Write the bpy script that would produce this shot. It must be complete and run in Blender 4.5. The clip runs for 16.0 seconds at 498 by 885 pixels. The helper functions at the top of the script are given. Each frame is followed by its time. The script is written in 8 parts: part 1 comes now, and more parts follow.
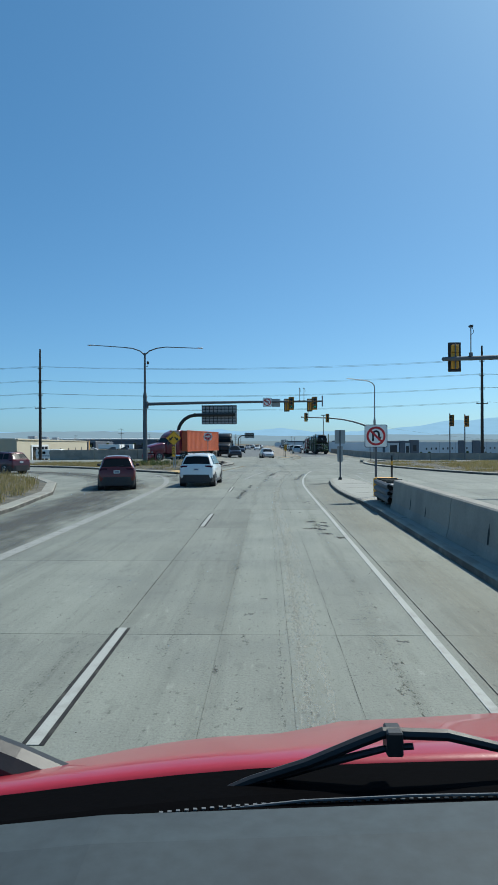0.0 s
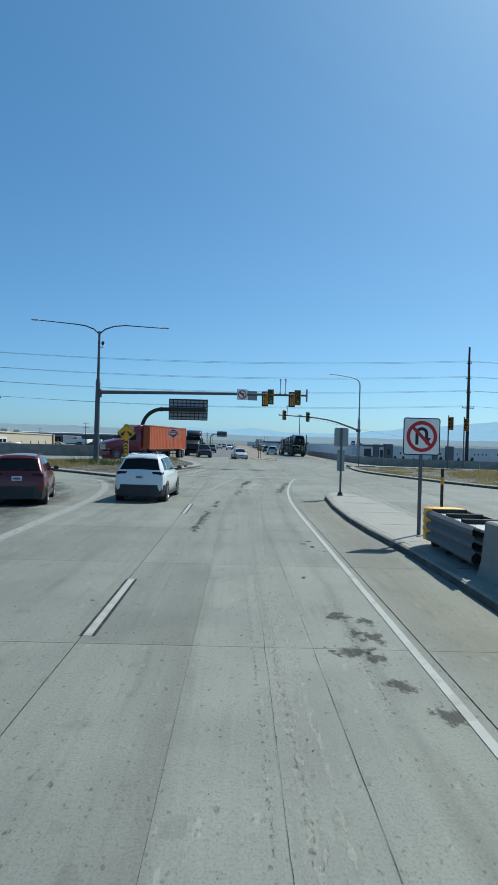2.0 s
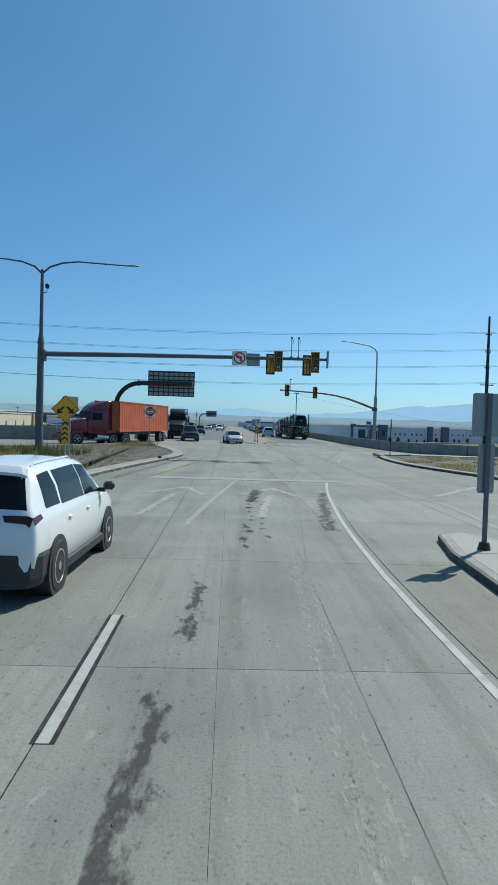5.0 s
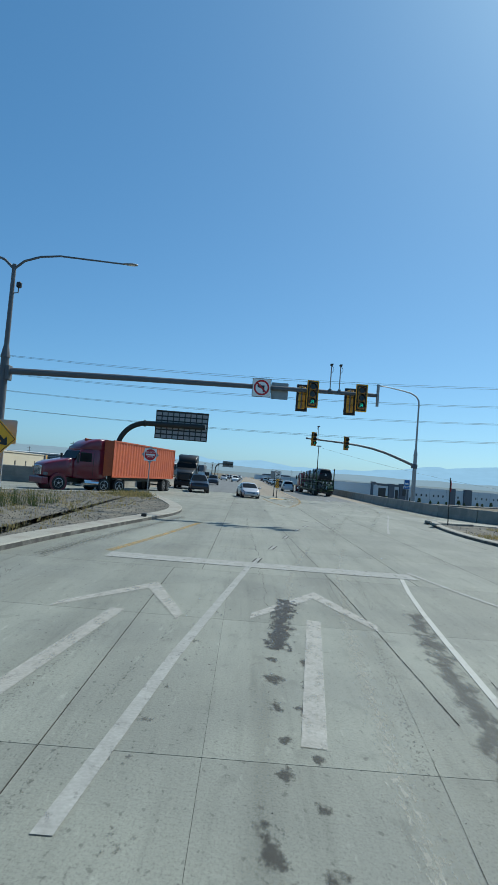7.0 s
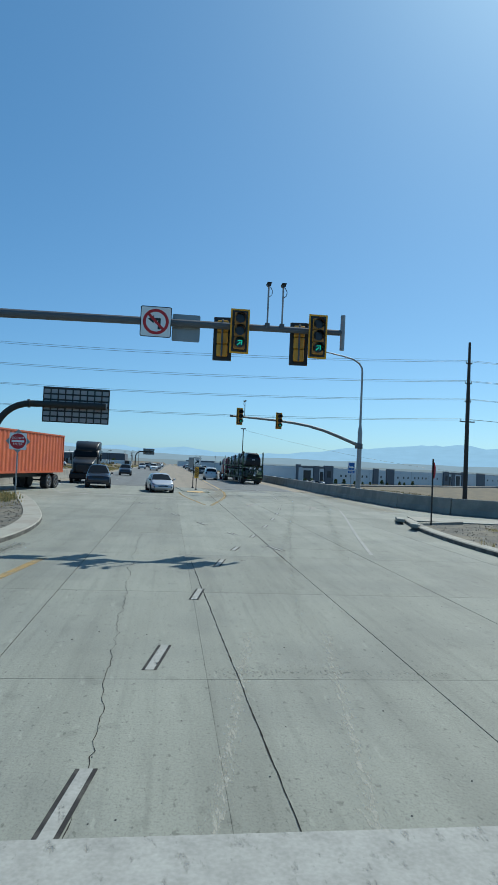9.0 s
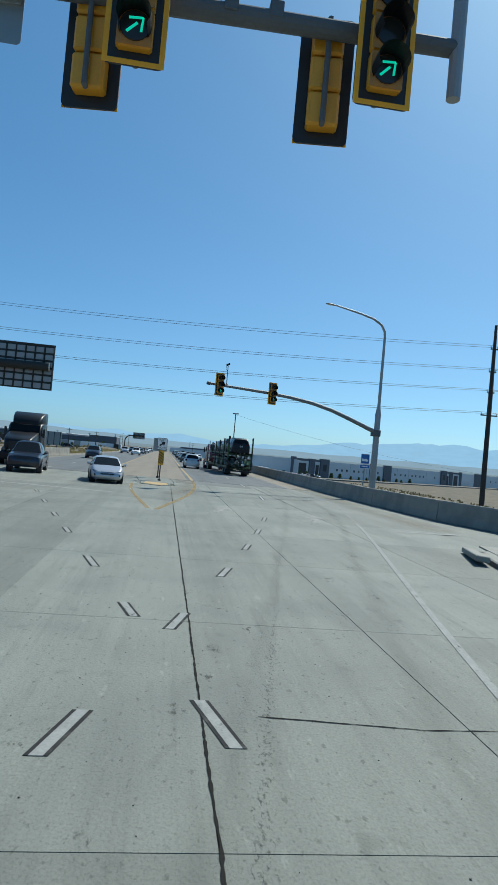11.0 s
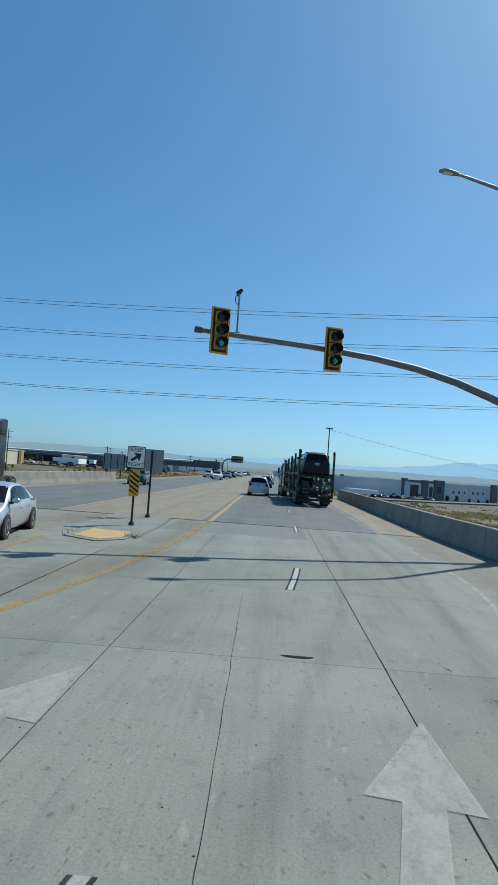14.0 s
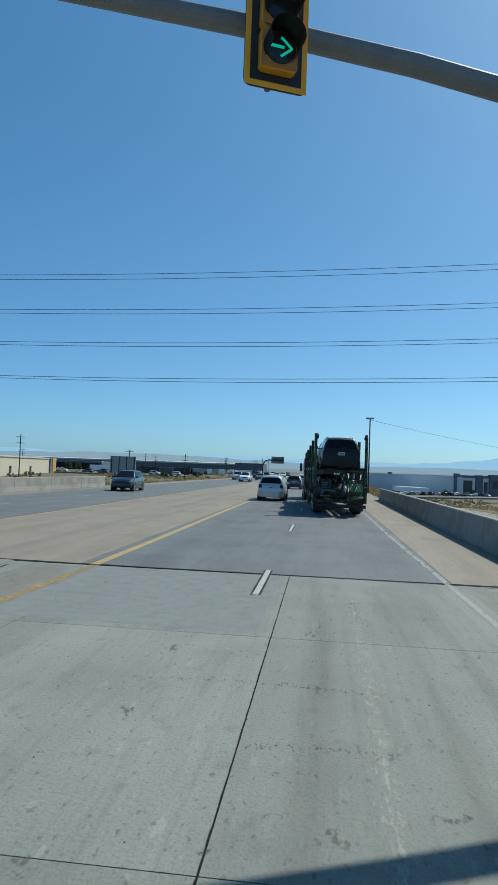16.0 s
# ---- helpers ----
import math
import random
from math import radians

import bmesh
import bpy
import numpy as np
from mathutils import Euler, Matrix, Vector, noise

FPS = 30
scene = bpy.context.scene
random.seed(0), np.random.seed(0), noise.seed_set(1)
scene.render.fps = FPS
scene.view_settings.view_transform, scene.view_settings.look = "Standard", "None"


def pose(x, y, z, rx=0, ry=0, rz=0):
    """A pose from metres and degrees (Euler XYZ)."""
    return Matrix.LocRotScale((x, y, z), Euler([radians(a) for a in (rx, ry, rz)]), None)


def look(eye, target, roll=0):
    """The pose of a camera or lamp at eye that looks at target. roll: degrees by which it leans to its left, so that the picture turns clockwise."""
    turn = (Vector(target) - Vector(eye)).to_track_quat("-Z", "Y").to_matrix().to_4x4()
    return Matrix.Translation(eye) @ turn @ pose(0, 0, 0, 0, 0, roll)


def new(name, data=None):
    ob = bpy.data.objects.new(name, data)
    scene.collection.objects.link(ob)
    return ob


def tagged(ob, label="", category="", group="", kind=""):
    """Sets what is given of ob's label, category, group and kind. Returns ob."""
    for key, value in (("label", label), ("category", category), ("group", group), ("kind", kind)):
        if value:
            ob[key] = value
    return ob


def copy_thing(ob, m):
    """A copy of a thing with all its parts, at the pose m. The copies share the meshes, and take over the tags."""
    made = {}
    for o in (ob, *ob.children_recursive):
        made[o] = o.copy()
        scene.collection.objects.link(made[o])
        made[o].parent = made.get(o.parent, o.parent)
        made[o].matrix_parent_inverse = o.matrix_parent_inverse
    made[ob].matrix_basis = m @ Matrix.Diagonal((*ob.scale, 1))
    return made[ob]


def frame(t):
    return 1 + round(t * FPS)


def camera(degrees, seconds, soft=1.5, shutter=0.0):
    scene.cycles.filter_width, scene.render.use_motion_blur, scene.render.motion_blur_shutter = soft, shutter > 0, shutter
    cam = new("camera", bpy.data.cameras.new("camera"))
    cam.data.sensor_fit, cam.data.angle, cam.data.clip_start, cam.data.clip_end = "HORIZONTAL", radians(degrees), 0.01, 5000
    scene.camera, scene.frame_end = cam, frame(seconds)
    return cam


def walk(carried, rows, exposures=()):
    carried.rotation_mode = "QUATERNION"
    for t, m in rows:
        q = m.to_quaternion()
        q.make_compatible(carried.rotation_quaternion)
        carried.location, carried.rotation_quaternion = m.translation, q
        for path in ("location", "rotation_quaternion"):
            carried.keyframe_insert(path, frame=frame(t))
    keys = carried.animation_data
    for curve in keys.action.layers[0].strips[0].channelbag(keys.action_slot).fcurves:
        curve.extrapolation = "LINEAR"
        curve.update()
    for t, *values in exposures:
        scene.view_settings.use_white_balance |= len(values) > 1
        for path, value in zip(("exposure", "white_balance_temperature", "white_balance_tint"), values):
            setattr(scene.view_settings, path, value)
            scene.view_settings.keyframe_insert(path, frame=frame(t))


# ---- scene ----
cam = camera(42.6, 16.0)
PATH = [
    (0, (0.201, 0.597, 2.267), (0.145, 2.596, 2.269), -0.2),
    (0.5, (0.292, 3.924, 2.243), (0.274, 5.923, 2.22), 0.2),
    (1, (0.261, 6.331, 2.262), (0.282, 8.331, 2.294), 0.3),
    (1.5, (0.178, 8.26, 2.252), (0.208, 10.26, 2.288), 0.6),
    (2, (0.111, 10.569, 2.262), (0.141, 12.569, 2.263), 1.6),
    (2.5, (-0.019, 12.727, 2.251), (0.005, 14.727, 2.238), 2.0),
    (3, (-0.066, 15.211, 2.261), (-0.077, 17.21, 2.187), 2.3),
    (3.5, (-0.12, 17.71, 2.255), (-0.1, 19.71, 2.25), 1.2),
    (3.7, (-0.214, 18.659, 2.307), (-0.193, 20.658, 2.283), 1.2),
    (5.8, (-0.313, 29.891, 2.326), (-0.22, 31.887, 2.264), 1.7),
    (6, (-0.277, 30.7, 2.224), (-0.192, 32.697, 2.181), 1.3),
    (6.5, (-0.299, 33.499, 2.273), (-0.207, 35.497, 2.276), 2.8),
    (7, (-0.185, 36.315, 2.221), (-0.183, 38.312, 2.321), 4.6),
    (7.5, (-0.041, 39.295, 2.315), (-0.02, 41.294, 2.374), 4.6),
    (8, (0.132, 42.137, 2.305), (0.216, 44.133, 2.408), 2.5),
    (8.5, (0.437, 45.297, 2.296), (0.629, 47.286, 2.382), 1.5),
    (8.7, (0.595, 46.57, 2.399), (0.822, 48.555, 2.479), 2.1),
    (10.8, (3.149, 60.406, 2.182), (3.41, 62.389, 2.206), 4.1),
    (11, (3.415, 61.617, 2.204), (3.672, 63.6, 2.244), 5.2),
    (11.5, (4.209, 64.533, 2.271), (4.409, 66.521, 2.346), 5.5),
    (12, (5.18, 68.128, 2.25), (5.323, 70.119, 2.367), 3.1),
    (12.5, (5.888, 71.004, 2.301), (5.986, 72.998, 2.428), 3.6),
    (13, (6.64, 74.389, 2.231), (6.694, 76.382, 2.379), 4.3),
    (13.5, (7.404, 77.63, 2.255), (7.417, 79.627, 2.354), 4.3),
    (14, (8.112, 81.071, 2.264), (8.026, 83.067, 2.35), 4.1),
    (14.5, (8.761, 84.728, 2.227), (8.704, 86.726, 2.319), 4.0),
    (15, (9.227, 87.96, 2.256), (9.133, 89.956, 2.34), 2.3),
    (15.5, (9.819, 91.71, 2.138), (9.622, 93.698, 2.227), 2.9),
    (16, (10.166, 95.093, 2.083), (9.937, 97.078, 2.168), 2.1),
]
walk(cam, [(t, look(eye, target, roll)) for t, eye, target, roll in PATH], exposures=[(0, 0.0, 6300, 4)])


# ---- light ----
SUN_AZ = math.atan2(0.66, 0.75)          # from +y towards +x
SUN_EL = radians(49.5)
world = bpy.data.worlds.new("sky")
scene.world = world
world.use_nodes = True
wn = world.node_tree
sky = wn.nodes.new("ShaderNodeTexSky")
sky.sky_type = "NISHITA"
sky.sun_disc = False
sky.sun_elevation = SUN_EL
sky.sun_rotation = SUN_AZ
sky.altitude = 1300
sky.air_density, sky.dust_density, sky.ozone_density = 0.8, 2.6, 1.6
tone = wn.nodes.new("ShaderNodeMix")
tone.data_type, tone.blend_type = "RGBA", "MULTIPLY"
tone.inputs["Factor"].default_value = 1.0
tone.inputs["B"].default_value = (0.462, 0.625, 0.67, 1)
wn.links.new(sky.outputs[0], tone.inputs["A"])
haze = wn.nodes.new("ShaderNodeMix")     # thin summer haze over the whole sky
haze.data_type, haze.blend_type = "RGBA", "ADD"
haze.inputs["Factor"].default_value = 1.0
haze.inputs["B"].default_value = (0.05, 0.52, 1.25, 1)
wn.links.new(tone.outputs["Result"], haze.inputs["A"])
wn.links.new(haze.outputs["Result"], wn.nodes["Background"].inputs[0])
wn.nodes["Background"].inputs[1].default_value = 0.14
sun_dir = Vector((math.sin(SUN_AZ) * math.cos(SUN_EL), math.cos(SUN_AZ) * math.cos(SUN_EL), math.sin(SUN_EL)))
sun = new("sun", bpy.data.lights.new("sun", "SUN"))
sun.data.energy, sun.data.angle, sun.data.color = 5.0, radians(0.53), (1.0, 0.95, 0.87)
sun.matrix_world = look(sun_dir * 100, (0, 0, 0))
scene.view_settings.exposure = 0.0


# ---- materials ----
def material(name, color, rough=0.6, metal=0.0, vary=0.15, scale=3.0, fine=60.0, bump=0.1, second=None, island=False, coat=0.0,
             mixat=(0.45, 0.62), spec=0.5):
    """A surface with two scales of tone and fine relief; second: a colour that shows in patches."""
    m = bpy.data.materials.new(name)
    m.use_nodes = True
    t = m.node_tree
    b = t.nodes["Principled BSDF"]
    b.inputs["Roughness"].default_value = rough
    b.inputs["Metallic"].default_value = metal
    b.inputs["Coat Weight"].default_value = coat
    b.inputs["Specular IOR Level"].default_value = spec
    co = t.nodes.new("ShaderNodeTexCoord")
    big = t.nodes.new("ShaderNodeTexNoise")
    big.inputs["Scale"].default_value, big.inputs["Detail"].default_value = scale, 6
    small = t.nodes.new("ShaderNodeTexNoise")
    small.inputs["Scale"].default_value, small.inputs["Detail"].default_value = fine, 4
    for n in (big, small):
        t.links.new(co.outputs["Object"], n.inputs["Vector"])
    rgb = t.nodes.new("ShaderNodeRGB")
    rgb.outputs[0].default_value = (*color, 1)
    out = rgb.outputs[0]
    if second:
        ramp = t.nodes.new("ShaderNodeMapRange")
        ramp.inputs["From Min"].default_value, ramp.inputs["From Max"].default_value = mixat
        t.links.new(big.outputs["Fac"], ramp.inputs["Value"])
        mx = t.nodes.new("ShaderNodeMix")
        mx.data_type = "RGBA"
        mx.inputs["B"].default_value = (*second, 1)
        t.links.new(ramp.outputs[0], mx.inputs["Factor"])
        t.links.new(out, mx.inputs["A"])
        out = mx.outputs["Result"]
    add = t.nodes.new("ShaderNodeMath")
    add.operation = "ADD"
    t.links.new(big.outputs["Fac"], add.inputs[0])
    t.links.new(small.outputs["Fac"], add.inputs[1])
    total = add.outputs[0]
    if island:
        info = t.nodes.new("ShaderNodeObjectInfo")
        a2 = t.nodes.new("ShaderNodeMath")
        a2.operation = "MULTIPLY_ADD"
        a2.inputs[1].default_value, a2.inputs[2].default_value = 0.7, -0.35
        t.links.new(info.outputs["Random"], a2.inputs[0])
        a3 = t.nodes.new("ShaderNodeMath")
        a3.operation = "ADD"
        t.links.new(total, a3.inputs[0])
        t.links.new(a2.outputs[0], a3.inputs[1])
        total = a3.outputs[0]
    mr = t.nodes.new("ShaderNodeMapRange")
    mr.inputs["From Min"].default_value, mr.inputs["From Max"].default_value = 0.55, 1.45
    mr.inputs["To Min"].default_value, mr.inputs["To Max"].default_value = 1 - vary, 1 + vary
    t.links.new(total, mr.inputs["Value"])
    sc = t.nodes.new("ShaderNodeVectorMath")
    sc.operation = "SCALE"
    t.links.new(out, sc.inputs[0])
    t.links.new(mr.outputs[0], sc.inputs["Scale"])
    t.links.new(sc.outputs[0], b.inputs["Base Color"])
    if bump:
        bp = t.nodes.new("ShaderNodeBump")
        bp.inputs["Strength"].default_value, bp.inputs["Distance"].default_value = bump, 0.01
        t.links.new(small.outputs["Fac"], bp.inputs["Height"])
        t.links.new(bp.outputs[0], b.inputs["Normal"])
    return m


def glow(name, color, strength):
    m = bpy.data.materials.new(name)
    m.use_nodes = True
    b = m.node_tree.nodes["Principled BSDF"]
    b.inputs["Base Color"].default_value = (*color, 1)
    b.inputs["Emission Color"].default_value = (*color, 1)
    b.inputs["Emission Strength"].default_value = strength
    return m


def road_concrete(name, light, dark, island):
    """Worn concrete: blotches, streaks along the lanes, dark pits."""
    m = material(name, light, 0.82, vary=0.14, scale=0.5, fine=30, bump=0.4, second=dark, island=island)
    t = m.node_tree
    b = t.nodes["Principled BSDF"]
    src = b.inputs["Base Color"].links[0].from_socket
    co = t.nodes.new("ShaderNodeTexCoord")
    last = src
    for scale, at, detail, dimmed in (((1.3, 0.03, 1), (0.45, 0.72), 3, 0.82), ((14, 0.12, 1), (0.52, 0.72), 3, 0.92), ((5.5, 0.5, 1), (0.56, 0.7), 8, 0.87), ((17, 9, 1), (0.62, 0.69), 5, 0.62), ((60, 38, 1), (0.5, 0.7), 3, 0.76), ((0.7, 0.22, 1), (0.45, 0.75), 5, 0.84), ((9, 2.2, 1), (0.64, 0.7), 8, 1.2),
                                     ((3.2, 2.2, 1), (0.62, 0.68), 9, 0.86)):
        mp = t.nodes.new("ShaderNodeMapping")
        mp.inputs["Scale"].default_value = scale
        t.links.new(co.outputs["Object"], mp.inputs["Vector"])
        nz = t.nodes.new("ShaderNodeTexNoise")
        nz.inputs["Scale"].default_value, nz.inputs["Detail"].default_value = 1.0, detail
        t.links.new(mp.outputs[0], nz.inputs["Vector"])
        mr = t.nodes.new("ShaderNodeMapRange")
        mr.inputs["From Min"].default_value, mr.inputs["From Max"].default_value = at
        mr.inputs["To Min"].default_value, mr.inputs["To Max"].default_value = 1.0, dimmed
        t.links.new(nz.outputs["Fac"], mr.inputs["Value"])
        sc = t.nodes.new("ShaderNodeVectorMath")
        sc.operation = "SCALE"
        t.links.new(last, sc.inputs[0])
        t.links.new(mr.outputs[0], sc.inputs["Scale"])
        last = sc.outputs[0]
    t.links.new(last, b.inputs["Base Color"])
    return m


SLAB = road_concrete("concrete_slab", (0.207, 0.222, 0.190), (0.170, 0.183, 0.160), True)
DECK = road_concrete("concrete_deck", (0.207, 0.222, 0.192), (0.168, 0.181, 0.160), False)
JOINT = material("dark_joint", (0.022, 0.021, 0.019), 0.95, vary=0.3, spec=0.08)
ASPHALT = road_concrete("grey_asphalt", (0.126, 0.138, 0.139), (0.098, 0.108, 0.110), False)
TAN = road_concrete("tan_concrete", (0.232, 0.2, 0.15), (0.195, 0.168, 0.128), False)
def overlay(name, color, scale, thresh, rough=0.8, soft=0.08, edge=0.3, detail=6, most=1.0):
    """Stain or wear that lies on the concrete in ragged specks and thins out to its sides."""
    m = material(name, color, rough, vary=0.25, scale=4, fine=30, bump=0.1)
    t = m.node_tree
    b = t.nodes["Principled BSDF"]
    b.inputs["Specular IOR Level"].default_value = 0.15
    co = t.nodes.new("ShaderNodeTexCoord")
    mp = t.nodes.new("ShaderNodeMapping")
    mp.inputs["Scale"].default_value = scale
    t.links.new(co.outputs["Object"], mp.inputs["Vector"])
    nz = t.nodes.new("ShaderNodeTexNoise")
    nz.inputs["Scale"].default_value, nz.inputs["Detail"].default_value, nz.inputs["Roughness"].default_value = 1.0, detail, 0.65
    t.links.new(mp.outputs[0], nz.inputs["Vector"])
    sep = t.nodes.new("ShaderNodeSeparateXYZ")
    t.links.new(co.outputs["UV"], sep.inputs[0])
    fall = t.nodes.new("ShaderNodeMath")
    fall.operation = "MULTIPLY_ADD"
    fall.inputs[1].default_value, fall.inputs[2].default_value = edge, -edge
    t.links.new(sep.outputs["X"], fall.inputs[0])
    add = t.nodes.new("ShaderNodeMath")
    add.operation = "ADD"
    t.links.new(nz.outputs["Fac"], add.inputs[0])
    t.links.new(fall.outputs[0], add.inputs[1])
    mr = t.nodes.new("ShaderNodeMapRange")
    mr.inputs["From Min"].default_value, mr.inputs["From Max"].default_value = thresh, thresh + soft
    mr.inputs["To Max"].default_value = most
    t.links.new(add.outputs[0], mr.inputs["Value"])
    t.links.new(mr.outputs[0], b.inputs["Alpha"])
    return m


WHITE_LINE = material("worn_white_line", (0.336, 0.347, 0.321), 0.7, vary=0.12, scale=3.5, fine=45, bump=0.15, second=(0.212, 0.211, 0.193), mixat=(0.5, 0.75))
FADED_LINE = overlay("faded_white_line", (0.33, 0.34, 0.32), (9, 4, 1), 0.22, 0.75, 0.2, 0.0, most=0.8)
GHOST_LINE = overlay("ghost_white_line", (0.42, 0.418, 0.385), (4, 1.6, 1), 0.15, 0.75, 0.35, 0.0, most=0.58)
WORN_FILM = overlay("worn_white_film", (0.46, 0.458, 0.425), (6, 3, 1), 0.2, 0.75, 0.3, 0.0, most=0.58)
BLACK_LINE = material("black_contrast_line", (0.03, 0.03, 0.03), 0.75, vary=0.3, scale=4, second=(0.075, 0.073, 0.066), mixat=(0.5, 0.75), spec=0.1)
YELLOW_LINE = material("worn_yellow_line", (0.38, 0.255, 0.085), 0.7, vary=0.15, scale=2.5, fine=45, second=(0.25, 0.2, 0.11), mixat=(0.4, 0.65))
FADED_YELLOW = overlay("ghost_yellow_line", (0.38, 0.26, 0.1), (2.5, 1.2, 1), 0.18, 0.75, 0.4, 0.0, most=0.6)
OIL = overlay("oil_stain", (0.05, 0.049, 0.045), (9, 5, 1), 0.27, 0.6, 0.14, 0.36, most=0.62)
SCUFF = overlay("tyre_scuff", (0.115, 0.112, 0.101), (14, 7, 1), 0.47, 0.8, 0.1, 0.3, most=0.5)
GRIT = overlay("gritty_gravel_film", (0.1, 0.096, 0.083), (16, 9, 1), 0.36, 0.95, 0.2, 0.3, most=0.5)
DUSKY = overlay("dusky_lane", (0.085, 0.086, 0.085), (1.2, 0.3, 1), 0.1, 0.85, 0.4, 0.35, most=0.62)
OIL_BAND = overlay("oily_streak", (0.05, 0.049, 0.045), (7, 2.6, 1), 0.36, 0.6, 0.12, 0.3, most=0.58)
OIL_THICK = overlay("thick_oil_patch", (0.045, 0.046, 0.046), (9, 4, 1), 0.3, 0.6, 0.1, 0.3, most=0.72)
OIL_FAINT = overlay("faint_oil_smear", (0.07, 0.07, 0.07), (6, 2.6, 1), 0.3, 0.7, 0.16, 0.3, most=0.5)
PATCH = overlay("pale_slab_patch", (0.255, 0.272, 0.262), (0.8, 0.4, 1), 0.1, 0.85, 0.3, 0.0, most=0.6)
SPECK = overlay("dark_speckled_wear", (0.055, 0.053, 0.046), (34, 14, 1), 0.5, 0.8, 0.14, 0.25, most=0.45)
PALE = overlay("pale_worn_concrete", (0.37, 0.375, 0.33), (26, 6, 1), 0.44, 0.9, 0.1, 0.28, most=0.6)
DUSTY = overlay("tan_dust", (0.27, 0.215, 0.14), (0.9, 0.25, 1), 0.12, 0.95, 0.5, 0.3, most=0.2)
BLEACHED = overlay("bleached_tan_dust", (0.3, 0.245, 0.17), (0.9, 0.25, 1), 0.12, 0.95, 0.5, 0.35, most=0.3)
TRACK = overlay("dusky_wheel_track", (0.12, 0.118, 0.105), (3, 0.2, 1), 0.3, 0.8, 0.6, 0.5, most=0.28)
CURB = material("curb_concrete", (0.262, 0.262, 0.226), 0.85, vary=0.2, scale=1.2, fine=30, bump=0.3, second=(0.203, 0.189, 0.162))
BARRIER = material("barrier_concrete", (0.270, 0.260, 0.226), 0.85, vary=0.16, scale=0.9, fine=22, bump=0.3, second=(0.195, 0.189, 0.169))
# Curb faces: their shade is put into this dark colour beside tyre grime.
CURB_FACE = material("grimy_shaded_curb_face", (0.07, 0.067, 0.06), 0.85, vary=0.35, scale=2, fine=30, bump=0.3, second=(0.13, 0.125, 0.11))
ISLAND_TOP = material("island_concrete", (0.285, 0.288, 0.255), 0.85, vary=0.14, scale=0.6, fine=40, bump=0.3, second=(0.25, 0.25, 0.222))
RAMP = material("tan_ramp", (0.413, 0.285, 0.128), 0.8, vary=0.15, scale=2, fine=30)
GRAVEL = material("grey_gravel", (0.088, 0.085, 0.071), 0.95, vary=0.5, scale=1.0, fine=28, bump=1.0, second=(0.122, 0.11, 0.08))
STONE = material("gravel_stone", (0.128, 0.121, 0.109), 0.9, vary=0.3, island=False)
EARTH = material("dry_ground", (0.15, 0.118, 0.068), 0.95, vary=0.5, scale=0.13, fine=1.4, bump=0.8, second=(0.075, 0.066, 0.04), mixat=(0.4, 0.56))
DRY_GRASS = material("dry_grass", (0.36, 0.29, 0.135), 0.9, vary=0.35, scale=3, fine=12, bump=0, second=(0.150, 0.143, 0.056))
SHRUB = material("green_shrub", (0.07, 0.095, 0.035), 0.9, vary=0.4, scale=3, fine=12, bump=0)
# Foliage shifted to blue grey: the haze of distance is put into the colour.
FAR_LEAF = material("haze_tinted_foliage", (0.095, 0.125, 0.125), 0.95, vary=0.4, scale=0.05, fine=1, bump=0, second=(0.14, 0.165, 0.17))
BUSH = material("dusty_bush", (0.17, 0.145, 0.078), 0.9, vary=0.4, scale=0.4, fine=12, bump=0, second=(0.11, 0.108, 0.055))


def thin_leaf(m, share=0.45):
    """Lets light pass through thin blades."""
    t = m.node_tree
    b = t.nodes["Principled BSDF"]
    tr = t.nodes.new("ShaderNodeBsdfTranslucent")
    t.links.new(b.inputs["Base Color"].links[0].from_socket, tr.inputs["Color"])
    mx = t.nodes.new("ShaderNodeMixShader")
    mx.inputs[0].default_value = share
    t.links.new(b.outputs[0], mx.inputs[1])
    t.links.new(tr.outputs[0], mx.inputs[2])
    t.links.new(mx.outputs[0], t.nodes["Material Output"].inputs["Surface"])


for leaf in (DRY_GRASS, SHRUB, BUSH):
    thin_leaf(leaf)
STEEL = material("dark_galvanised_steel", (0.13, 0.14, 0.15), 0.7, 0.2, vary=0.12, scale=2, fine=30, bump=0.05, spec=0.3)
MID_STEEL = material("weathered_galvanised_steel", (0.2, 0.21, 0.215), 0.6, 0.25, vary=0.14, scale=5, fine=40, bump=0.06, spec=0.4)
GALV = material("galvanised_steel", (0.33, 0.345, 0.35), 0.6, 0.3, vary=0.15, scale=6, fine=50, bump=0.08)
WOOD = material("creosoted_wood", (0.055, 0.045, 0.038), 0.85, vary=0.3, scale=2, fine=20, bump=0.3)
WIRE = material("wire", (0.08, 0.085, 0.09), 0.5, 0.5, vary=0.1, bump=0)
SIG_YELLOW = material("signal_yellow", (0.72, 0.33, 0.025), 0.45, vary=0.12, scale=5, bump=0.03)
# Darker copy of the housing yellow: shade on the lamp fronts is put in.
SIG_FRONT = material("shaded_signal_amber", (0.5, 0.2, 0.035), 0.6, vary=0.2, scale=7, bump=0.04, second=(0.4, 0.18, 0.05))
TAPE = material("yellow_tape", (0.95, 0.42, 0.015), 0.5, vary=0.08, scale=5, bump=0)
BLACK = material("matt_black", (0.018, 0.018, 0.019), 0.5, vary=0.2, scale=6, bump=0.05)
RUBBER = material("tyre_rubber", (0.022, 0.022, 0.022), 0.8, vary=0.2, scale=8, bump=0.2)
SIGN_WHITE = material("sign_white", (0.84, 0.85, 0.83), 0.5, vary=0.06, scale=3, bump=0.02)
SIGN_RED = material("sign_red", (0.5, 0.02, 0.025), 0.5, vary=0.08, scale=3, bump=0.02)
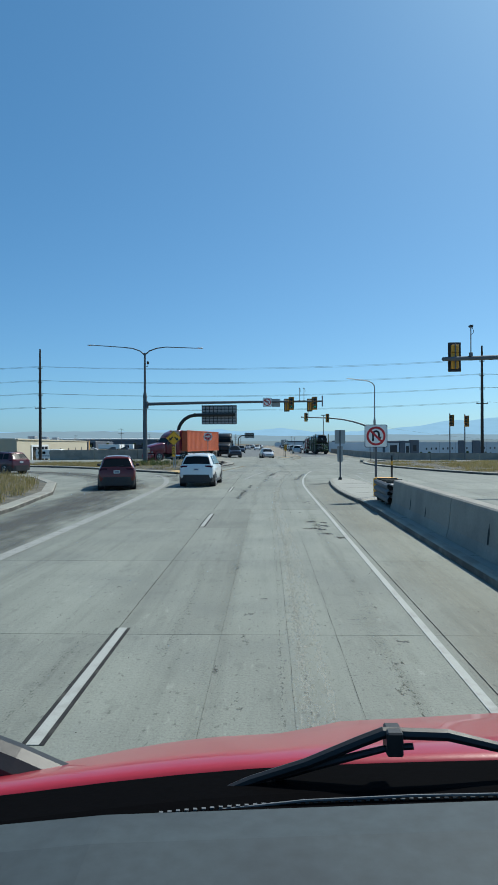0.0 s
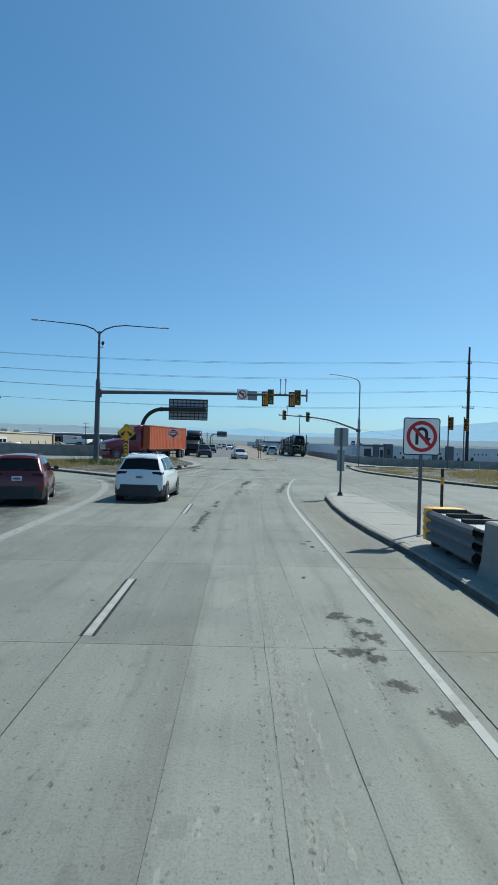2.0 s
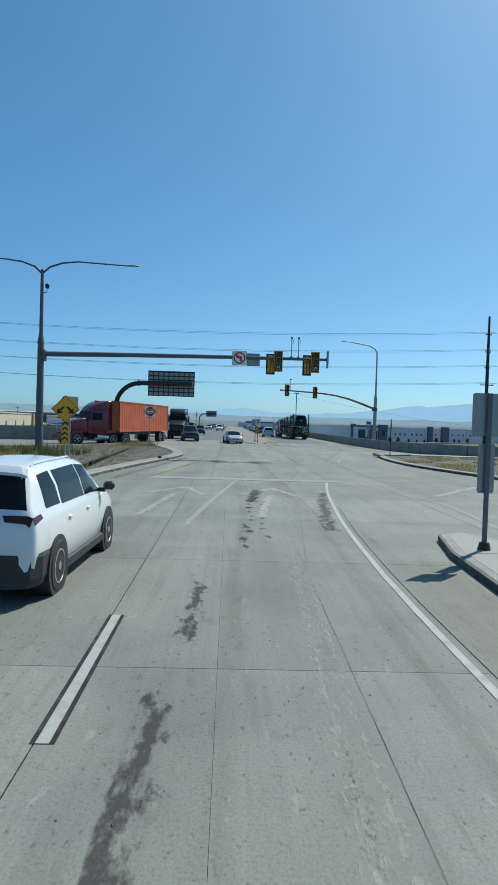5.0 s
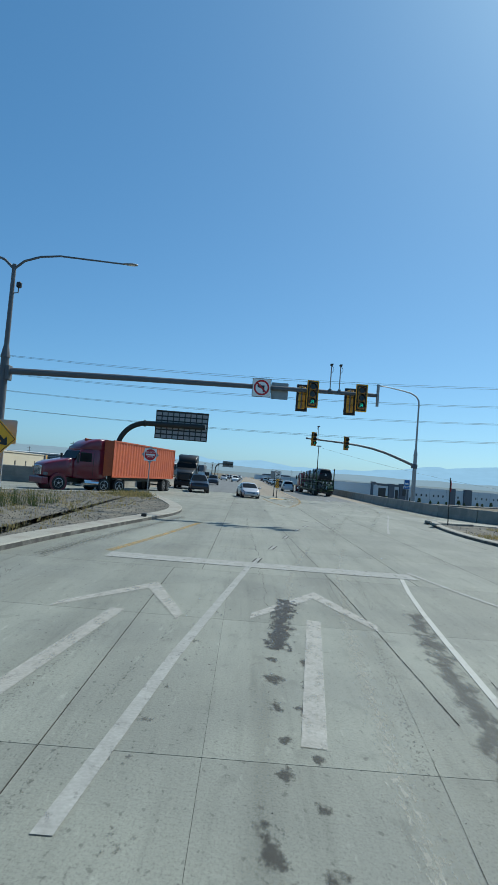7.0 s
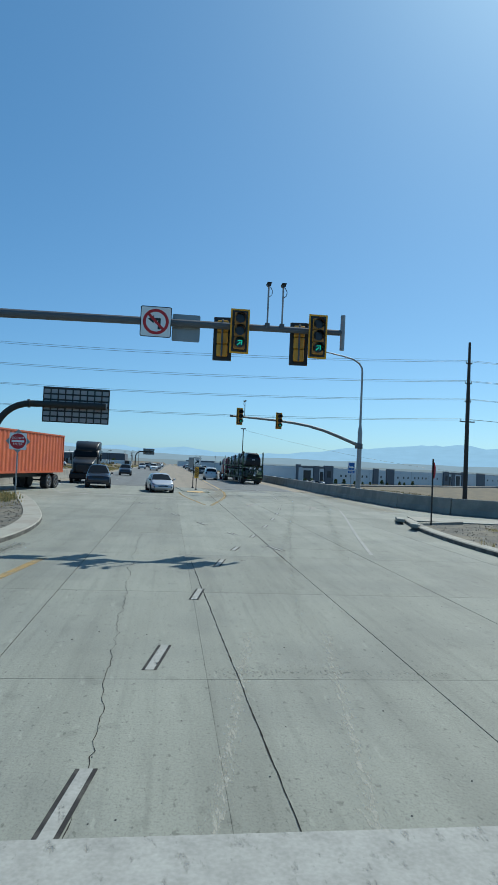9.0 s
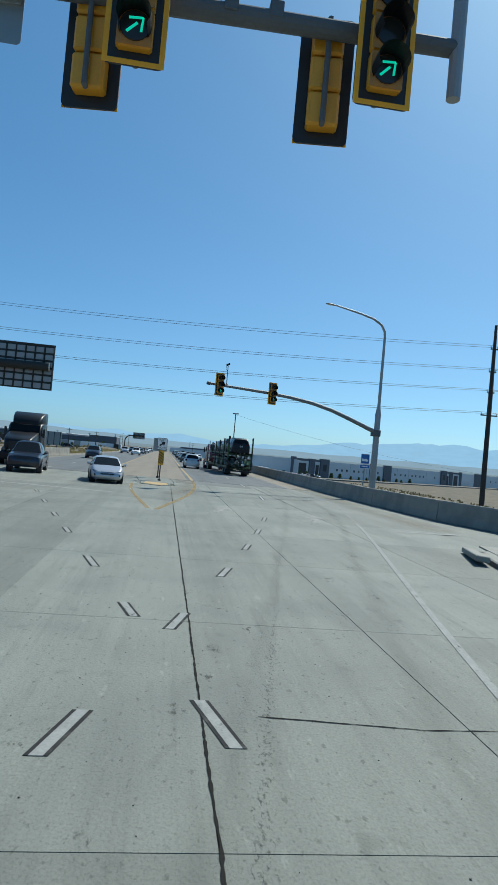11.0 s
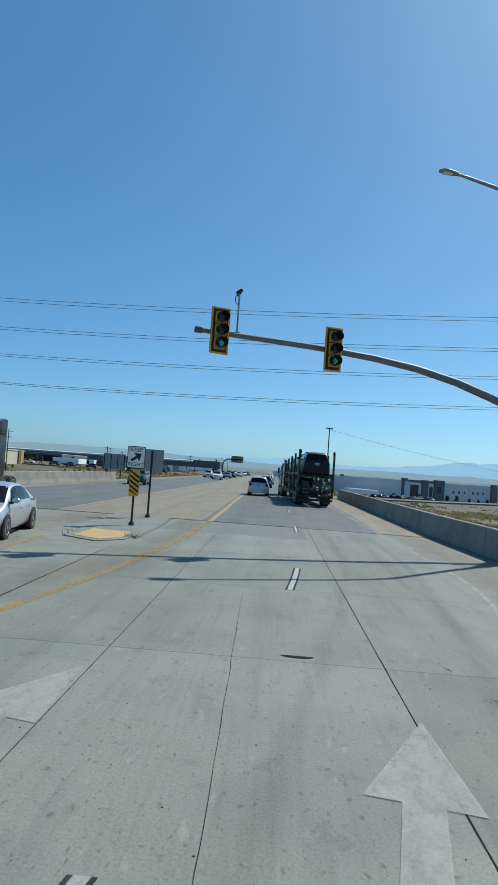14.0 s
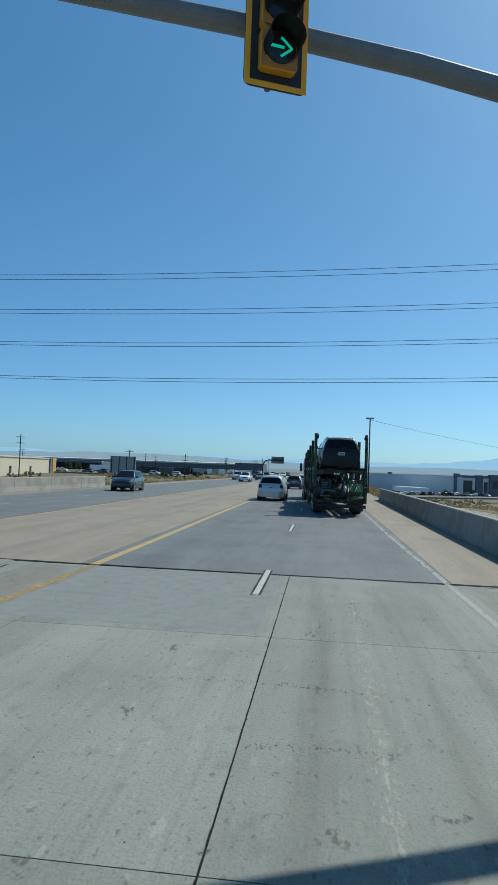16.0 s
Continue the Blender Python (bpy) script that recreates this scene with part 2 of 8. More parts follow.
SIGN_YELLOW = material("sign_yellow", (0.86, 0.42, 0.02), 0.5, vary=0.06, scale=3, bump=0.02)
SIGN_BLUE = material("sign_blue", (0.02, 0.12, 0.38), 0.5, vary=0.08, scale=3, bump=0.02)
SIGN_BLACK = material("sign_black", (0.015, 0.015, 0.015), 0.5, vary=0.05, bump=0.0)
ALU = material("sign_back_aluminium", (0.300, 0.315, 0.315), 0.45, 0.5, vary=0.1, scale=4, bump=0.03)
GLASS = material("tinted_glass", (0.01, 0.012, 0.014), 0.08, vary=0.05, bump=0.0, spec=0.13)
RIM = material("alloy_rim", (0.5, 0.5, 0.51), 0.3, 0.8, vary=0.08, bump=0.0)
CHROME = material("chrome", (0.7, 0.7, 0.7), 0.15, 1.0, vary=0.05, bump=0.0)
TRIM = material("black_plastic", (0.03, 0.03, 0.032), 0.6, vary=0.15, scale=6, bump=0.08)
TAIL = material("tail_lamp_red", (0.07, 0.004, 0.006), 0.2, vary=0.1, bump=0.0)
HEAD = material("headlamp_clear", (0.2, 0.22, 0.25), 0.06, 0.4, vary=0.1, bump=0.0)
PLATE = material("plate_white", (0.62, 0.62, 0.6), 0.5, vary=0.08, bump=0.0)
PLATE_BAR = material("plate_bar", (0.09, 0.11, 0.2), 0.5, vary=0.1, bump=0.0)
LAMP_GREY = material("lamp_grey", (0.3, 0.31, 0.32), 0.5, 0.3, vary=0.1, bump=0.02)
LENS_DARK = material("dark_lens", (0.03, 0.028, 0.025), 0.15, vary=0.1, bump=0.0)
GREEN_ON = glow("green_arrow_light", (0.02, 0.55, 0.36), 0.8)
GREEN_DIM = glow("dim_green_arrow_light", (0.02, 0.5, 0.33), 0.6)
PAINT = {
    "white": material("white_paint", (0.74, 0.75, 0.74), 0.25, vary=0.04, scale=1.5, bump=0.0, coat=0.6),
    "red": material("red_paint", (0.13, 0.011, 0.009), 0.3, 0.2, vary=0.08, scale=1.5, bump=0.0, coat=0.6),
    "darkred": material("dark_red_paint", (0.075, 0.01, 0.014), 0.3, 0.2, vary=0.08, scale=1.5, bump=0.0, coat=0.5),
    "silver": material("silver_paint", (0.5, 0.51, 0.53), 0.32, 0.55, vary=0.06, scale=1.5, bump=0.0, coat=0.5),
    "black": material("black_paint", (0.01, 0.011, 0.013), 0.4, vary=0.08, scale=1.5, bump=0.0, coat=0.1, spec=0.3),
    "navy": material("navy_paint", (0.018, 0.024, 0.04), 0.28, 0.2, vary=0.08, scale=1.5, bump=0.0, coat=0.6),
    "grey": material("grey_paint", (0.12, 0.125, 0.135), 0.32, 0.4, vary=0.08, scale=1.5, bump=0.0, coat=0.5),
    "maroon": material("maroon_truck_paint", (0.15, 0.010, 0.028), 0.28, vary=0.08, scale=1.2, bump=0.0, coat=0.5),
    "hood": material("red_truck_paint", (0.36, 0.018, 0.03), 0.35, vary=0.08, scale=3, fine=90, bump=0.02, coat=0.5),
}
ORANGE = material("orange_container", (0.52, 0.105, 0.03), 0.6, vary=0.14, scale=1.0, fine=12, bump=0.1, second=(0.42, 0.08, 0.03))
LIME = material("lime_green_steel", (0.06, 0.11, 0.03), 0.5, 0.1, vary=0.3, scale=3, fine=20, bump=0.1, second=(0.012, 0.014, 0.01), mixat=(0.4, 0.55))
# Lighter copy of LIME: sunlight on the right tail ramp is put into it.
SUNLIT_GREEN = material("sunlit_green_steel", (0.2, 0.3, 0.13), 0.5, 0.1, vary=0.3, scale=5, fine=20, bump=0.1, second=(0.06, 0.08, 0.05))
DARK_STEEL = material("grimy_steel", (0.035, 0.037, 0.033), 0.6, 0.3, vary=0.3, scale=4, bump=0.1)
TILT_UP = material("pale_tilt_up_wall", (0.590, 0.630, 0.654), 0.8, vary=0.08, scale=0.1, fine=3, bump=0.05)
SLATE = material("slate_panel", (0.1, 0.115, 0.14), 0.7, vary=0.12, scale=0.3, fine=4, bump=0.05)
CREAM = material("cream_wall", (0.465, 0.420, 0.315), 0.85, vary=0.08, scale=0.1, fine=3, bump=0.05)
OCHRE = material("ochre_panel", (0.42, 0.24, 0.06), 0.8, vary=0.1, scale=0.3, fine=4, bump=0.05)
ROOF = material("pale_roof", (0.465, 0.473, 0.465), 0.8, vary=0.08, scale=0.1, fine=3, bump=0.05)
COWL = material("cowl_black", (0.0022, 0.0022, 0.0026), 0.9, vary=0.3, scale=8, fine=120, bump=0.05, spec=0.02)
DASH = material("dashboard_plastic", (0.04, 0.056, 0.064), 0.75, vary=0.3, scale=9, fine=60, bump=0.03, second=(0.022, 0.031, 0.037), mixat=(0.4, 0.7))


# ---- mesh helpers ----
def thing(name, label, category, m=None, group="", kind=""):
    ob = new(name)
    ob.empty_display_size = 0.2
    if m is not None:
        ob.matrix_world = m
    return tagged(ob, label, category, group, kind)


def part(name, bm, mat, parent=None, label="", smooth=False):
    """Links a bmesh as one mesh object under a thing or part; places are those of the parent."""
    me = bpy.data.meshes.new(name)
    bmesh.ops.recalc_face_normals(bm, faces=bm.faces)
    if smooth:
        for f in bm.faces:
            f.smooth = True
    bm.to_mesh(me)
    bm.free()
    me.materials.append(mat)
    ob = new(name, me)
    if parent is not None:
        ob.parent = parent
    if label:
        ob["label"] = label
    return ob


def structure(name, bm, mat, label, category):
    return tagged(part(name, bm, mat), label, category, kind="structure")


def box(bm, lo, hi, bevel=0.0, m=None):
    x0, y0, z0 = lo
    x1, y1, z1 = hi
    v = [bm.verts.new(c) for c in ((x0, y0, z0), (x1, y0, z0), (x1, y1, z0), (x0, y1, z0), (x0, y0, z1), (x1, y0, z1), (x1, y1, z1), (x0, y1, z1))]
    fs = [bm.faces.new([v[i] for i in q]) for q in ((3, 2, 1, 0), (4, 5, 6, 7), (0, 1, 5, 4), (1, 2, 6, 5), (2, 3, 7, 6), (3, 0, 4, 7))]
    if bevel:
        es = list({e for f in fs for e in f.edges})
        r = bmesh.ops.bevel(bm, geom=es, offset=bevel, segments=1, affect="EDGES")
        v = list({q for f in r["faces"] for q in f.verts} | {q for q in v if q.is_valid})
    if m is not None:
        bmesh.ops.transform(bm, matrix=m, verts=v)
    return bm


def new_box(lo, hi, bevel=0.0, m=None):
    return box(bmesh.new(), lo, hi, bevel, m)


def tube(bm, pts, radii, n=10, caps=True):
    """A round tube along points."""
    pts = [Vector(p) for p in pts]
    if not isinstance(radii, (list, tuple)):
        radii = [radii] * len(pts)
    rings = []
    side = None
    for i, p in enumerate(pts):
        d = (pts[min(i + 1, len(pts) - 1)] - pts[max(i - 1, 0)]).normalized()
        if side is None or abs(d.dot(side)) > 0.95:
            side = Vector((0, 0, 1)).cross(d) if abs(d.z) < 0.9 else Vector((1, 0, 0))
        side = (side - d * side.dot(d)).normalized()
        up = d.cross(side)
        rings.append([bm.verts.new(p + (side * math.cos(a) + up * math.sin(a)) * radii[i]) for a in (math.tau * k / n for k in range(n))])
    for a, b in zip(rings, rings[1:]):
        for k in range(n):
            bm.faces.new((a[k], a[(k + 1) % n], b[(k + 1) % n], b[k]))
    if caps:
        bm.faces.new(rings[0][::-1])
        bm.faces.new(rings[-1])
    return bm


def new_tube(pts, radii, n=10):
    return tube(bmesh.new(), pts, radii, n)


def prism(bm, poly, z0, z1):
    """An upright prism over a plan outline."""
    a = [bm.verts.new((x, y, z0)) for x, y in poly]
    b = [bm.verts.new((x, y, z1)) for x, y in poly]
    bm.faces.new(a[::-1])
    bm.faces.new(b)
    n = len(poly)
    for k in range(n):
        bm.faces.new((a[k], a[(k + 1) % n], b[(k + 1) % n], b[k]))
    return bm


def plate(bm, poly, y0, y1):
    """An outline in x, z made thick from y0 to y1."""
    a = [bm.verts.new((x, y0, z)) for x, z in poly]
    b = [bm.verts.new((x, y1, z)) for x, z in poly]
    bm.faces.new(a)
    bm.faces.new(b[::-1])
    n = len(poly)
    for k in range(n):
        bm.faces.new((a[k], b[k], b[(k + 1) % n], a[(k + 1) % n]))
    return bm


def rounded(w, h, r, cx=0.0, cz=0.0, n=4):
    """A rounded rectangle of size w x h in two coordinates."""
    out = []
    for sx, sz, a0 in ((1, 1, 0), (-1, 1, 90), (-1, -1, 180), (1, -1, 270)):
        for k in range(n + 1):
            a = radians(a0 + 90 * k / n)
            out.append((cx + sx * (w / 2 - r) + r * math.cos(a), cz + sz * (h / 2 - r) + r * math.sin(a)))
    return out


def ring_plate(bm, r0, r1, y0, y1, cx=0.0, cz=0.0, n=32):
    vs = []
    for k in range(n):
        a = math.tau * k / n
        c, s = math.cos(a), math.sin(a)
        vs.append([bm.verts.new((cx + r * c, y, cz + r * s)) for r, y in ((r0, y0), (r1, y0), (r1, y1), (r0, y1))])
    for k in range(n):
        a, b = vs[k], vs[(k + 1) % n]
        for i in range(4):
            bm.faces.new((a[i], a[(i + 1) % 4], b[(i + 1) % 4], b[i]))
    return bm


def loft(bm, rings, close=True):
    """Skins closed rings of equal length; caps both ends."""
    vs = [[bm.verts.new(p) for p in r] for r in rings]
    n = len(vs[0])
    for a, b in zip(vs, vs[1:]):
        for k in range(n):
            bm.faces.new((a[k], a[(k + 1) % n], b[(k + 1) % n], b[k]))
    if close:
        bm.faces.new(vs[0][::-1])
        bm.faces.new(vs[-1])
    return bm


def letters(text, size, mat, parent, m, name="lettering"):
    c = bpy.data.curves.new(name, "FONT")
    c.body, c.size, c.extrude = text, size, 0.002
    c.align_x, c.align_y = "CENTER", "CENTER"
    tmp = bpy.data.objects.new(name, c)
    me = bpy.data.meshes.new_from_object(tmp)
    bpy.data.objects.remove(tmp)
    me.materials.clear()
    me.materials.append(mat)
    ob = new(name, me)
    ob.parent = parent
    ob.matrix_local = m
    return ob


def lerp_table(table, y):
    """A smooth curve through (place, value) pairs."""
    n = len(table)
    for i in range(n - 1):
        (a, va), (b, vb) = table[i], table[i + 1]
        if y <= b or i == n - 2:
            t = max(0.0, min(1.0, (y - a) / (b - a)))
            ka = (vb - table[i - 1][1]) / (b - table[i - 1][0]) if i else (vb - va) / (b - a)
            kb = (table[i + 2][1] - va) / (table[i + 2][0] - a) if i < n - 2 else (vb - va) / (b - a)
            h = b - a
            return va * (1 + 2 * t) * (1 - t) ** 2 + h * ka * t * (1 - t) ** 2 + vb * t * t * (3 - 2 * t) + h * kb * t * t * (t - 1)


# ---- ground, deck and road ----
LANE = [(36, -1.55), (41, -1.25), (52, 0.12), (56.5, 0.85), (64.5, 2.3), (70, 3.8), (77, 5.6), (84.2, 7.15), (89, 7.93), (93, 8.5), (97, 8.85), (101, 9.03), (106, 9.13), (200, 9.1)]
EDGE = [(30, 2.11), (36, 2.2), (43, 2.66), (51.5, 3.7), (68.2, 7.09), (75, 8.6), (80, 9.75), (85, 10.8), (90, 11.75), (95.5, 12.7), (104, 12.7), (120, 12.5), (200, 12.4)]
OUTLINE = [(-75, -60), (60, -60), (60, 73.5), (32, 78.3), (21, 81.8), (18.0, 84.8), (16.6, 90), (16.0, 97), (15.6, 110), (15.3, 150), (15.2, 420),
           (-11, 420), (-10.9, 150), (-11.6, 112), (-13.2, 95.5), (-30.5, 89.5), (-75, 86)]


def deck_z(y):
    return 0.0 if y < 420 else -7.5 * min(1.0, (y - 420) / 500)


def outside(x, y):
    """How far a place lies outside the deck's outline (0 within)."""
    inside, best = False, 1e9
    n = len(OUTLINE)
    for i in range(n):
        ax, ay = OUTLINE[i]
        bx, by = OUTLINE[(i + 1) % n]
        if (ay > y) != (by > y) and x < (bx - ax) * (y - ay) / (by - ay) + ax:
            inside = not inside
        dx, dy = bx - ax, by - ay
        k = max(0.0, min(1.0, ((x - ax) * dx + (y - ay) * dy) / (dx * dx + dy * dy)))
        best = min(best, math.hypot(x - ax - k * dx, y - ay - k * dy))
    return 0.0 if inside else best


def spread(lo, hi, near_lo, near_hi, step, grow=1.35):
    out = list(np.arange(near_lo, near_hi + step / 2, step))
    d = step
    while out[-1] < hi:
        d *= grow
        out.append(min(hi, out[-1] + d))
    d = step
    while out[0] > lo:
        d *= grow
        out.insert(0, max(lo, out[0] - d))
    return [float(v) for v in out]


def west_rise(x, y):
    """The land beyond the oncoming lanes climbs towards the far yards."""
    t = max(0.0, min(1.0, (y - 150) / 150))
    u = max(0.0, min(1.0, (-14 - x) / 12))
    return 6.4 * t * t * (3 - 2 * t) * u


def build_ground():
    xs = spread(-4900, 4900, -40, 60, 2.5)
    ys = spread(-300, 4900, -20, 190, 3.5)
    verts, faces = [], []
    for y in ys:
        for x in xs:
            d = outside(x, y)
            z = -0.25 - min(8.0, max(0.0, d - 0.8) * 0.42)
            if x < -14:
                z += west_rise(x, y)
            if y >= 420 and -11 < x < 15.2:
                z = deck_z(y) - 0.3
            if d > 8:
                z += 0.35 * noise.noise((x * 0.05, y * 0.05, 0))
            verts.append((x, y, z))
    w = len(xs)
    for j in range(len(ys) - 1):
        for i in range(w - 1):
            faces.append((j * w + i, j * w + i + 1, (j + 1) * w + i + 1, (j + 1) * w + i))
    me = bpy.data.meshes.new("ground")
    me.from_pydata(verts, [], faces)
    me.materials.append(EARTH)
    tagged(new("ground", me), "dry tan ground sloping down from the raised roadway", "ground", kind="structure")


build_ground()
bm = bmesh.new()
prism(bm, [(-75, -60), (60, -60), (60, 73.5), (32, 78.3), (21, 81.8), (18.0, 84.8), (16.6, 90), (16.0, 97), (15.5, 108), (-12.0, 108), (-13.2, 95.5), (-30.5, 89.5), (-75, 86)], -0.6, -0.014)
structure("road_base", bm, DECK, "pale worn concrete pavement under the crossing", "road")


def strip(bm, left, right, y0, y1, z, step=4.0):
    """A thin strip between two curves over y."""
    n = max(1, int(round((y1 - y0) / step)))
    rows = []
    for k in range(n + 1):
        y = y0 + (y1 - y0) * k / n
        xl, xr = left(y), right(y)
        zz = z + deck_z(y)
        rows.append([bm.verts.new((xl, y, zz)), bm.verts.new((xr, y, zz)), bm.verts.new((xr, y, zz - 0.003)), bm.verts.new((xl, y, zz - 0.003))])
    for a, b in zip(rows, rows[1:]):
        for i in range(4):
            bm.faces.new((a[i], a[(i + 1) % 4], b[(i + 1) % 4], b[i]))
    bm.faces.new(rows[0])
    bm.faces.new(rows[-1][::-1])
    return bm


def flat_strip(left, right, y0, y1, z, step=2.0):
    """A painted film between two curves over y."""
    bm = bmesh.new()
    n = max(1, int(round((y1 - y0) / step)))
    rows = []
    for k in range(n + 1):
        y = y0 + (y1 - y0) * k / n
        rows.append([bm.verts.new((left(y), y, z + deck_z(y))), bm.verts.new((right(y), y, z + deck_z(y)))])
    for a, b in zip(rows, rows[1:]):
        bm.faces.new((a[0], a[1], b[1], b[0]))
    return bm


def far_slab(name, x0, x1, mat, label):
    bm = bmesh.new()
    ys = [108.05] + [120 + 20 * k for k in range(16)] + [450 + 50 * k for k in range(20)] + [1500, 1900, 2400, 3200]
    rows = []
    for y in ys:
        z = deck_z(y)
        rows.append([bm.verts.new((x0, y, z)), bm.verts.new((x1, y, z)), bm.verts.new((x1, y, z - 0.25)), bm.verts.new((x0, y, z - 0.25))])
    for a, b in zip(rows, rows[1:]):
        for i in range(4):
            bm.faces.new((a[i], a[(i + 1) % 4], b[(i + 1) % 4], b[i]))
    bm.faces.new(rows[0])
    bm.faces.new(rows[-1][::-1])
    structure(name, bm, mat, label, "road")


far_slab("road_far_lanes", 5.2, 12.75, ASPHALT, "grey weathered roadway beyond the deck joint")
far_slab("road_far_median", -1.2, 5.19, TAN, "tan flush median of the far roadway")
far_slab("road_far_oncoming", -9.2, -1.21, ASPHALT, "grey oncoming lanes of the far roadway")
far_slab("shoulder_far", 12.76, 15.2, TAN, "tan concrete shoulder beside the parapet")
far_slab("shoulder_far_oncoming", -11, -9.21, TAN, "tan concrete shoulder of the oncoming lanes")


# ---- walls, parapets and islands ----
def parapet(name, pts, h, label, thick=0.38, step=6.0, shaped=False):
    """A concrete barrier along a plan line, in cast panels."""
    root = thing(name, label, "barrier", kind="structure")
    made = 0
    for (ax, ay), (bx, by) in zip(pts, pts[1:]):
        length = math.hypot(bx - ax, by - ay)
        n = max(1, round(length / step))
        ang = math.atan2(by - ay, bx - ax)
        for k in range(n):
            u0, u1 = k / n, (k + 1) / n
            seg = length / n
            prof = [(-thick * 0.5, 0), (thick * 0.5, 0), (thick * 0.5, 0.08), (thick * 0.36, h * 0.36), (thick * 0.26, h - 0.03), (thick * 0.2, h),
                    (-thick * 0.2, h), (-thick * 0.26, h - 0.03), (-thick * 0.36, h * 0.36), (-thick * 0.5, 0.08)]
            bm = bmesh.new()
            loft(bm, [[(s, px, pz) for px, pz in prof] for s in (0.016, seg - 0.016)])
            ob = part("panel", bm, BARRIER, root)
            ob.matrix_local = pose(ax + (bx - ax) * u0, ay + (by - ay) * u0, 0, 0, 0, math.degrees(ang))
            bm = bmesh.new()
            loft(bm, [[(s, px * 0.94, pz * 0.985) for px, pz in prof] for s in (-0.02, 0.02)])
            filler = part("joint_filler", bm, JOINT, root, "dark joint between cast panels")
            filler.matrix_local = ob.matrix_local.copy()
            made += 1
    return root


parapet("wall_east", [(15.0, 148), (15.05, 128), (15.1, 108), (15.5, 97), (16.1, 89.5), (17.5, 84.5), (20.7, 81.3), (31.8, 77.8), (58, 73)], 0.95, "grey concrete parapet with dark joints along the bridge edge")
parapet("wall_west", [(-9.7, 152), (-10.3, 130), (-10.9, 112), (-12.2, 95.5)], 1.0, "pale concrete parapet beside the oncoming lanes")
parapet("wall_ramp", [(-12.9, 94.9), (-30, 88.6)], 1.4, "pale concrete wall along the ramp")
parapet("median_barrier", [(4.42, 21.2), (4.45, -30)], 1.07, "tall grey concrete median barrier on the traffic island", thick=0.62, step=6.1)


def inset(poly, d):
    """Moves each corner of a counter-clockwise outline inwards by about d."""
    n = len(poly)
    out = []
    for i in range(n):
        p, a, b = Vector(poly[i]), Vector(poly[i - 1]), Vector(poly[(i + 1) % n])
        u, v = (p - a).normalized(), (b - p).normalized()
        nrm = Vector((-(u.y + v.y), u.x + v.x))
        nrm.normalize()
        k = max(0.5, nrm.dot(Vector((-u.y, u.x))))
        out.append(tuple(p + nrm * (d / k)))
    return out


def island(name, poly, fill, label, h=0.15, w=0.5, fill_label=""):
    root = thing(name, label, "traffic island", kind="structure")
    inner = inset(poly, w)
    lip = inset(poly, 0.04)
    bm = bmesh.new()
    n = len(poly)
    rows = [[(x, y, -0.05) for x, y in poly], [(x, y, h - 0.03) for x, y in poly], [(x, y, h) for x, y in lip], [(x, y, h) for x, y in inner], [(x, y, h - 0.1) for x, y in inner]]
    vs = [[bm.verts.new(c) for c in r] for r in rows[1:]]
    for a, b in zip(vs, vs[1:]):
        for k in range(n):
            bm.faces.new((a[k], a[(k + 1) % n], b[(k + 1) % n], b[k]))
    part("curb", bm, CURB, root, "pale worn concrete curb")
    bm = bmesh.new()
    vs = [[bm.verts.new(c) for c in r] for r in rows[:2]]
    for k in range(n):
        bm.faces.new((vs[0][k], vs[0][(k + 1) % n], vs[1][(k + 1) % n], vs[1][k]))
    part("curb_face", bm, CURB_FACE, root, "tyre-marked curb face with shade put into its colour")
    bm = bmesh.new()
    prism(bm, inset(poly, w - 0.005), -0.02, h - 0.03 if fill is GRAVEL else h + 0.004)
    part("fill", bm, fill, root, fill_label)
    return root


def rounder(poly, times=2):
    """Cuts the corners of a closed outline until it runs smoothly."""
    for _ in range(times):
        out = []
        for (ax, ay), (bx, by) in zip(poly, poly[1:] + poly[:1]):
            out += [(ax * 0.75 + bx * 0.25, ay * 0.75 + by * 0.25), (ax * 0.25 + bx * 0.75, ay * 0.25 + by * 0.75)]
        poly = out
    return poly


ISLAND_W = [(-6.35, 47.3), (-5.75, 50.8), (-5.4, 54.3), (-4.6, 59.5), (-3.95, 63.6), (-3.4, 67.0), (-3.35, 70), (-3.75, 73.5), (-5.2, 79.5), (-7.0, 86.0),
            (-8.2, 87.6), (-9.4, 86.8), (-12, 81), (-16.5, 74.5), (-24, 69.8), (-40, 66), (-40, 64.2), (-24, 63.2), (-19, 60.5), (-14.75, 56.5), (-9.9, 51.4), (-7.3, 48.7)]
ISLAND_W = rounder(ISLAND_W)
island("traffic_island_west", ISLAND_W, GRAVEL, "raised island with gravel and dry weeds inside a pale curb", w=0.7, fill_label="grey gravel with dry earth")
bm = bmesh.new()
prism(bm, [(-6.33, 47.36), (-5.84, 50.6), (-6.9, 51.0), (-7.6, 49.2), (-7.2, 48.7)], 0.1, 0.158)
structure("ramp_nose", bm, RAMP, "tan painted nose of the raised island", "curb ramp")
ISLAND_C = [(4.1, 39.0), (3.75, 37.2), (3.5, 33.3), (3.42, 29.7), (3.5, 27), (3.7, 24.0), (3.75, 21.5), (3.78, -30), (5.5, -30), (5.6, 24), (5.6, 35), (5.3, 38.4), (4.7, 39.4)]
island("traffic_island_centre", ISLAND_C, ISLAND_TOP, "raised concrete median island with a dark edge", w=0.2)
for k in range(13):
    bm = bmesh.new()
    box(bm, (3.98, 37.0 - k * 3.05, 0.1545), (5.4, 37.012 - k * 3.05, 0.157))
    tagged(part("island_joint", bm, CURB_FACE), "thin dark joint across the median island", "joint", kind="structure")
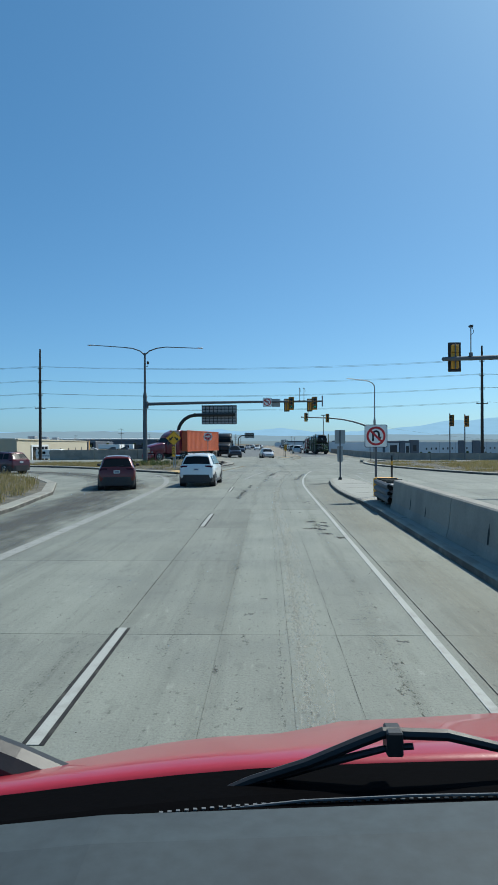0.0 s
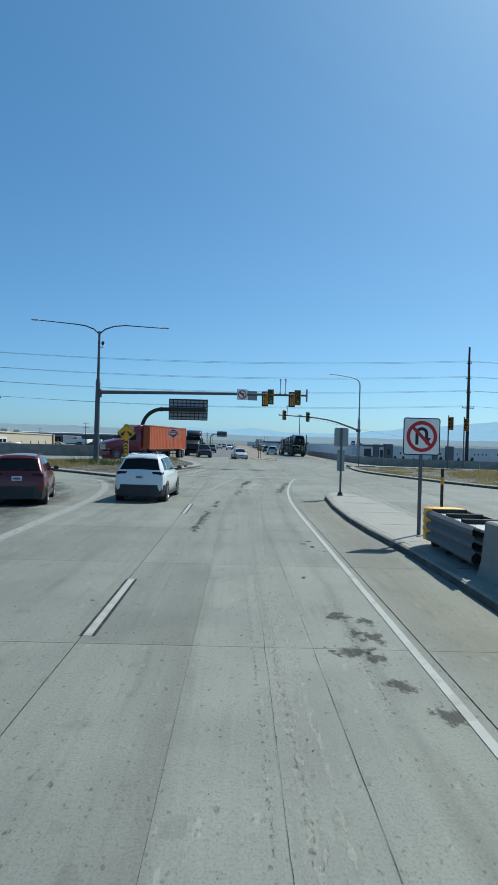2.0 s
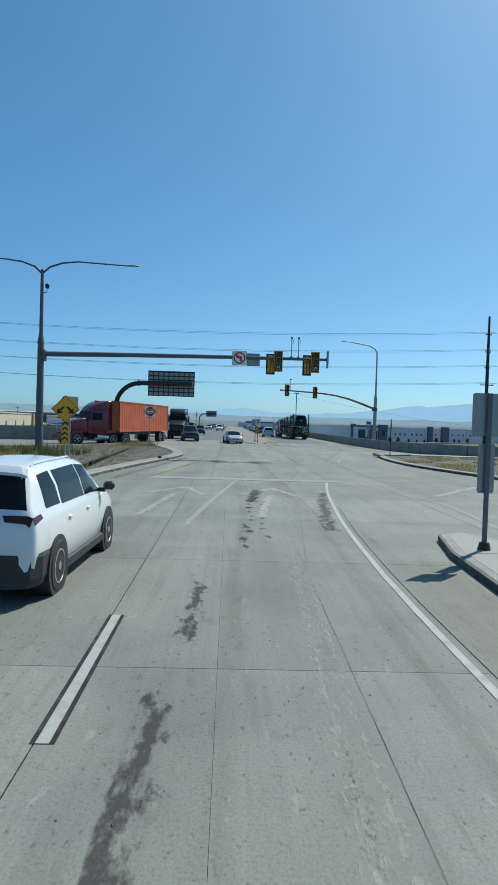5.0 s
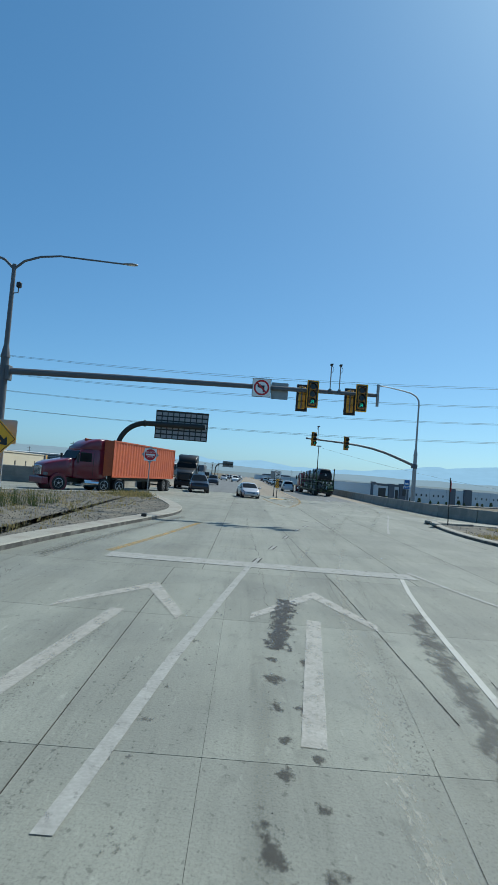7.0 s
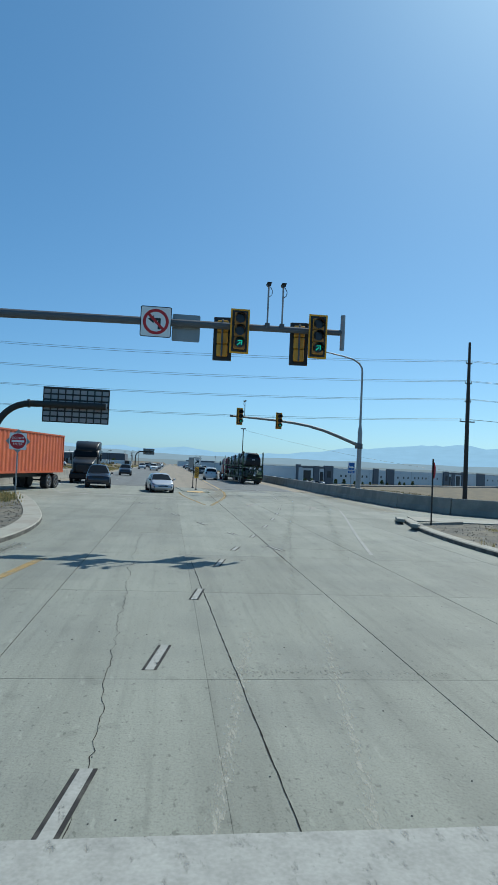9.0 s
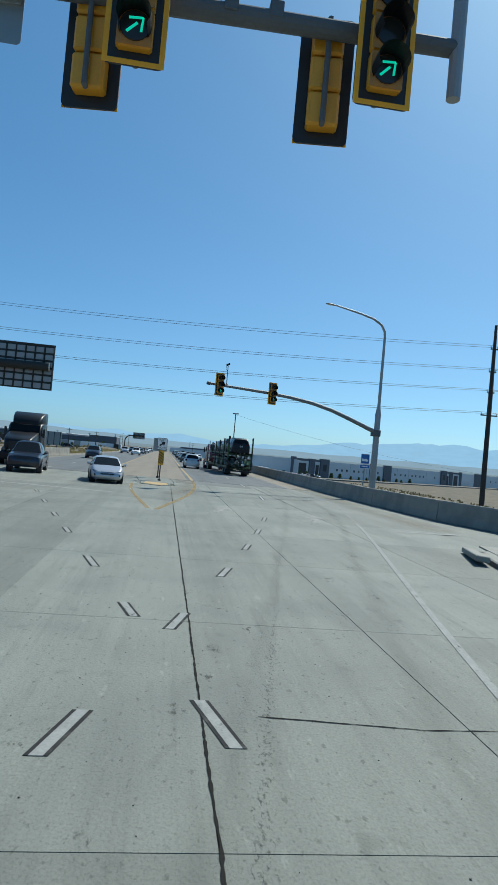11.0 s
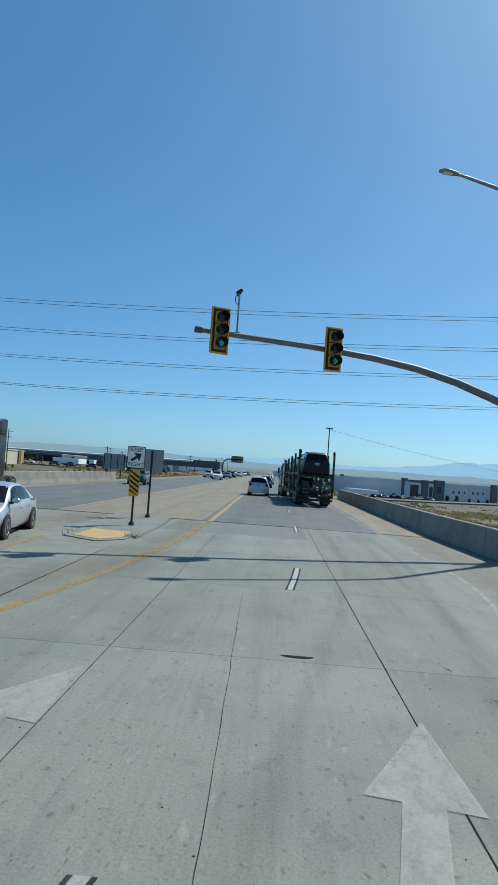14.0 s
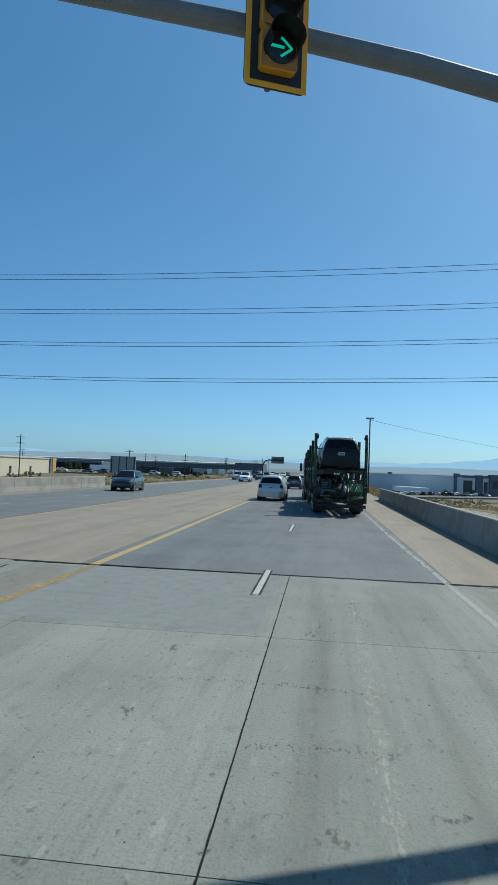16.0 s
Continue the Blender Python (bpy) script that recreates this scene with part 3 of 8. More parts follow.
for k, (yy, z0, z1) in enumerate(((18.6, 0.35, 0.8), (16.9, 0.3, 0.66), (12.3, 0.4, 0.8), (7.5, 0.3, 0.7))):
    bm = bmesh.new()
    fx = lambda z: 4.424 - 0.223 + (z - 0.385) * 0.0947 - 0.004
    vs = [bm.verts.new((fx(z), yy + o, z)) for z, o in ((z0, -0.035), (z0, 0.045), ((z0 + z1) / 2, 0.06), (z1, 0.01), ((z0 + z1) / 2, -0.05))]
    bm.faces.new(vs)
    tagged(part("barrier_scuff", bm, BLACK_LINE), "dark upright scuff on the barrier face", "stain", kind="structure")
ISLAND_E = [(12.5, 79.6), (11.3, 75), (10.75, 71.2), (10.55, 66.5), (10.9, 62.5), (12.3, 56.3), (13.5, 51.2), (16.0, 44.5), (19, 41.5), (24, 43), (30, 50), (40, 62), (40, 71.8), (27, 76.0), (19.5, 78.5)]
ISLAND_E = rounder(ISLAND_E)
island("traffic_island_east", ISLAND_E, GRAVEL, "raised island with dry grass and gravel behind a broken curb", w=0.45, fill_label="dry earth and gravel")
bm = bmesh.new()
prism(bm, [(12.8, 79.4), (12.2, 76.8), (19.5, 76.0), (27, 73.6), (39, 69.6), (39.4, 71.4), (27, 75.5), (19.5, 78.0)], 0.12, 0.165)
structure("walkway", bm, CURB, "pale concrete walkway behind the island", "walkway")
for px, py, rz, ln, tip in ((11.75, 77.6, 72, 2.4, 4), (12.9, 75.8, 20, 2.6, -3), (11.35, 74.6, 62, 1.8, 6)):
    ob = tagged(part("curb_slab", new_box((-ln / 2, -0.17, 0), (ln / 2, 0.17, 0.15), 0.02), CURB), "broken loose concrete curb slab lying by the island", "rubble", group="broken curb slabs")
    ob.matrix_world = pose(px, py, 0.06, tip, tip * 0.5, rz)
ISLAND_K = [(2.1, 99.4), (3.3, 98.6), (3.95, 99.4), (4.1, 101.2), (4.05, 104.5), (3.85, 107.9), (1.5, 108.0), (1.9, 103)]
island("traffic_island_keep", ISLAND_K, DECK, "low concrete island with tan centre", h=0.022, w=0.02)
bm = bmesh.new()
prism(bm, [(2.35, 99.6), (3.3, 99.0), (3.75, 99.7), (3.7, 101.4), (2.4, 101.6)], 0.01, 0.034)
structure("ramp_keep", bm, RAMP, "tan paving pad on the small island", "curb ramp")

# ---- painted lines ----
lane = lambda off: (lambda y: lerp_table(LANE, y) + off)
edge = lambda off: (lambda y: lerp_table(EDGE, y) + off)
bm = bmesh.new()
strip(bm, edge(-0.048), edge(0.048), -30, 51.8, 0.007, 2.0)
structure("edge_line", bm, WHITE_LINE, "worn white edge line", "road marking")
bm = bmesh.new()
strip(bm, edge(0.15), edge(0.158), -30, 44, 0.006, 2.0)
structure("edge_shadow_line", bm, BLACK_LINE, "thin dark contrast line beside the white line", "road marking")
bm = bmesh.new()
strip(bm, edge(-0.055), edge(0.055), 66, 84, 0.007, 1.0)
structure("edge_line_turn", bm, FADED_LINE, "faded white edge line", "road marking")
bm = flat_strip(edge(-0.055), edge(0.055), 84, 320, 0.006, 2.0)
structure("edge_line_far", bm, GHOST_LINE, "faded white edge line", "road marking")


def dash(y0, y1, off=0.0, width=0.1, contrast=0.04, curve=lane, name="lane_dash"):
    root = thing(name, "white lane dash with black edges on concrete", "road marking", group="lane dashes", kind="structure")
    part("stripe", strip(bmesh.new(), curve(off - width / 2), curve(off + width / 2), y0, y1, 0.007, 1.0), WHITE_LINE if y0 < 50 or y0 > 90 else FADED_LINE, root)
    if contrast:
        for s in (-1, 1):
            a, b = sorted((off + s * width / 2, off + s * (width / 2 + contrast)))
            part("border", strip(bmesh.new(), curve(a), curve(b), y0, y1, 0.006, 1.0), BLACK_LINE, root)


for k in range(-1, 3):
    dash(5.35 + 12.55 * k, 8.4 + 12.55 * k, -0.02)
for y0, y1 in ((52.6, 53.6), (55.95, 56.95), (59.75, 60.7), (63.4, 64.5), (66.2, 67.0), (69.5, 70.3), (73.0, 73.9), (76.4, 77.3), (79.6, 80.7), (83.3, 84.6)):
    dash(y0, y1, 0.0, 0.1, 0.035)
for k in range(14):
    dash(93.6 + 11.7 * k + (0.5 if k else 0), 96.5 + 11.7 * k + (0.3 if k else 0), 0.0)
cross = lambda off: (lambda y: 4.15 - (y - 66.4) * 0.26 + off)
for y0, y1 in ((66.4, 67.3), (70.0, 70.7), (73.2, 74.2), (77.2, 78.0), (80.3, 81.2), (84, 84.9), (88, 88.9)):
    dash(y0, y1, 0.0, 0.1, 0.035, cross)
bm = bmesh.new()
strip(bm, lambda y: lerp_table([(41, -1.22), (52, 0.08)], y) - 0.07, lambda y: lerp_table([(41, -1.22), (52, 0.08)], y) + 0.07, 40.2, 51.8, 0.008)
structure("lane_line", bm, FADED_LINE, "solid white line between turn lanes", "road marking")
bm = bmesh.new()
prism(bm, [(-3.4, 51.75), (4.15, 51.85), (4.15, 52.7), (-3.4, 52.65)], 0.006, 0.01)
structure("stop_line", bm, FADED_LINE, "wide worn white stop line", "road marking")


def film(outlines, z=0.009):
    """Flat painted shapes in plan."""
    bm = bmesh.new()
    for poly in outlines:
        bm.faces.new([bm.verts.new((x, y, z)) for x, y in poly])
    return bm


def arrow(name, x, y, turn, length=7.4, mat=GHOST_LINE, wide=1.0):
    e = length / 2
    bm = film([[(-0.11, -e), (0.11, -e), (0.11, e - 2.6), (-0.11, e - 2.6)],
               [(0, e), (-1.0 * wide, e - 2.5), (-0.98 * wide, e - 2.9), (0, e - 0.75)], [(0, e), (0, e - 0.75), (0.98 * wide, e - 2.9), (1.0 * wide, e - 2.5)]])
    ob = structure(name, bm, mat, "large faded white lane arrow on the concrete", "road marking")
    ob.matrix_world = pose(x, y, 0, 0, 0, turn)


def solid_arrow(name, x, y, turn, length=3.2, mat=GHOST_LINE):
    bm = film([[(-0.15, -length / 2), (0.15, -length / 2), (0.15, 0.1), (-0.15, 0.1)], [(0.43, 0.1), (0, length / 2), (-0.43, 0.1)]])
    ob = structure(name, bm, mat, "white painted lane arrow", "road marking")
    ob.matrix_world = pose(x, y, 0, 0, 0, turn)


arrow("lane_arrow", 0.95, 45.4, -6, mat=WORN_FILM)
arrow("lane_arrow", -2.1, 45.2, -6)
solid_arrow("straight_arrow", 9.3, 85.6, -12, 3.4)
solid_arrow("straight_arrow", 5.8, 86.5, -14, 3.2)
YELLOW_E = [(84, 3.2), (94, 4.85), (104, 5.5), (130, 5.45), (330, 5.45)]
YELLOW_W = [(84, 3.1), (89, 2.45), (94, 1.9), (99, 1.7)]
yellow = lambda table, off: (lambda y: lerp_table(table, y) + off)
structure("yellow_line_gore", flat_strip(yellow(YELLOW_E, -0.095), yellow(YELLOW_E, 0.095), 84.5, 107.9, 0.007), FADED_YELLOW, "faded yellow line along the gore", "road marking")
structure("yellow_line", strip(bmesh.new(), yellow(YELLOW_E, -0.1), yellow(YELLOW_E, 0.1), 108, 330, 0.007), YELLOW_LINE, "worn yellow line along the flush median", "road marking")
structure("yellow_line_nose", flat_strip(yellow(YELLOW_W, -0.08), yellow(YELLOW_W, 0.08), 84.8, 99, 0.0065), FADED_YELLOW, "faded yellow line round the low island", "road marking")
structure("yellow_line_island", flat_strip(yellow([(52.8, -3.52), (56, -3.02), (61.5, -2.27), (64, -1.95)], -0.1), yellow([(52.8, -3.52), (56, -3.02), (61.5, -2.27), (64, -1.95)], 0.1), 52.8, 64, 0.007), FADED_YELLOW, "faded yellow line beside the island", "road marking")
structure("yellow_line_oncoming", strip(bmesh.new(), lambda y: -1.1, lambda y: -0.97, 109, 330, 0.007), YELLOW_LINE, "worn yellow line of the oncoming side", "road marking")


def band(pts, width, z=0.0088):
    """A painted band along a plan line."""
    bm = bmesh.new()
    rows = []
    for i, p in enumerate(pts):
        a, b = Vector(pts[max(i - 1, 0)]), Vector(pts[min(i + 1, len(pts) - 1)])
        d = (b - a).normalized()
        nrm = Vector((-d.y, d.x)) * width / 2
        q = Vector(p)
        rows.append((bm.verts.new((*(q + nrm), z)), bm.verts.new((*(q - nrm), z))))
    for a, b in zip(rows, rows[1:]):
        bm.faces.new((a[0], a[1], b[1], b[0]))
    return bm


def curve_pts(pts, n=6):
    """A smooth line through plan points."""
    out = []
    p = [Vector(q) for q in pts]
    for i in range(len(p) - 1):
        a, b, c, d = p[max(i - 1, 0)], p[i], p[i + 1], p[min(i + 2, len(p) - 1)]
        for k in range(n):
            t = k / n
            out.append(tuple(0.5 * (2 * b + (c - a) * t + (2 * a - 5 * b + 4 * c - d) * t * t + (3 * b - a - 3 * c + d) * t ** 3)))
    out.append(tuple(p[-1]))
    return out


structure("turn_line", band(curve_pts([(-8.6, 46.5), (-7.3, 45.0), (-6.2, 41.0), (-5.5, 36.3), (-5.2, 31), (-5.1, 20), (-5.15, 5), (-5.2, -20)]), 0.3), FADED_LINE, "wide faded white line sweeping into the turn lane", "road marking")
structure("side_line", band(curve_pts([(6.0, 30), (6.15, 40), (6.3, 46), (5.0, 49.2), (4.2, 53.0)]), 0.12), FADED_LINE, "faded white line of the side lanes", "road marking")
structure("side_line_stop", band([(6.9, 47.6), (9.8, 51.5)], 0.3), FADED_LINE, "faded white stop bar", "road marking")
structure("side_line_bar", band([(8.6, 50.4), (9.7, 46.8)], 0.12), FADED_LINE, "faded white lane line", "road marking")
structure("cross_bar", band([(11.6, 83.1), (14.2, 83.6)], 0.3), FADED_LINE, "faded white bar across the turn lane", "road marking")
structure("far_stop_line", band([(-6.2, 92.0), (1.2, 91.0)], 0.45), FADED_LINE, "faded white stop line of oncoming traffic", "road marking")
structure("oncoming_edge", band([(-9.0, 330), (-9.0, 118), (-8.4, 100), (-6.2, 92)], 0.14), FADED_LINE, "faded white edge line of the oncoming lanes", "road marking")
for k in range(16):
    bm = strip(bmesh.new(), lambda y: -5.12, lambda y: -4.98, 110 + 12.2 * k, 113 + 12.2 * k, 0.007)
    tagged(part("lane_dash_oncoming", bm, FADED_LINE), "white lane dash", "road marking", group="oncoming lane dashes", kind="structure")


# ---- masts, signals and lamps ----
def arrow_shape(cx, cz, s, turn):
    """A small arrow outline in x, z."""
    base = [(-0.5, -0.12), (0.05, -0.12), (0.05, -0.42), (0.55, 0), (0.05, 0.42), (0.05, 0.12), (-0.5, 0.12)]
    c, k = math.cos(radians(turn)), math.sin(radians(turn))
    return [(cx + s * (x * c - z * k), cz + s * (x * k + z * c)) for x, z in base]


def signal(m, label, lit=None, turn=45, group="traffic signals"):
    """A three-lamp signal that faces -y, about its middle."""
    root = thing("traffic_signal", label, "traffic signal", m, group)
    bm = bmesh.new()
    plate(bm, rounded(0.58, 1.36, 0.06), 0.0, 0.025)
    part("backplate", bm, BLACK, root, "black backplate")
    bm = bmesh.new()
    for a, b in (((-0.29, -0.68), (-0.24, 0.68)), ((0.24, -0.68), (0.29, 0.68)), ((-0.24, 0.63), (0.24, 0.68)), ((-0.24, -0.68), (0.24, -0.63))):
        box(bm, (a[0], -0.006, a[1]), (b[0], -0.002, b[1]))
    part("border", bm, TAPE, root, "yellow reflective border")
    for i in (1, 0, -1):
        z = i * 0.375
        housing = part("housing", new_box((-0.168, -0.1, z - 0.178), (0.168, 0.19, z + 0.178), 0.025), SIG_YELLOW, root, "yellow lamp housing")
        part("door", new_box((-0.164, -0.107, z - 0.174), (0.164, -0.1, z + 0.174)), SIG_FRONT, housing, "amber front of the lamp with shade put into its colour")
        bm = bmesh.new()
        ring = [[(0.155 * math.cos(a), y, z + 0.155 * math.sin(a)) for a in (radians(-35 + 250 * k / 14) for k in range(15))] for y in (-0.34, -0.1)]
        vs = [[bm.verts.new(p) for p in r] for r in ring]
        for k in range(14):
            bm.faces.new((vs[0][k], vs[0][k + 1], vs[1][k + 1], vs[1][k]))
        bmesh.ops.solidify(bm, geom=bm.faces[:], thickness=0.012)
        part("visor", bm, BLACK, housing, "black visor")
        bm = bmesh.new()
        plate(bm, [(0.14 * math.cos(math.tau * k / 20), z + 0.14 * math.sin(math.tau * k / 20)) for k in range(20)], -0.125, -0.104)
        part("lens", bm, LENS_DARK, housing)
        if lit is not None and i == -1:
            bm = bmesh.new()
            c, k = math.cos(radians(turn)), math.sin(radians(turn))
            for stroke in ([(-0.1, -0.012), (0.03, -0.012), (0.03, 0.012), (-0.1, 0.012)], [(0.01, -0.092), (0.105, -0.01), (0.105, 0.014), (-0.006, -0.076)], [(0.105, -0.014), (0.105, 0.01), (0.01, 0.092), (-0.006, 0.076)]):
                plate(bm, [(x * c - y * k, z + x * k + y * c) for x, y in stroke], -0.132, -0.126)
            part("lit_arrow", bm, lit, housing, "green lit arrow")
    part("bracket", new_tube([(0, 0.19, -0.55), (0, 0.24, -0.55), (0, 0.24, 0.55), (0, 0.19, 0.55)], 0.03, 8), STEEL, root)
    return root


def detector(m, label="small camera on a thin pole above the mast arm"):
    root = thing("traffic_camera", label, "camera", m, "traffic cameras")
    part("pole", new_tube([(0, 0, 0), (0, 0, 1.25)], 0.028, 8), GALV, root)
    part("clamp", new_box((-0.07, -0.07, -0.1), (0.07, 0.07, 0.08), 0.01), STEEL, root)
    bm = bmesh.new()
    tube(bm, [(0.0, -0.16, 1.24), (0.0, 0.16, 1.3)], 0.055, 10)
    part("camera_body", bm, BLACK, root, "black camera body")
    part("hood", new_box((-0.07, -0.2, 1.295), (0.07, 0.14, 1.315), m=None), BLACK, root)
    pts = [(0.05, 0, 1.22), (0.12, 0, 1.1), (0.11, 0, 0.98), (0.03, 0, 0.9)]
    part("cable", new_tube(pts, 0.012, 6), BLACK, root)
    return root


def luminaire(bm_parent, m, mat=LAMP_GREY):
    bm = bmesh.new()
    rings = []
    for y, w, h in ((-0.42, 0.06, 0.03), (-0.36, 0.15, 0.05), (-0.15, 0.18, 0.07), (0.12, 0.15, 0.07), (0.3, 0.08, 0.05), (0.4, 0.05, 0.04)):
        rings.append([(w * math.cos(a), y, h * math.sin(a) * (1.0 if math.sin(a) > 0 else 0.5)) for a in (math.tau * k / 14 for k in range(14))])
    loft(bm, rings)
    lum = part("luminaire", bm, mat, bm_parent, "flat grey lamp head", smooth=True)
    lum.matrix_local = m
    bm = bmesh.new()
    plate(bm, rounded(0.2, 0.34, 0.05), -0.006, 0.0)
    ob = part("lens", bm, SIGN_WHITE, lum, "frosted lens")
    ob.matrix_local = pose(0, -0.12, -0.036, 90, 0, 0)


# mast with the long arm over the first stop line
mast = thing("signal_mast", "dark steel pole with double street lamp and mast arm", "signal mast", pose(-12.8, 68.46, 0.05))
part("pole", new_tube([(0, 0, 0.1), (0, 0, 7.2)], [0.26, 0.2], 16), STEEL, mast)
part("base_plate", new_box((-0.32, -0.32, 0.02), (0.32, 0.32, 0.12), 0.02), STEEL, mast)
part("collar", new_tube([(0, 0, 7.1), (0, 0, 7.9)], [0.24, 0.1], 14), STEEL, mast)
part("upper_pole", new_tube([(0, 0, 7.5), (0, 0, 11.9)], [0.13, 0.1], 14), STEEL, mast)
part("arm", new_tube([(0.05, 0, 6.42), (6, -0.14, 6.52), (12, -0.3, 6.58), (18.85, -0.5, 6.6)], [0.17, 0.15, 0.125, 0.09], 12), STEEL, mast)
part("arm_flange", new_box((0.15, -0.26, 5.95), (0.34, 0.26, 6.7), 0.03), STEEL, mast)
part("tip_tube", new_tube([(18.85, -0.52, 6.05), (18.85, -0.52, 7.15)], 0.075, 10), LAMP_GREY, mast)
for s, tip, zt in ((-1, -5.5, 12.85), (1, 5.6, 12.45)):
    pts = [(0.05 * s, 0, 11.7), (0.5 * s, 0, 12.1), (1.3 * s, 0, 12.38), (2.3 * s, 0, 12.5), (tip, 0, zt - 0.1)]
    part("lamp_arm", new_tube(pts, [0.07, 0.065, 0.06, 0.05, 0.04], 8), STEEL, mast)
    luminaire(mast, pose(tip + 0.25 * s, 0, zt - 0.1, 0, 0, 90 * s if s < 0 else 90))
part("camera_arm", new_tube([(0, 0, 10.4), (0.32, 0, 10.45), (0.33, 0, 10.75)], 0.03, 6), STEEL, mast)
part("camera_dome", new_box((0.22, -0.12, 10.7), (0.46, 0.12, 11.0), 0.05), BLACK, mast, "black camera dome")
for x in (2.78, 5.2):
    signal(pose(x, 67.66, 6.42), "yellow traffic signal with a lit green arrow", GREEN_ON, 45)
    signal(pose(x - 0.46, 68.3, 6.27, 0, 0, 172), "back-facing yellow traffic signal hung on the mast arm")
for x in (3.66, 4.12):
    detector(pose(x, 67.98, 6.72))


def sign_panel(root, w, h, z, mat, border=None, r=0.05, y=0.0, name="panel", label="", x=0.0):
    bm = bmesh.new()
    plate(bm, rounded(w, h, r, x, z), y, y + 0.006)
    ob = part(name, bm, border or mat, root, label)
    if border:
        bm = bmesh.new()
        plate(bm, rounded(w - 0.05, h - 0.05, r * 0.7, x, z), y - 0.003, y - 0.0005)
        part("face", bm, mat, ob)
    return ob


def prohibition(root, s, z, kind):
    """White square with a red ring and slash over a black turn arrow."""
    p = sign_panel(root, s, s, z, SIGN_WHITE, SIGN_BLACK, 0.06)
    u = s / 0.9
    bm = bmesh.new()
    if kind == "uturn":
        ring = []
        for k in range(17):
            a = radians(180 * k / 16)
            ring.append(a)
        for r0, r1, sgn in ((0.08, 0.155, 1),):
            outer = [(0.0 + r1 * math.cos(a) * u, z + (0.07 + r1 * math.sin(a)) * u) for a in ring]
            inner = [(0.0 + r0 * math.cos(a) * u, z + (0.07 + r0 * math.sin(a)) * u) for a in ring[::-1]]
            poly = outer + [(-r1 * u, z - 0.2 * u), (-r0 * u, z - 0.2 * u)] + inner + [(r0 * u, z - 0.03 * u), (r1 * u, z - 0.03 * u)]
            plate(bm, poly, -0.006, -0.004)
        plate(bm, [(0.01 * u, z - 0.03 * u), (0.225 * u, z - 0.03 * u), (0.118 * u, z - 0.2 * u)], -0.006, -0.004)
    else:
        plate(bm, [(0.06 * u, z - 0.22 * u), (0.14 * u, z - 0.22 * u), (0.14 * u, z + 0.11 * u), (-0.06 * u, z + 0.11 * u), (-0.06 * u, z + 0.03 * u), (0.06 * u, z + 0.03 * u)], -0.006, -0.004)
        plate(bm, [(-0.06 * u, z + 0.19 * u), (-0.06 * u, z - 0.05 * u), (-0.23 * u, z + 0.07 * u)], -0.006, -0.004)
    part("symbol", bm, SIGN_BLACK, p, "black turn arrow")
    bm = bmesh.new()
    ring_plate(bm, 0.29 * u, 0.375 * u, -0.01, -0.007, 0, z)
    c = 0.7071
    plate(bm, [(c * (-0.3 * u) + a * u, z + c * 0.3 * u + b * u) for a, b in ((-0.028, -0.028), (0.028, 0.028))] +
          [(c * 0.3 * u + a * u, z - c * 0.3 * u + b * u) for a, b in ((0.028, 0.028), (-0.028, -0.028))], -0.01, -0.007)
    part("ring", bm, SIGN_RED, p, "red ring and slash")
    return p


nlt = thing("no_turn_sign", "white turn prohibition sign with a red ring and slash", "road sign", pose(0.25, 67.85, 6.57))
part("bracket", new_box((-0.06, 0.006, -0.12), (0.06, 0.2, 0.12)), GALV, nlt)
prohibition(nlt, 0.93, 0.0, "left")
blank = thing("blank_road_sign", "bare grey back of a sign on the mast arm", "road sign", pose(1.17, 68.25, 6.52))
sign_panel(blank, 0.86, 0.84, 0.0, ALU, y=0.0)
part("brace", new_box((-0.4, -0.03, -0.03), (0.4, 0.0, 0.03)), GALV, blank)

# no U-turn sign behind the crash cushion
nou = thing("no_u_turn_sign", "white no U-turn sign with a red ring on a steel post", "road sign", pose(4.5, 25.9, 0.15, 0, 0, 2))
part("post", new_box((-0.04, 0.008, 0), (0.04, 0.07, 2.75), 0.008), STEEL, nou)
prohibition(nou, 0.9, 2.38, "uturn")
delin = thing("delineator_post", "thin dark post with an orange top beside the crash cushion", "post", pose(5.25, 26.6, 0.15))
part("post", new_tube([(0, 0, 0), (0, 0, 1.6)], 0.04, 8), BLACK, delin)
part("band", new_tube([(0, 0, 1.2), (0, 0, 1.38)], 0.043, 8), SIG_YELLOW, delin, "orange reflective band")
backs = thing("sign_post", "steel sign post seen from behind with two grey panels", "road sign", pose(4.4, 37.4, 0.15, 0, 0, 4))
part("post", new_box((-0.04, -0.06, 0), (0.04, 0.0, 2.85), 0.008), STEEL, backs)
sign_panel(backs, 0.6, 0.78, 2.46, ALU, y=0.02, label="blank aluminium back")
sign_panel(backs, 0.32, 0.9, 1.48, ALU, y=0.02, label="blank aluminium back of a narrow panel")
part("foot", new_tube([(0, -0.03, 0), (0, -0.03, 0.14)], [0.12, 0.09], 10), DARK_STEEL, backs, "bolted dark foot")

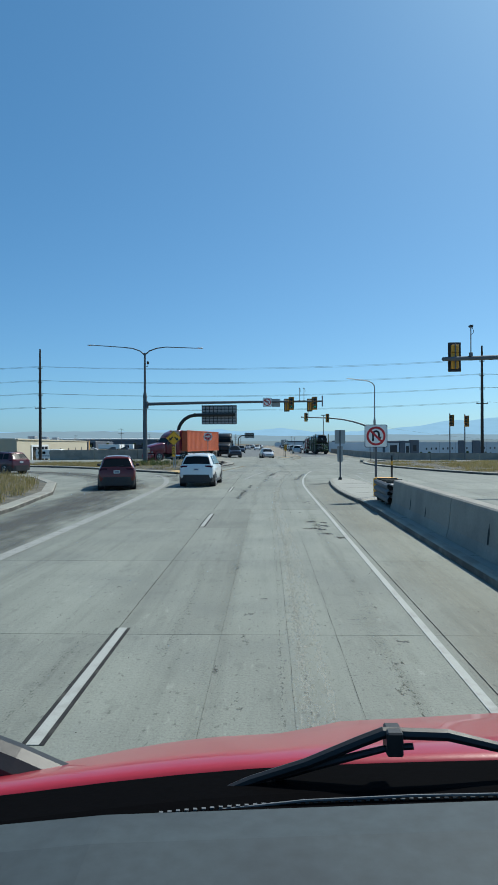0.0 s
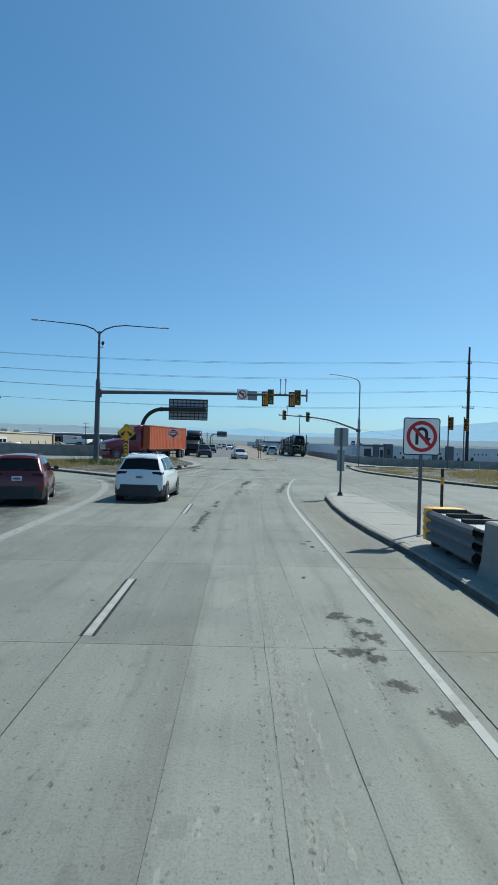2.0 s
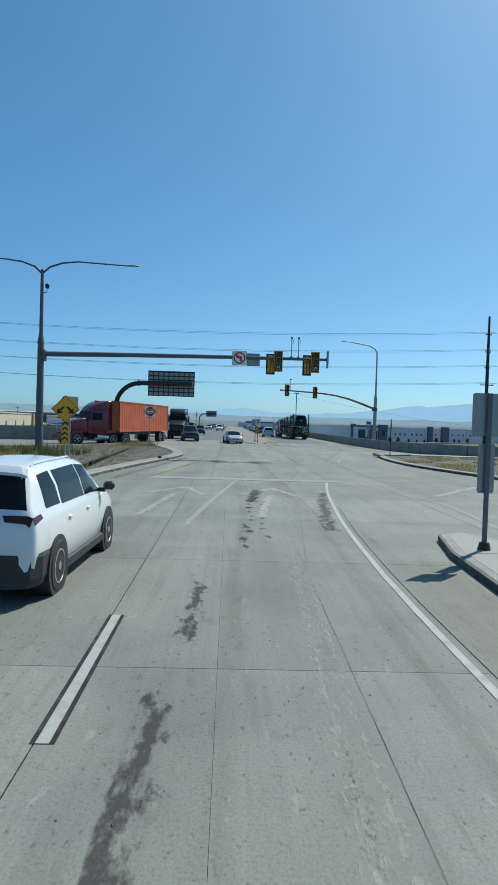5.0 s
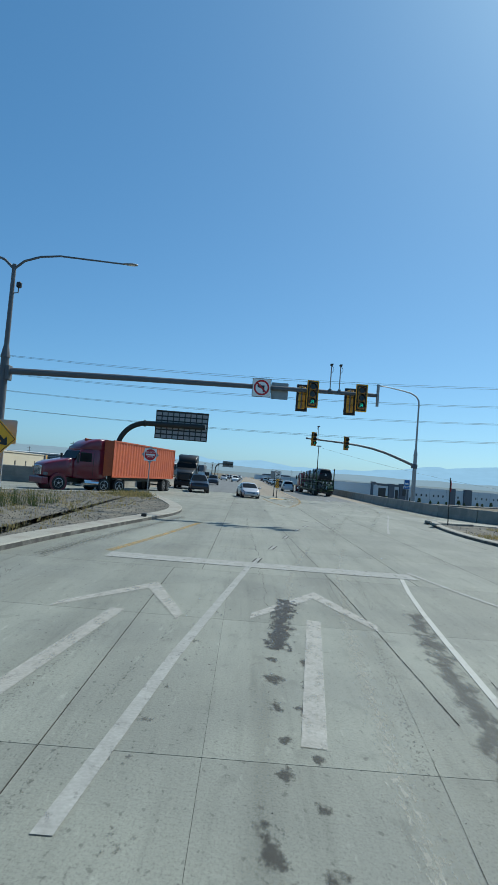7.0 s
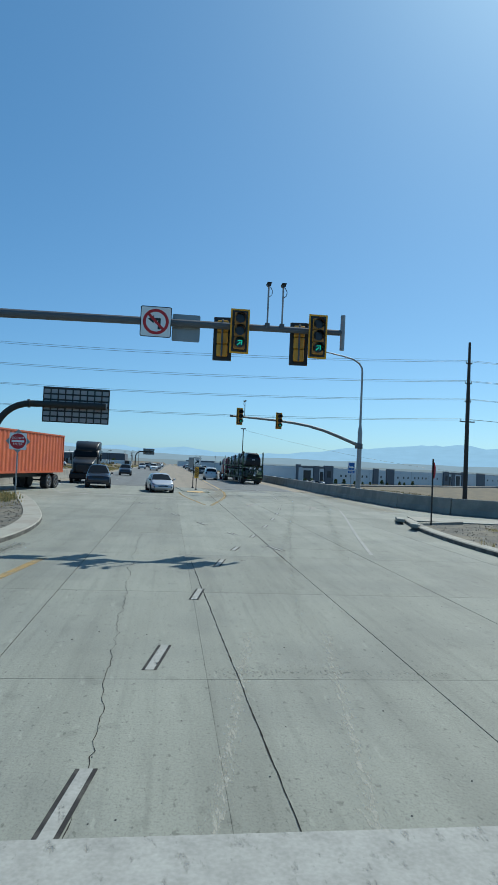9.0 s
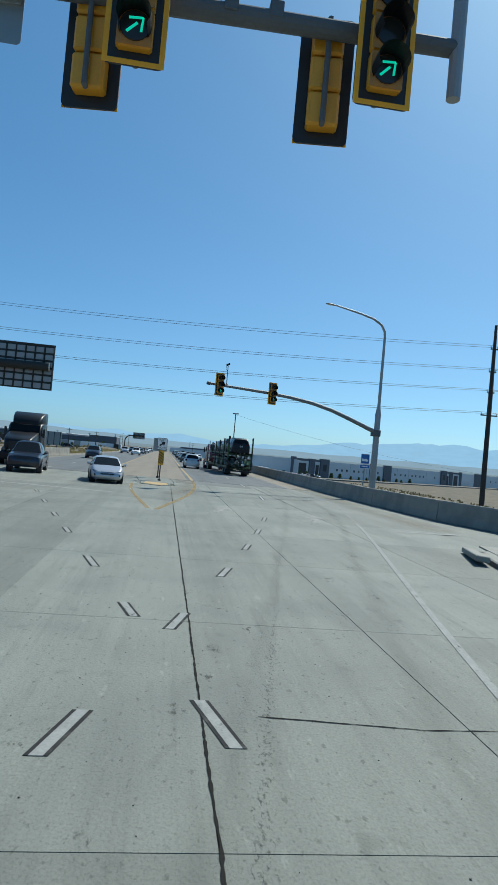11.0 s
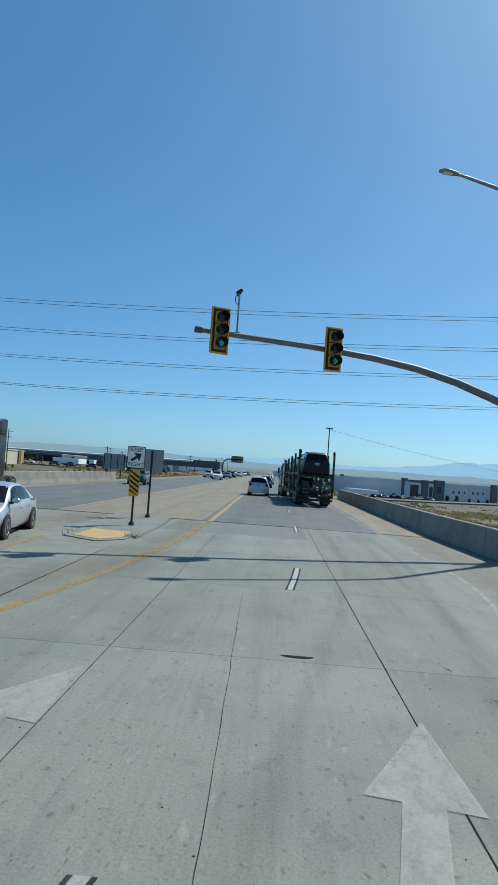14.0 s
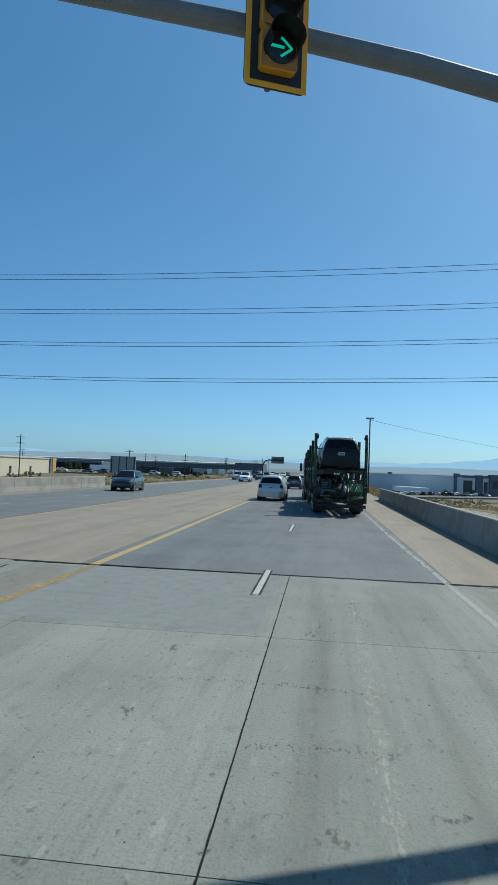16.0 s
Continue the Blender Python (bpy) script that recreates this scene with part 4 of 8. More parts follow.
# crash cushion at the barrier's end
cushion = thing("crash_cushion", "crash cushion of ribbed steel panels with yellow nose", "crash cushion", pose(4.55, 21.3, 0.15))
for k in range(3):
    for s in (-1, 1):
        bm = bmesh.new()
        prof = [(0.0, 0.16), (0.06, 0.22), (0.06, 0.3), (0.0, 0.36), (0.0, 0.38), (0.06, 0.44), (0.06, 0.52), (0.0, 0.58), (0.0, 0.6), (0.06, 0.66), (0.06, 0.74), (0.0, 0.8)]
        w = 0.43 - 0.02 * k
        ring = prof + [(px - 0.012, pz) for px, pz in prof[::-1]]
        loft(bm, [[(s * (w + px), yy, pz) for px, pz in ring] for yy in (k * 0.88 - 0.05, k * 0.88 + 0.95)])
        part("side_panel", bm, STEEL, cushion, "ribbed galvanised panel")
    for z in (0.3, 0.48, 0.7):
        part("top_rail" if z > 0.6 else "inner_rail", new_box((-0.3, k * 0.88, z), (0.3, k * 0.88 + 0.84, z + 0.05), 0.01), GALV, cushion)
    part("diaphragm", new_box((-0.36, k * 0.88 + 0.78, 0.05), (0.36, k * 0.88 + 0.86, 0.84), 0.01), DARK_STEEL, cushion)
    part("skid", new_box((-0.1, k * 0.88, 0.0), (0.1, k * 0.88 + 0.8, 0.07)), DARK_STEEL, cushion)
bm = bmesh.new()
loft(bm, [[(0.43 * math.cos(a), 2.95 + 0.35 * max(0, math.sin(a)) + (0 if math.sin(a) >= 0 else -0.4), z) for a in (math.tau * k / 16 for k in range(16))] for z in (0.16, 0.2, 0.78, 0.82)])
part("nose", bm, TAPE, cushion, "yellow plastic nose", smooth=True)
for z in (0.36, 0.52, 0.68):
    bm = bmesh.new()
    loft(bm, [[(0.445 * math.cos(a), 2.95 + 0.365 * max(0, math.sin(a)) + (0 if math.sin(a) >= 0 else -0.39), zz) for a in (math.tau * k / 16 for k in range(16))] for zz in (z, z + 0.035)])
    part("nose_rib", bm, SIG_YELLOW, cushion)

# near mast arm on the right with a back-facing signal
m3 = thing("signal_mast_near", "dark steel mast arm reaching over the side lanes", "signal mast", pose(20.5, 30.4, -0.03))
part("pole", new_tube([(0, 0, 0), (0, 0, 7.0)], [0.24, 0.19], 14), STEEL, m3)
part("arm", new_tube([(-0.1, 0, 6.2), (-6, -0.1, 6.3), (-12.2, -0.3, 6.12)], [0.15, 0.13, 0.09], 12), STEEL, m3)
part("end_cap", new_tube([(-12.2, -0.3, 6.12), (-12.28, -0.3, 6.12)], [0.11, 0.02], 10), STEEL, m3)
signal(pose(8.9, 30.45, 6.22, 0, 0, 176), "back-facing yellow traffic signal on the near mast arm")
detector(pose(9.55, 30.1, 6.3))

# far mast with curved arm and street lamp
m2 = thing("signal_mast_far", "steel pole with street lamp and curved mast arm", "signal mast", pose(17.45, 103.4, -0.6))
part("pole", new_tube([(0, 0, 0), (0, 0, 6.3)], [0.24, 0.19], 16), GALV, m2)
part("collar", new_tube([(0, 0, 6.2), (0, 0, 7.0)], [0.22, 0.1], 14), GALV, m2)
part("upper_pole", new_tube([(0, 0, 6.6), (0, 0, 11.6), (-0.05, -0.02, 12.0), (-0.35, -0.14, 12.4), (-1.0, -0.4, 12.68), (-2.0, -0.8, 12.82), (-4.0, -1.62, 12.98)], [0.11, 0.085, 0.083, 0.08, 0.075, 0.065, 0.05], 12), GALV, m2)
luminaire(m2, pose(-4.3, -1.75, 12.95, 0, 0, -68))
arm_pts = []
for x, z in ((-0.1, 5.15), (-1.2, 5.52), (-2.4, 5.9), (-3.6, 6.25), (-5.0, 6.53), (-6.5, 6.7), (-8.2, 6.8), (-11.8, 6.88)):
    arm_pts.append((x, x * 0.325, z - 0.02))
part("arm", new_tube(arm_pts, [0.15, 0.145, 0.14, 0.13, 0.12, 0.11, 0.1, 0.075], 12), MID_STEEL, m2)
part("arm_clamp", new_box((-0.36, -0.25, 4.85), (0.22, 0.22, 5.3), 0.04), STEEL, m2)
part("end_cap", new_tube([(-11.75, -11.75 * 0.325, 6.86), (-11.95, -11.95 * 0.325, 6.87)], 0.1, 10), STEEL, m2)
signal(pose(6.25, 99.4, 6.24, 0, 0, 27), "yellow traffic signal with a lit green arrow on the curved arm", GREEN_DIM, 0)
signal(pose(9.65, 100.58, 6.13, 0, 0, 23), "yellow traffic signal with a lit green arrow on the curved arm", GREEN_DIM, 0)
detector(pose(6.7, 99.95, 6.27, 0, 0, -160))

# pair of signals for the side road
for px, py in ((21.9, 77.0), (24.4, 79.4)):
    ps = thing("signal_post", "short dark post carrying a side-facing signal", "signal post", pose(px, py, 0.1), "side road signal posts")
    part("post", new_tube([(0, 0, 0), (0, 0, 5.6)], 0.07, 10), STEEL, ps)
    signal(pose(px + 0.16, py - 0.23, 4.85, 0, 0, -35), "yellow traffic signal turned to the side road", None)


# ---- overhead sign frame and small signs ----
gantry = thing("overhead_sign", "dark curved tube holding the ribbed back of a large road sign", "road sign", pose(-14.7, 107.4, -0.5))
arc = [(0, 0, 0), (0, 0, 4.4)] + [(3.1 - 3.1 * math.cos(a), 0, 4.4 + 3.1 * math.sin(a)) for a in (radians(k * 11.25) for k in range(1, 9))] + [(9.6, 0, 7.55)]
part("tube", new_tube(arc, 0.29, 16), DARK_STEEL, gantry, "dark brown steel tube")
part("end_cap", new_tube([(9.6, 0, 7.55), (9.63, 0, 7.55)], 0.26, 16), ALU, gantry)
part("joint_ring", new_tube([(2.75, 0, 7.48), (2.95, 0, 7.5)], 0.37, 16), DARK_STEEL, gantry)
panel = part("panel", new_box((3.95, 0.42, 5.95), (9.85, 0.46, 9.15)), DARK_STEEL, gantry, "large sign panel seen from behind")
for i in range(9):
    for j in range(6):
        x0, z0 = 4.05 + i * 0.645, 6.05 + j * 0.505
        part("infill", new_box((x0, 0.395, z0), (x0 + 0.53, 0.418, z0 + 0.36)), ALU, panel)
for i in range(10):
    part("rib", new_box((3.98 + i * 0.643, 0.3, 5.97), (4.03 + i * 0.643, 0.415, 9.12)), DARK_STEEL, panel)

warn = thing("double_arrow_sign", "yellow diamond warning sign with two arrows above a chevron panel", "road sign", pose(-7.88, 55.75, 0.1))
part("post", new_box((-0.04, 0.01, 0), (0.04, 0.07, 3.1), 0.008), GALV, warn)
bm = bmesh.new()
d = 0.66
plate(bm, [(0, 2.62 + d), (-d, 2.62), (0, 2.62 - d), (d, 2.62)], 0.0, 0.006)
face = part("panel", bm, SIGN_YELLOW, warn)
bm = bmesh.new()
for k in range(4):
    a, b = [(0, d - 0.04), (-d + 0.04, 0), (0, -d + 0.04), (d - 0.04, 0)][k], [(-d + 0.04, 0), (0, -d + 0.04), (d - 0.04, 0), (0, d - 0.04)][k]
    plate(bm, [(a[0], 2.62 + a[1]), (b[0], 2.62 + b[1]), (b[0] * 0.95, 2.62 + b[1] * 0.95), (a[0] * 0.95, 2.62 + a[1] * 0.95)], -0.004, -0.001)
part("border", bm, SIGN_BLACK, face)
for s in (-1, 1):
    bm = bmesh.new()
    plate(bm, arrow_shape(s * 0.22, 2.58, 0.42, -45 if s > 0 else -135), -0.005, -0.001)
    part("arrow", bm, SIGN_BLACK, face, "black slanted arrow")
p = sign_panel(warn, 0.32, 0.92, 1.48, SIGN_YELLOW, name="chevron_panel", label="yellow panel with black chevrons")
for k in range(4):
    bm = bmesh.new()
    z = 1.14 + k * 0.23
    plate(bm, [(-0.15, z), (0, z + 0.13), (0.15, z), (0.15, z + 0.09), (0, z + 0.22), (-0.15, z + 0.09)], -0.005, -0.001)
    part("chevron", bm, SIGN_BLACK, p)
wb = thing("grey_road_sign", "grey back of a sign behind the double arrow sign", "road sign", pose(-7.8, 56.2, 0.1))
part("post", new_box((-0.04, 0, 0), (0.04, 0.06, 2.9), 0.008), GALV, wb)
sign_panel(wb, 0.75, 0.75, 2.85, ALU, y=0.065)

dne = thing("do_not_enter_sign", "square do not enter sign with a red disc on a post", "road sign", pose(-7.7, 85.95, 0.1))
part("post", new_box((-0.04, 0.012, 0), (0.04, 0.07, 3.2), 0.008), GALV, dne)
bm = bmesh.new()
plate(bm, rounded(0.95, 0.95, 0.06, 0, 3.04), 0, 0.006)
face = part("panel", bm, SIGN_WHITE, dne)
bm = bmesh.new()
plate(bm, [(0.44 * math.cos(math.tau * k / 32), 3.04 + 0.44 * math.sin(math.tau * k / 32)) for k in range(32)], -0.004, -0.001)
part("disc", bm, SIGN_RED, face, "red disc")
part("bar", new_box((-0.34, -0.008, 2.98), (0.34, -0.005, 3.1)), SIGN_WHITE, face)
letters("DO NOT", 0.17, SIGN_WHITE, face, pose(0, -0.008, 3.22, 90, 0, 0))
letters("ENTER", 0.17, SIGN_WHITE, face, pose(0, -0.008, 2.87, 90, 0, 0))
bm = bmesh.new()
plate(bm, [(0, 3.04 + 0.68), (-0.68, 3.04), (0, 3.04 - 0.68), (0.68, 3.04)], 0.02, 0.028)
part("diamond_back", bm, ALU, dne, "grey diamond sign mounted behind")
ww = thing("wrong_way_sign", "red wrong way sign on a post by the ramp wall", "road sign", pose(-13.4, 95.2, 0))
part("post", new_box((-0.04, 0.01, -0.3), (0.04, 0.07, 2.8), 0.008), GALV, ww)
p = sign_panel(ww, 0.95, 0.65, 2.46, SIGN_RED, SIGN_WHITE)
letters("WRONG", 0.22, SIGN_WHITE, p, pose(0, -0.006, 2.58, 90, 0, 0))
letters("WAY", 0.22, SIGN_WHITE, p, pose(0, -0.006, 2.33, 90, 0, 0))

keep = thing("keep_side_sign", "white lettered traffic sign above a yellow striped panel", "road sign", pose(3.2, 103.5, 0.03))
part("post", new_box((-0.035, 0.01, 0), (0.035, 0.065, 2.75), 0.008), DARK_STEEL, keep)
part("foot", new_tube([(0, 0.04, 0.02), (0, 0.04, 0.12)], [0.12, 0.08], 10), DARK_STEEL, keep)
p = sign_panel(keep, 0.64, 0.78, 2.4, SIGN_WHITE, SIGN_BLACK)
letters("KEEP", 0.2, SIGN_BLACK, p, pose(0, -0.006, 2.66, 90, 0, 0))
letters("RIGHT", 0.2, SIGN_BLACK, p, pose(0, -0.006, 2.14, 90, 0, 0))
bm = bmesh.new()
plate(bm, arrow_shape(0, 2.4, 0.42, 35), -0.006, -0.004)
part("arrow", bm, SIGN_BLACK, p)
p = sign_panel(keep, 0.36, 0.95, 1.5, SIGN_YELLOW, name="striped_panel", label="yellow panel with black slanted stripes")
for k in range(6):
    z = 1.0 + k * 0.17
    lo = [(-0.17, z + 0.2), (-0.17, z + 0.29), (0.17, z + 0.05), (0.17, z - 0.04)]
    if k < 5:
        bm = bmesh.new()
        plate(bm, [(a, max(1.04, min(1.96, b))) for a, b in lo], -0.005, -0.001)
        part("stripe", bm, SIGN_BLACK, p)
kb = thing("square_road_sign", "square grey sign back on a thin dark post", "road sign", pose(3.05, 107.2, 0.03))
part("post", new_box((-0.04, -0.06, 0), (0.04, 0.0, 2.75), 0.008), DARK_STEEL, kb)
part("foot", new_tube([(0, -0.03, 0.02), (0, -0.03, 0.13)], [0.12, 0.08], 10), DARK_STEEL, kb)
sign_panel(kb, 0.95, 0.9, 2.35, ALU, y=0.005)
part("brace", new_box((-0.42, -0.03, 2.52), (0.42, 0.0, 2.57)), GALV, kb)
part("brace", new_box((-0.42, -0.03, 2.1), (0.42, 0.0, 2.15)), GALV, kb)

bus = thing("blue_sign", "blue information sign with a smaller plate behind the parapet", "road sign", pose(16.5, 102.4, -0.8))
part("post", new_box((-0.035, 0.01, 0), (0.035, 0.065, 3.7), 0.008), GALV, bus)
p = sign_panel(bus, 0.58, 0.66, 3.46, SIGN_BLUE, SIGN_WHITE)
bm = bmesh.new()
plate(bm, [(-0.2, 3.3), (0.2, 3.3), (0.2, 3.4), (0.05, 3.48), (-0.08, 3.42), (-0.2, 3.5)], -0.006, -0.004)
part("pictogram", bm, SIGN_WHITE, p, "white pictogram")
p = sign_panel(bus, 0.66, 0.27, 2.96, SIGN_BLUE, SIGN_WHITE, name="plate")
part("bar", new_box((-0.2, -0.006, 2.94), (0.2, -0.004, 2.99)), SIGN_WHITE, p)
sp = thing("side_sign", "thin post with an edge-on stop sign on the broken island", "road sign", pose(12.3, 75.2, 0.1, 0, 0, 80))
part("post", new_box((-0.035, 0, 0), (0.035, 0.06, 2.9), 0.008), DARK_STEEL, sp)
bm = bmesh.new()
plate(bm, [(0.38 * math.cos(radians(22.5 + 45 * k)), 2.4 + 0.38 * math.sin(radians(22.5 + 45 * k))) for k in range(8)], -0.008, 0)
part("panel", bm, SIGN_RED, sp)


# ---- power lines ----
def power_pole(x, y, zb, top, arms, label, main):
    root = thing("power_pole", label, "utility pole", pose(x, y, zb), "power poles")
    part("pole", new_tube([(0, 0, 0), (0, 0, main - zb), (0, 0, top - zb)], [0.42, 0.32, 0.2], 10), WOOD, root)
    for k, z in enumerate(arms):
        w = 2.6 if k == len(arms) - 1 else 1.1
        arm = part("crossarm", new_box((-w / 2, -0.08, z - zb - 0.09), (w / 2, 0.08, z - zb + 0.09)), WOOD, root)
        for s in (-1, 1):
            part("insulator", new_tube([(s * w * 0.46, 0, z - zb + 0.08), (s * w * 0.46, 0, z - zb + 0.42)], [0.07, 0.05], 8), GALV, arm)
    return root


power_pole(50.4, 151, -8.2, 24.8, (21.2, 17.8, 14.7, 11.3), "tall dark wooden power pole with several crossarms", 15)
power_pole(-55.4, 155.9, -8.2, 25.5, (20.8, 17.4, 14.2, 10.9), "tall dark wooden power pole beside the ramp", 15)


def wire(a, b, sag, label="black overhead power line", r=0.024):
    a, b = Vector(a), Vector(b)
    bm = bmesh.new()
    pts = []
    for k in range(21):
        t = k / 20
        p = a.lerp(b, t)
        p.z -= sag * 4 * t * (1 - t)
        pts.append(p)
    tube(bm, pts, r, 5)
    tagged(part("power_line", bm, WIRE), label, "power line", group="power lines")


for k, (zl, zr) in enumerate(((20.8, 21.2), (17.4, 17.8), (14.2, 14.7), (10.9, 11.3))):
    for s in (-1, 1):
        o = 1.2 if k == 3 else 0.52
        wire((-55.4 + s * o, 155.9 + s * 0.6, zl + 0.42), (50.4 + s * o, 151 + s * 0.6, zr + 0.42), 1.3 + 0.05 * s)
        wire((50.4 + s * o, 151 + s * 0.6, zr + 0.42), (165, 146, zr + 0.5), 1.3)
        wire((-55.4 + s * o, 155.9 + s * 0.6, zl + 0.42), (-170, 161, zl), 1.3)


def small_pole(x, y, zb, top, lamp=False):
    root = thing("utility_pole", "slim dark utility pole standing far off", "utility pole", pose(x, y, zb), "far utility poles")
    part("pole", new_tube([(0, 0, 0), (0, 0, top - zb)], [0.14, 0.09], 8), WOOD, root)
    if lamp:
        part("lamp_bar", new_box((-0.6, -0.15, top - zb - 0.1), (0.6, 0.15, top - zb + 0.15)), LAMP_GREY, root, "floodlight bar")
    else:
        for dz in (0.5, 1.7):
            part("crossarm", new_box((-0.9, -0.05, top - zb - dz - 0.05), (0.9, 0.05, top - zb - dz + 0.05)), WOOD, root)
    return root


small_pole(17.3, 194.4, -8, 10.6, True)
for x, y, top in ((-49, 215, 7.4), (-26, 262, 5.6), (-25, 330, 6.4), (-52, 330, 6), (-17, 420, 8), (-21, 430, 8.4), (-70, 380, 8), (-32, 232, 5.6), (34, 520, 8),
                  (-90, 300, 6.5), (-44, 520, 7.5), (-17.5, 360, 6.0), (-29, 480, 8), (-36, 400, 6.5), (24, 620, 9), (21, 480, 7), (-62, 460, 7)):
    small_pole(x, y, -8, top)
wire((17.3, 194.4, 10.4), (120, 205, 3.0), 3.5, "thin far overhead line", 0.02)


# ---- vehicles ----
def wheel(root, x, y, r, w=0.22, rim=RIM, name="wheel", dish=0.0):
    bm = bmesh.new()
    rings = []
    for xx, rr in ((-w / 2, r * 0.66), (-w / 2, r * 0.94), (-w * 0.36, r), (w * 0.36, r), (w / 2, r * 0.94), (w / 2, r * 0.66)):
        rings.append([(xx, rr * math.cos(a), rr * math.sin(a)) for a in (math.tau * k / 22 for k in range(22))])
    loft(bm, rings)
    ob = part(name, bm, RUBBER, root, smooth=False)
    ob.location = (x, y, r)
    s = 1 if x > 0 else -1
    bm = bmesh.new()
    ring = []
    for xx, rr in ((s * w * 0.51, r * 0.66), (s * (w * 0.51 + 0.004), r * 0.6), (s * w * 0.4, r * 0.56)):
        ring.append([(xx, rr * math.cos(a), rr * math.sin(a)) for a in (math.tau * k / 22 for k in range(22))])
    loft(bm, ring, False)
    for k in range(5):
        a = math.tau * k / 5
        m = Matrix.Rotation(a, 4, "X")
        box(bm, (min(s * w * 0.42, s * w * 0.5), -r * 0.07, r * 0.1), (max(s * w * 0.42, s * w * 0.5), r * 0.07, r * 0.6), 0, m)
    tube(bm, [(s * w * 0.38, 0, 0), (s * w * 0.52, 0, 0)], r * 0.17, 10)
    part("rim", bm, rim, ob, "alloy rim")
    bm = bmesh.new()
    tube(bm, [(s * w * 0.1, 0, 0), (s * w * 0.3, 0, 0)], r * 0.62, 18)
    part("brake_disc", bm, DARK_STEEL, ob)
    return ob


# rows of a car's shell from tail to nose: (y, top, belt, half width, underside)
def car_rows(style, L, w, h):
    b = h * (0.635 if style != "pickup" else 0.6)
    if style == "sedan":
        b = h * 0.645
        return [(-L, 0.62, 0.60, w * 0.74, 0.44), (-L + 0.03, 0.78, 0.76, w * 0.84, 0.34), (-L + 0.08, b - 0.02, b - 0.05, w * 0.90, 0.28), (-L + 0.5, b + 0.07, b - 0.01, w * 0.96, 0.22), (-L + 1.35, h - 0.09, b, w * 0.985, 0.18),
                (-L + 1.75, h - 0.02, b, w, 0.18), (-0.1, h, b - 0.01, w, 0.18), (0.2, h - 0.015, b - 0.02, w, 0.18), (0.5, h - 0.07, b - 0.03, w, 0.18), (L - 0.92, b + 0.0, b - 0.07, w * 0.99, 0.18),
                (L - 0.6, b - 0.1, b - 0.16, w * 0.965, 0.19), (L - 0.3, b - 0.2, b - 0.25, w * 0.91, 0.2), (L - 0.08, b - 0.33, b - 0.37, w * 0.8, 0.22), (L, 0.46, 0.44, w * 0.66, 0.26)]
    if style == "pickup":
        return [(-L, 0.75, 0.73, w * 0.88, 0.5), (-L + 0.02, 0.9, 0.88, w * 0.93, 0.45), (-L + 0.04, b - 0.03, b - 0.05, w * 0.95, 0.42), (-L + 0.1, b + 0.01, b - 0.01, w * 0.98, 0.38), (-0.62, b + 0.02, b - 0.01, w, 0.34),
                (-0.48, h - 0.08, b - 0.01, w, 0.34), (0.1, h, b - 0.01, w, 0.34), (0.4, h - 0.01, b - 0.02, w, 0.34), (0.62, h - 0.06, b - 0.02, w, 0.34), (L - 1.25, b + 0.05, b - 0.03, w * 0.99, 0.34),
                (L - 0.7, b + 0.0, b - 0.05, w * 0.98, 0.34), (L - 0.25, b - 0.05, b - 0.1, w * 0.95, 0.34), (L - 0.06, b - 0.16, b - 0.2, w * 0.9, 0.34), (L, 0.72, 0.7, w * 0.84, 0.36)]
    rake, slope, nose = {"suv": (0.4, 0.36, 0.0), "jeep": (0.2, 0.14, 0.1), "van": (0.3, 0.22, -0.06)}[style]
    return [(-L, 0.66, 0.64, w * 0.80, 0.46), (-L + 0.015, 0.82, 0.80, w * 0.87, 0.36), (-L + 0.04, b - 0.1, b - 0.12, w * 0.915, 0.32), (-L + 0.09, b + 0.03, b - 0.01, w * 0.94, 0.28), (-L + 0.09 + slope, h - 0.12, b, w * 0.965, 0.25),
            (-L + 0.14 + rake, h - 0.045, b, w * 0.98, 0.24), (-L + 1.25, h - 0.01, b, w, 0.24), (0.0, h, b - 0.01, w, 0.24), (0.5, h - 0.05, b - 0.02, w, 0.24), (L - 1.02, b + 0.03, b - 0.04, w * 0.99, 0.24),
            (L - 0.65, b - 0.05 + nose * 0.4, b - 0.1 + nose * 0.4, w * 0.97, 0.24), (L - 0.28, b - 0.13 + nose, b - 0.18 + nose, w * 0.92, 0.25), (L - 0.07, b - 0.28 + nose, b - 0.33 + nose, w * 0.83, 0.27), (L, 0.62, 0.6, w * 0.72, 0.32)]


def shell_point(rows, u, k):
    """A place on a car's shell; u runs from tail to nose along the rows, k from one sill (0) over the roof (9) to the other (18)."""
    i = min(int(u), len(rows) - 2)
    t = u - i
    y, top, belt, hw, bot = (a + (b - a) * t for a, b in zip(rows[i], rows[i + 1]))
    g = top - belt
    x6 = hw - 0.1 - 0.3 * g
    half = ((hw - 0.13, bot), (hw - 0.035, bot + 0.1), (hw, bot + 0.5 * (belt - bot)), (hw - 0.012, belt - 0.16 * (belt - bot)), (hw - 0.055, belt), (hw - 0.075 - 0.13 * g, belt + 0.5 * g), (x6, belt + 0.88 * g),
            (x6 - 0.1, belt + 0.965 * g), (x6 * 0.5, top), (0.0, top + 0.012))
    side = 1 if k <= 9 else -1
    kk = k if k <= 9 else 18 - k
    j = min(int(kk), 8)
    s = kk - j
    return Vector((side * (half[j][0] * (1 - s) + half[j + 1][0] * s), y, half[j][1] * (1 - s) + half[j + 1][1] * s))


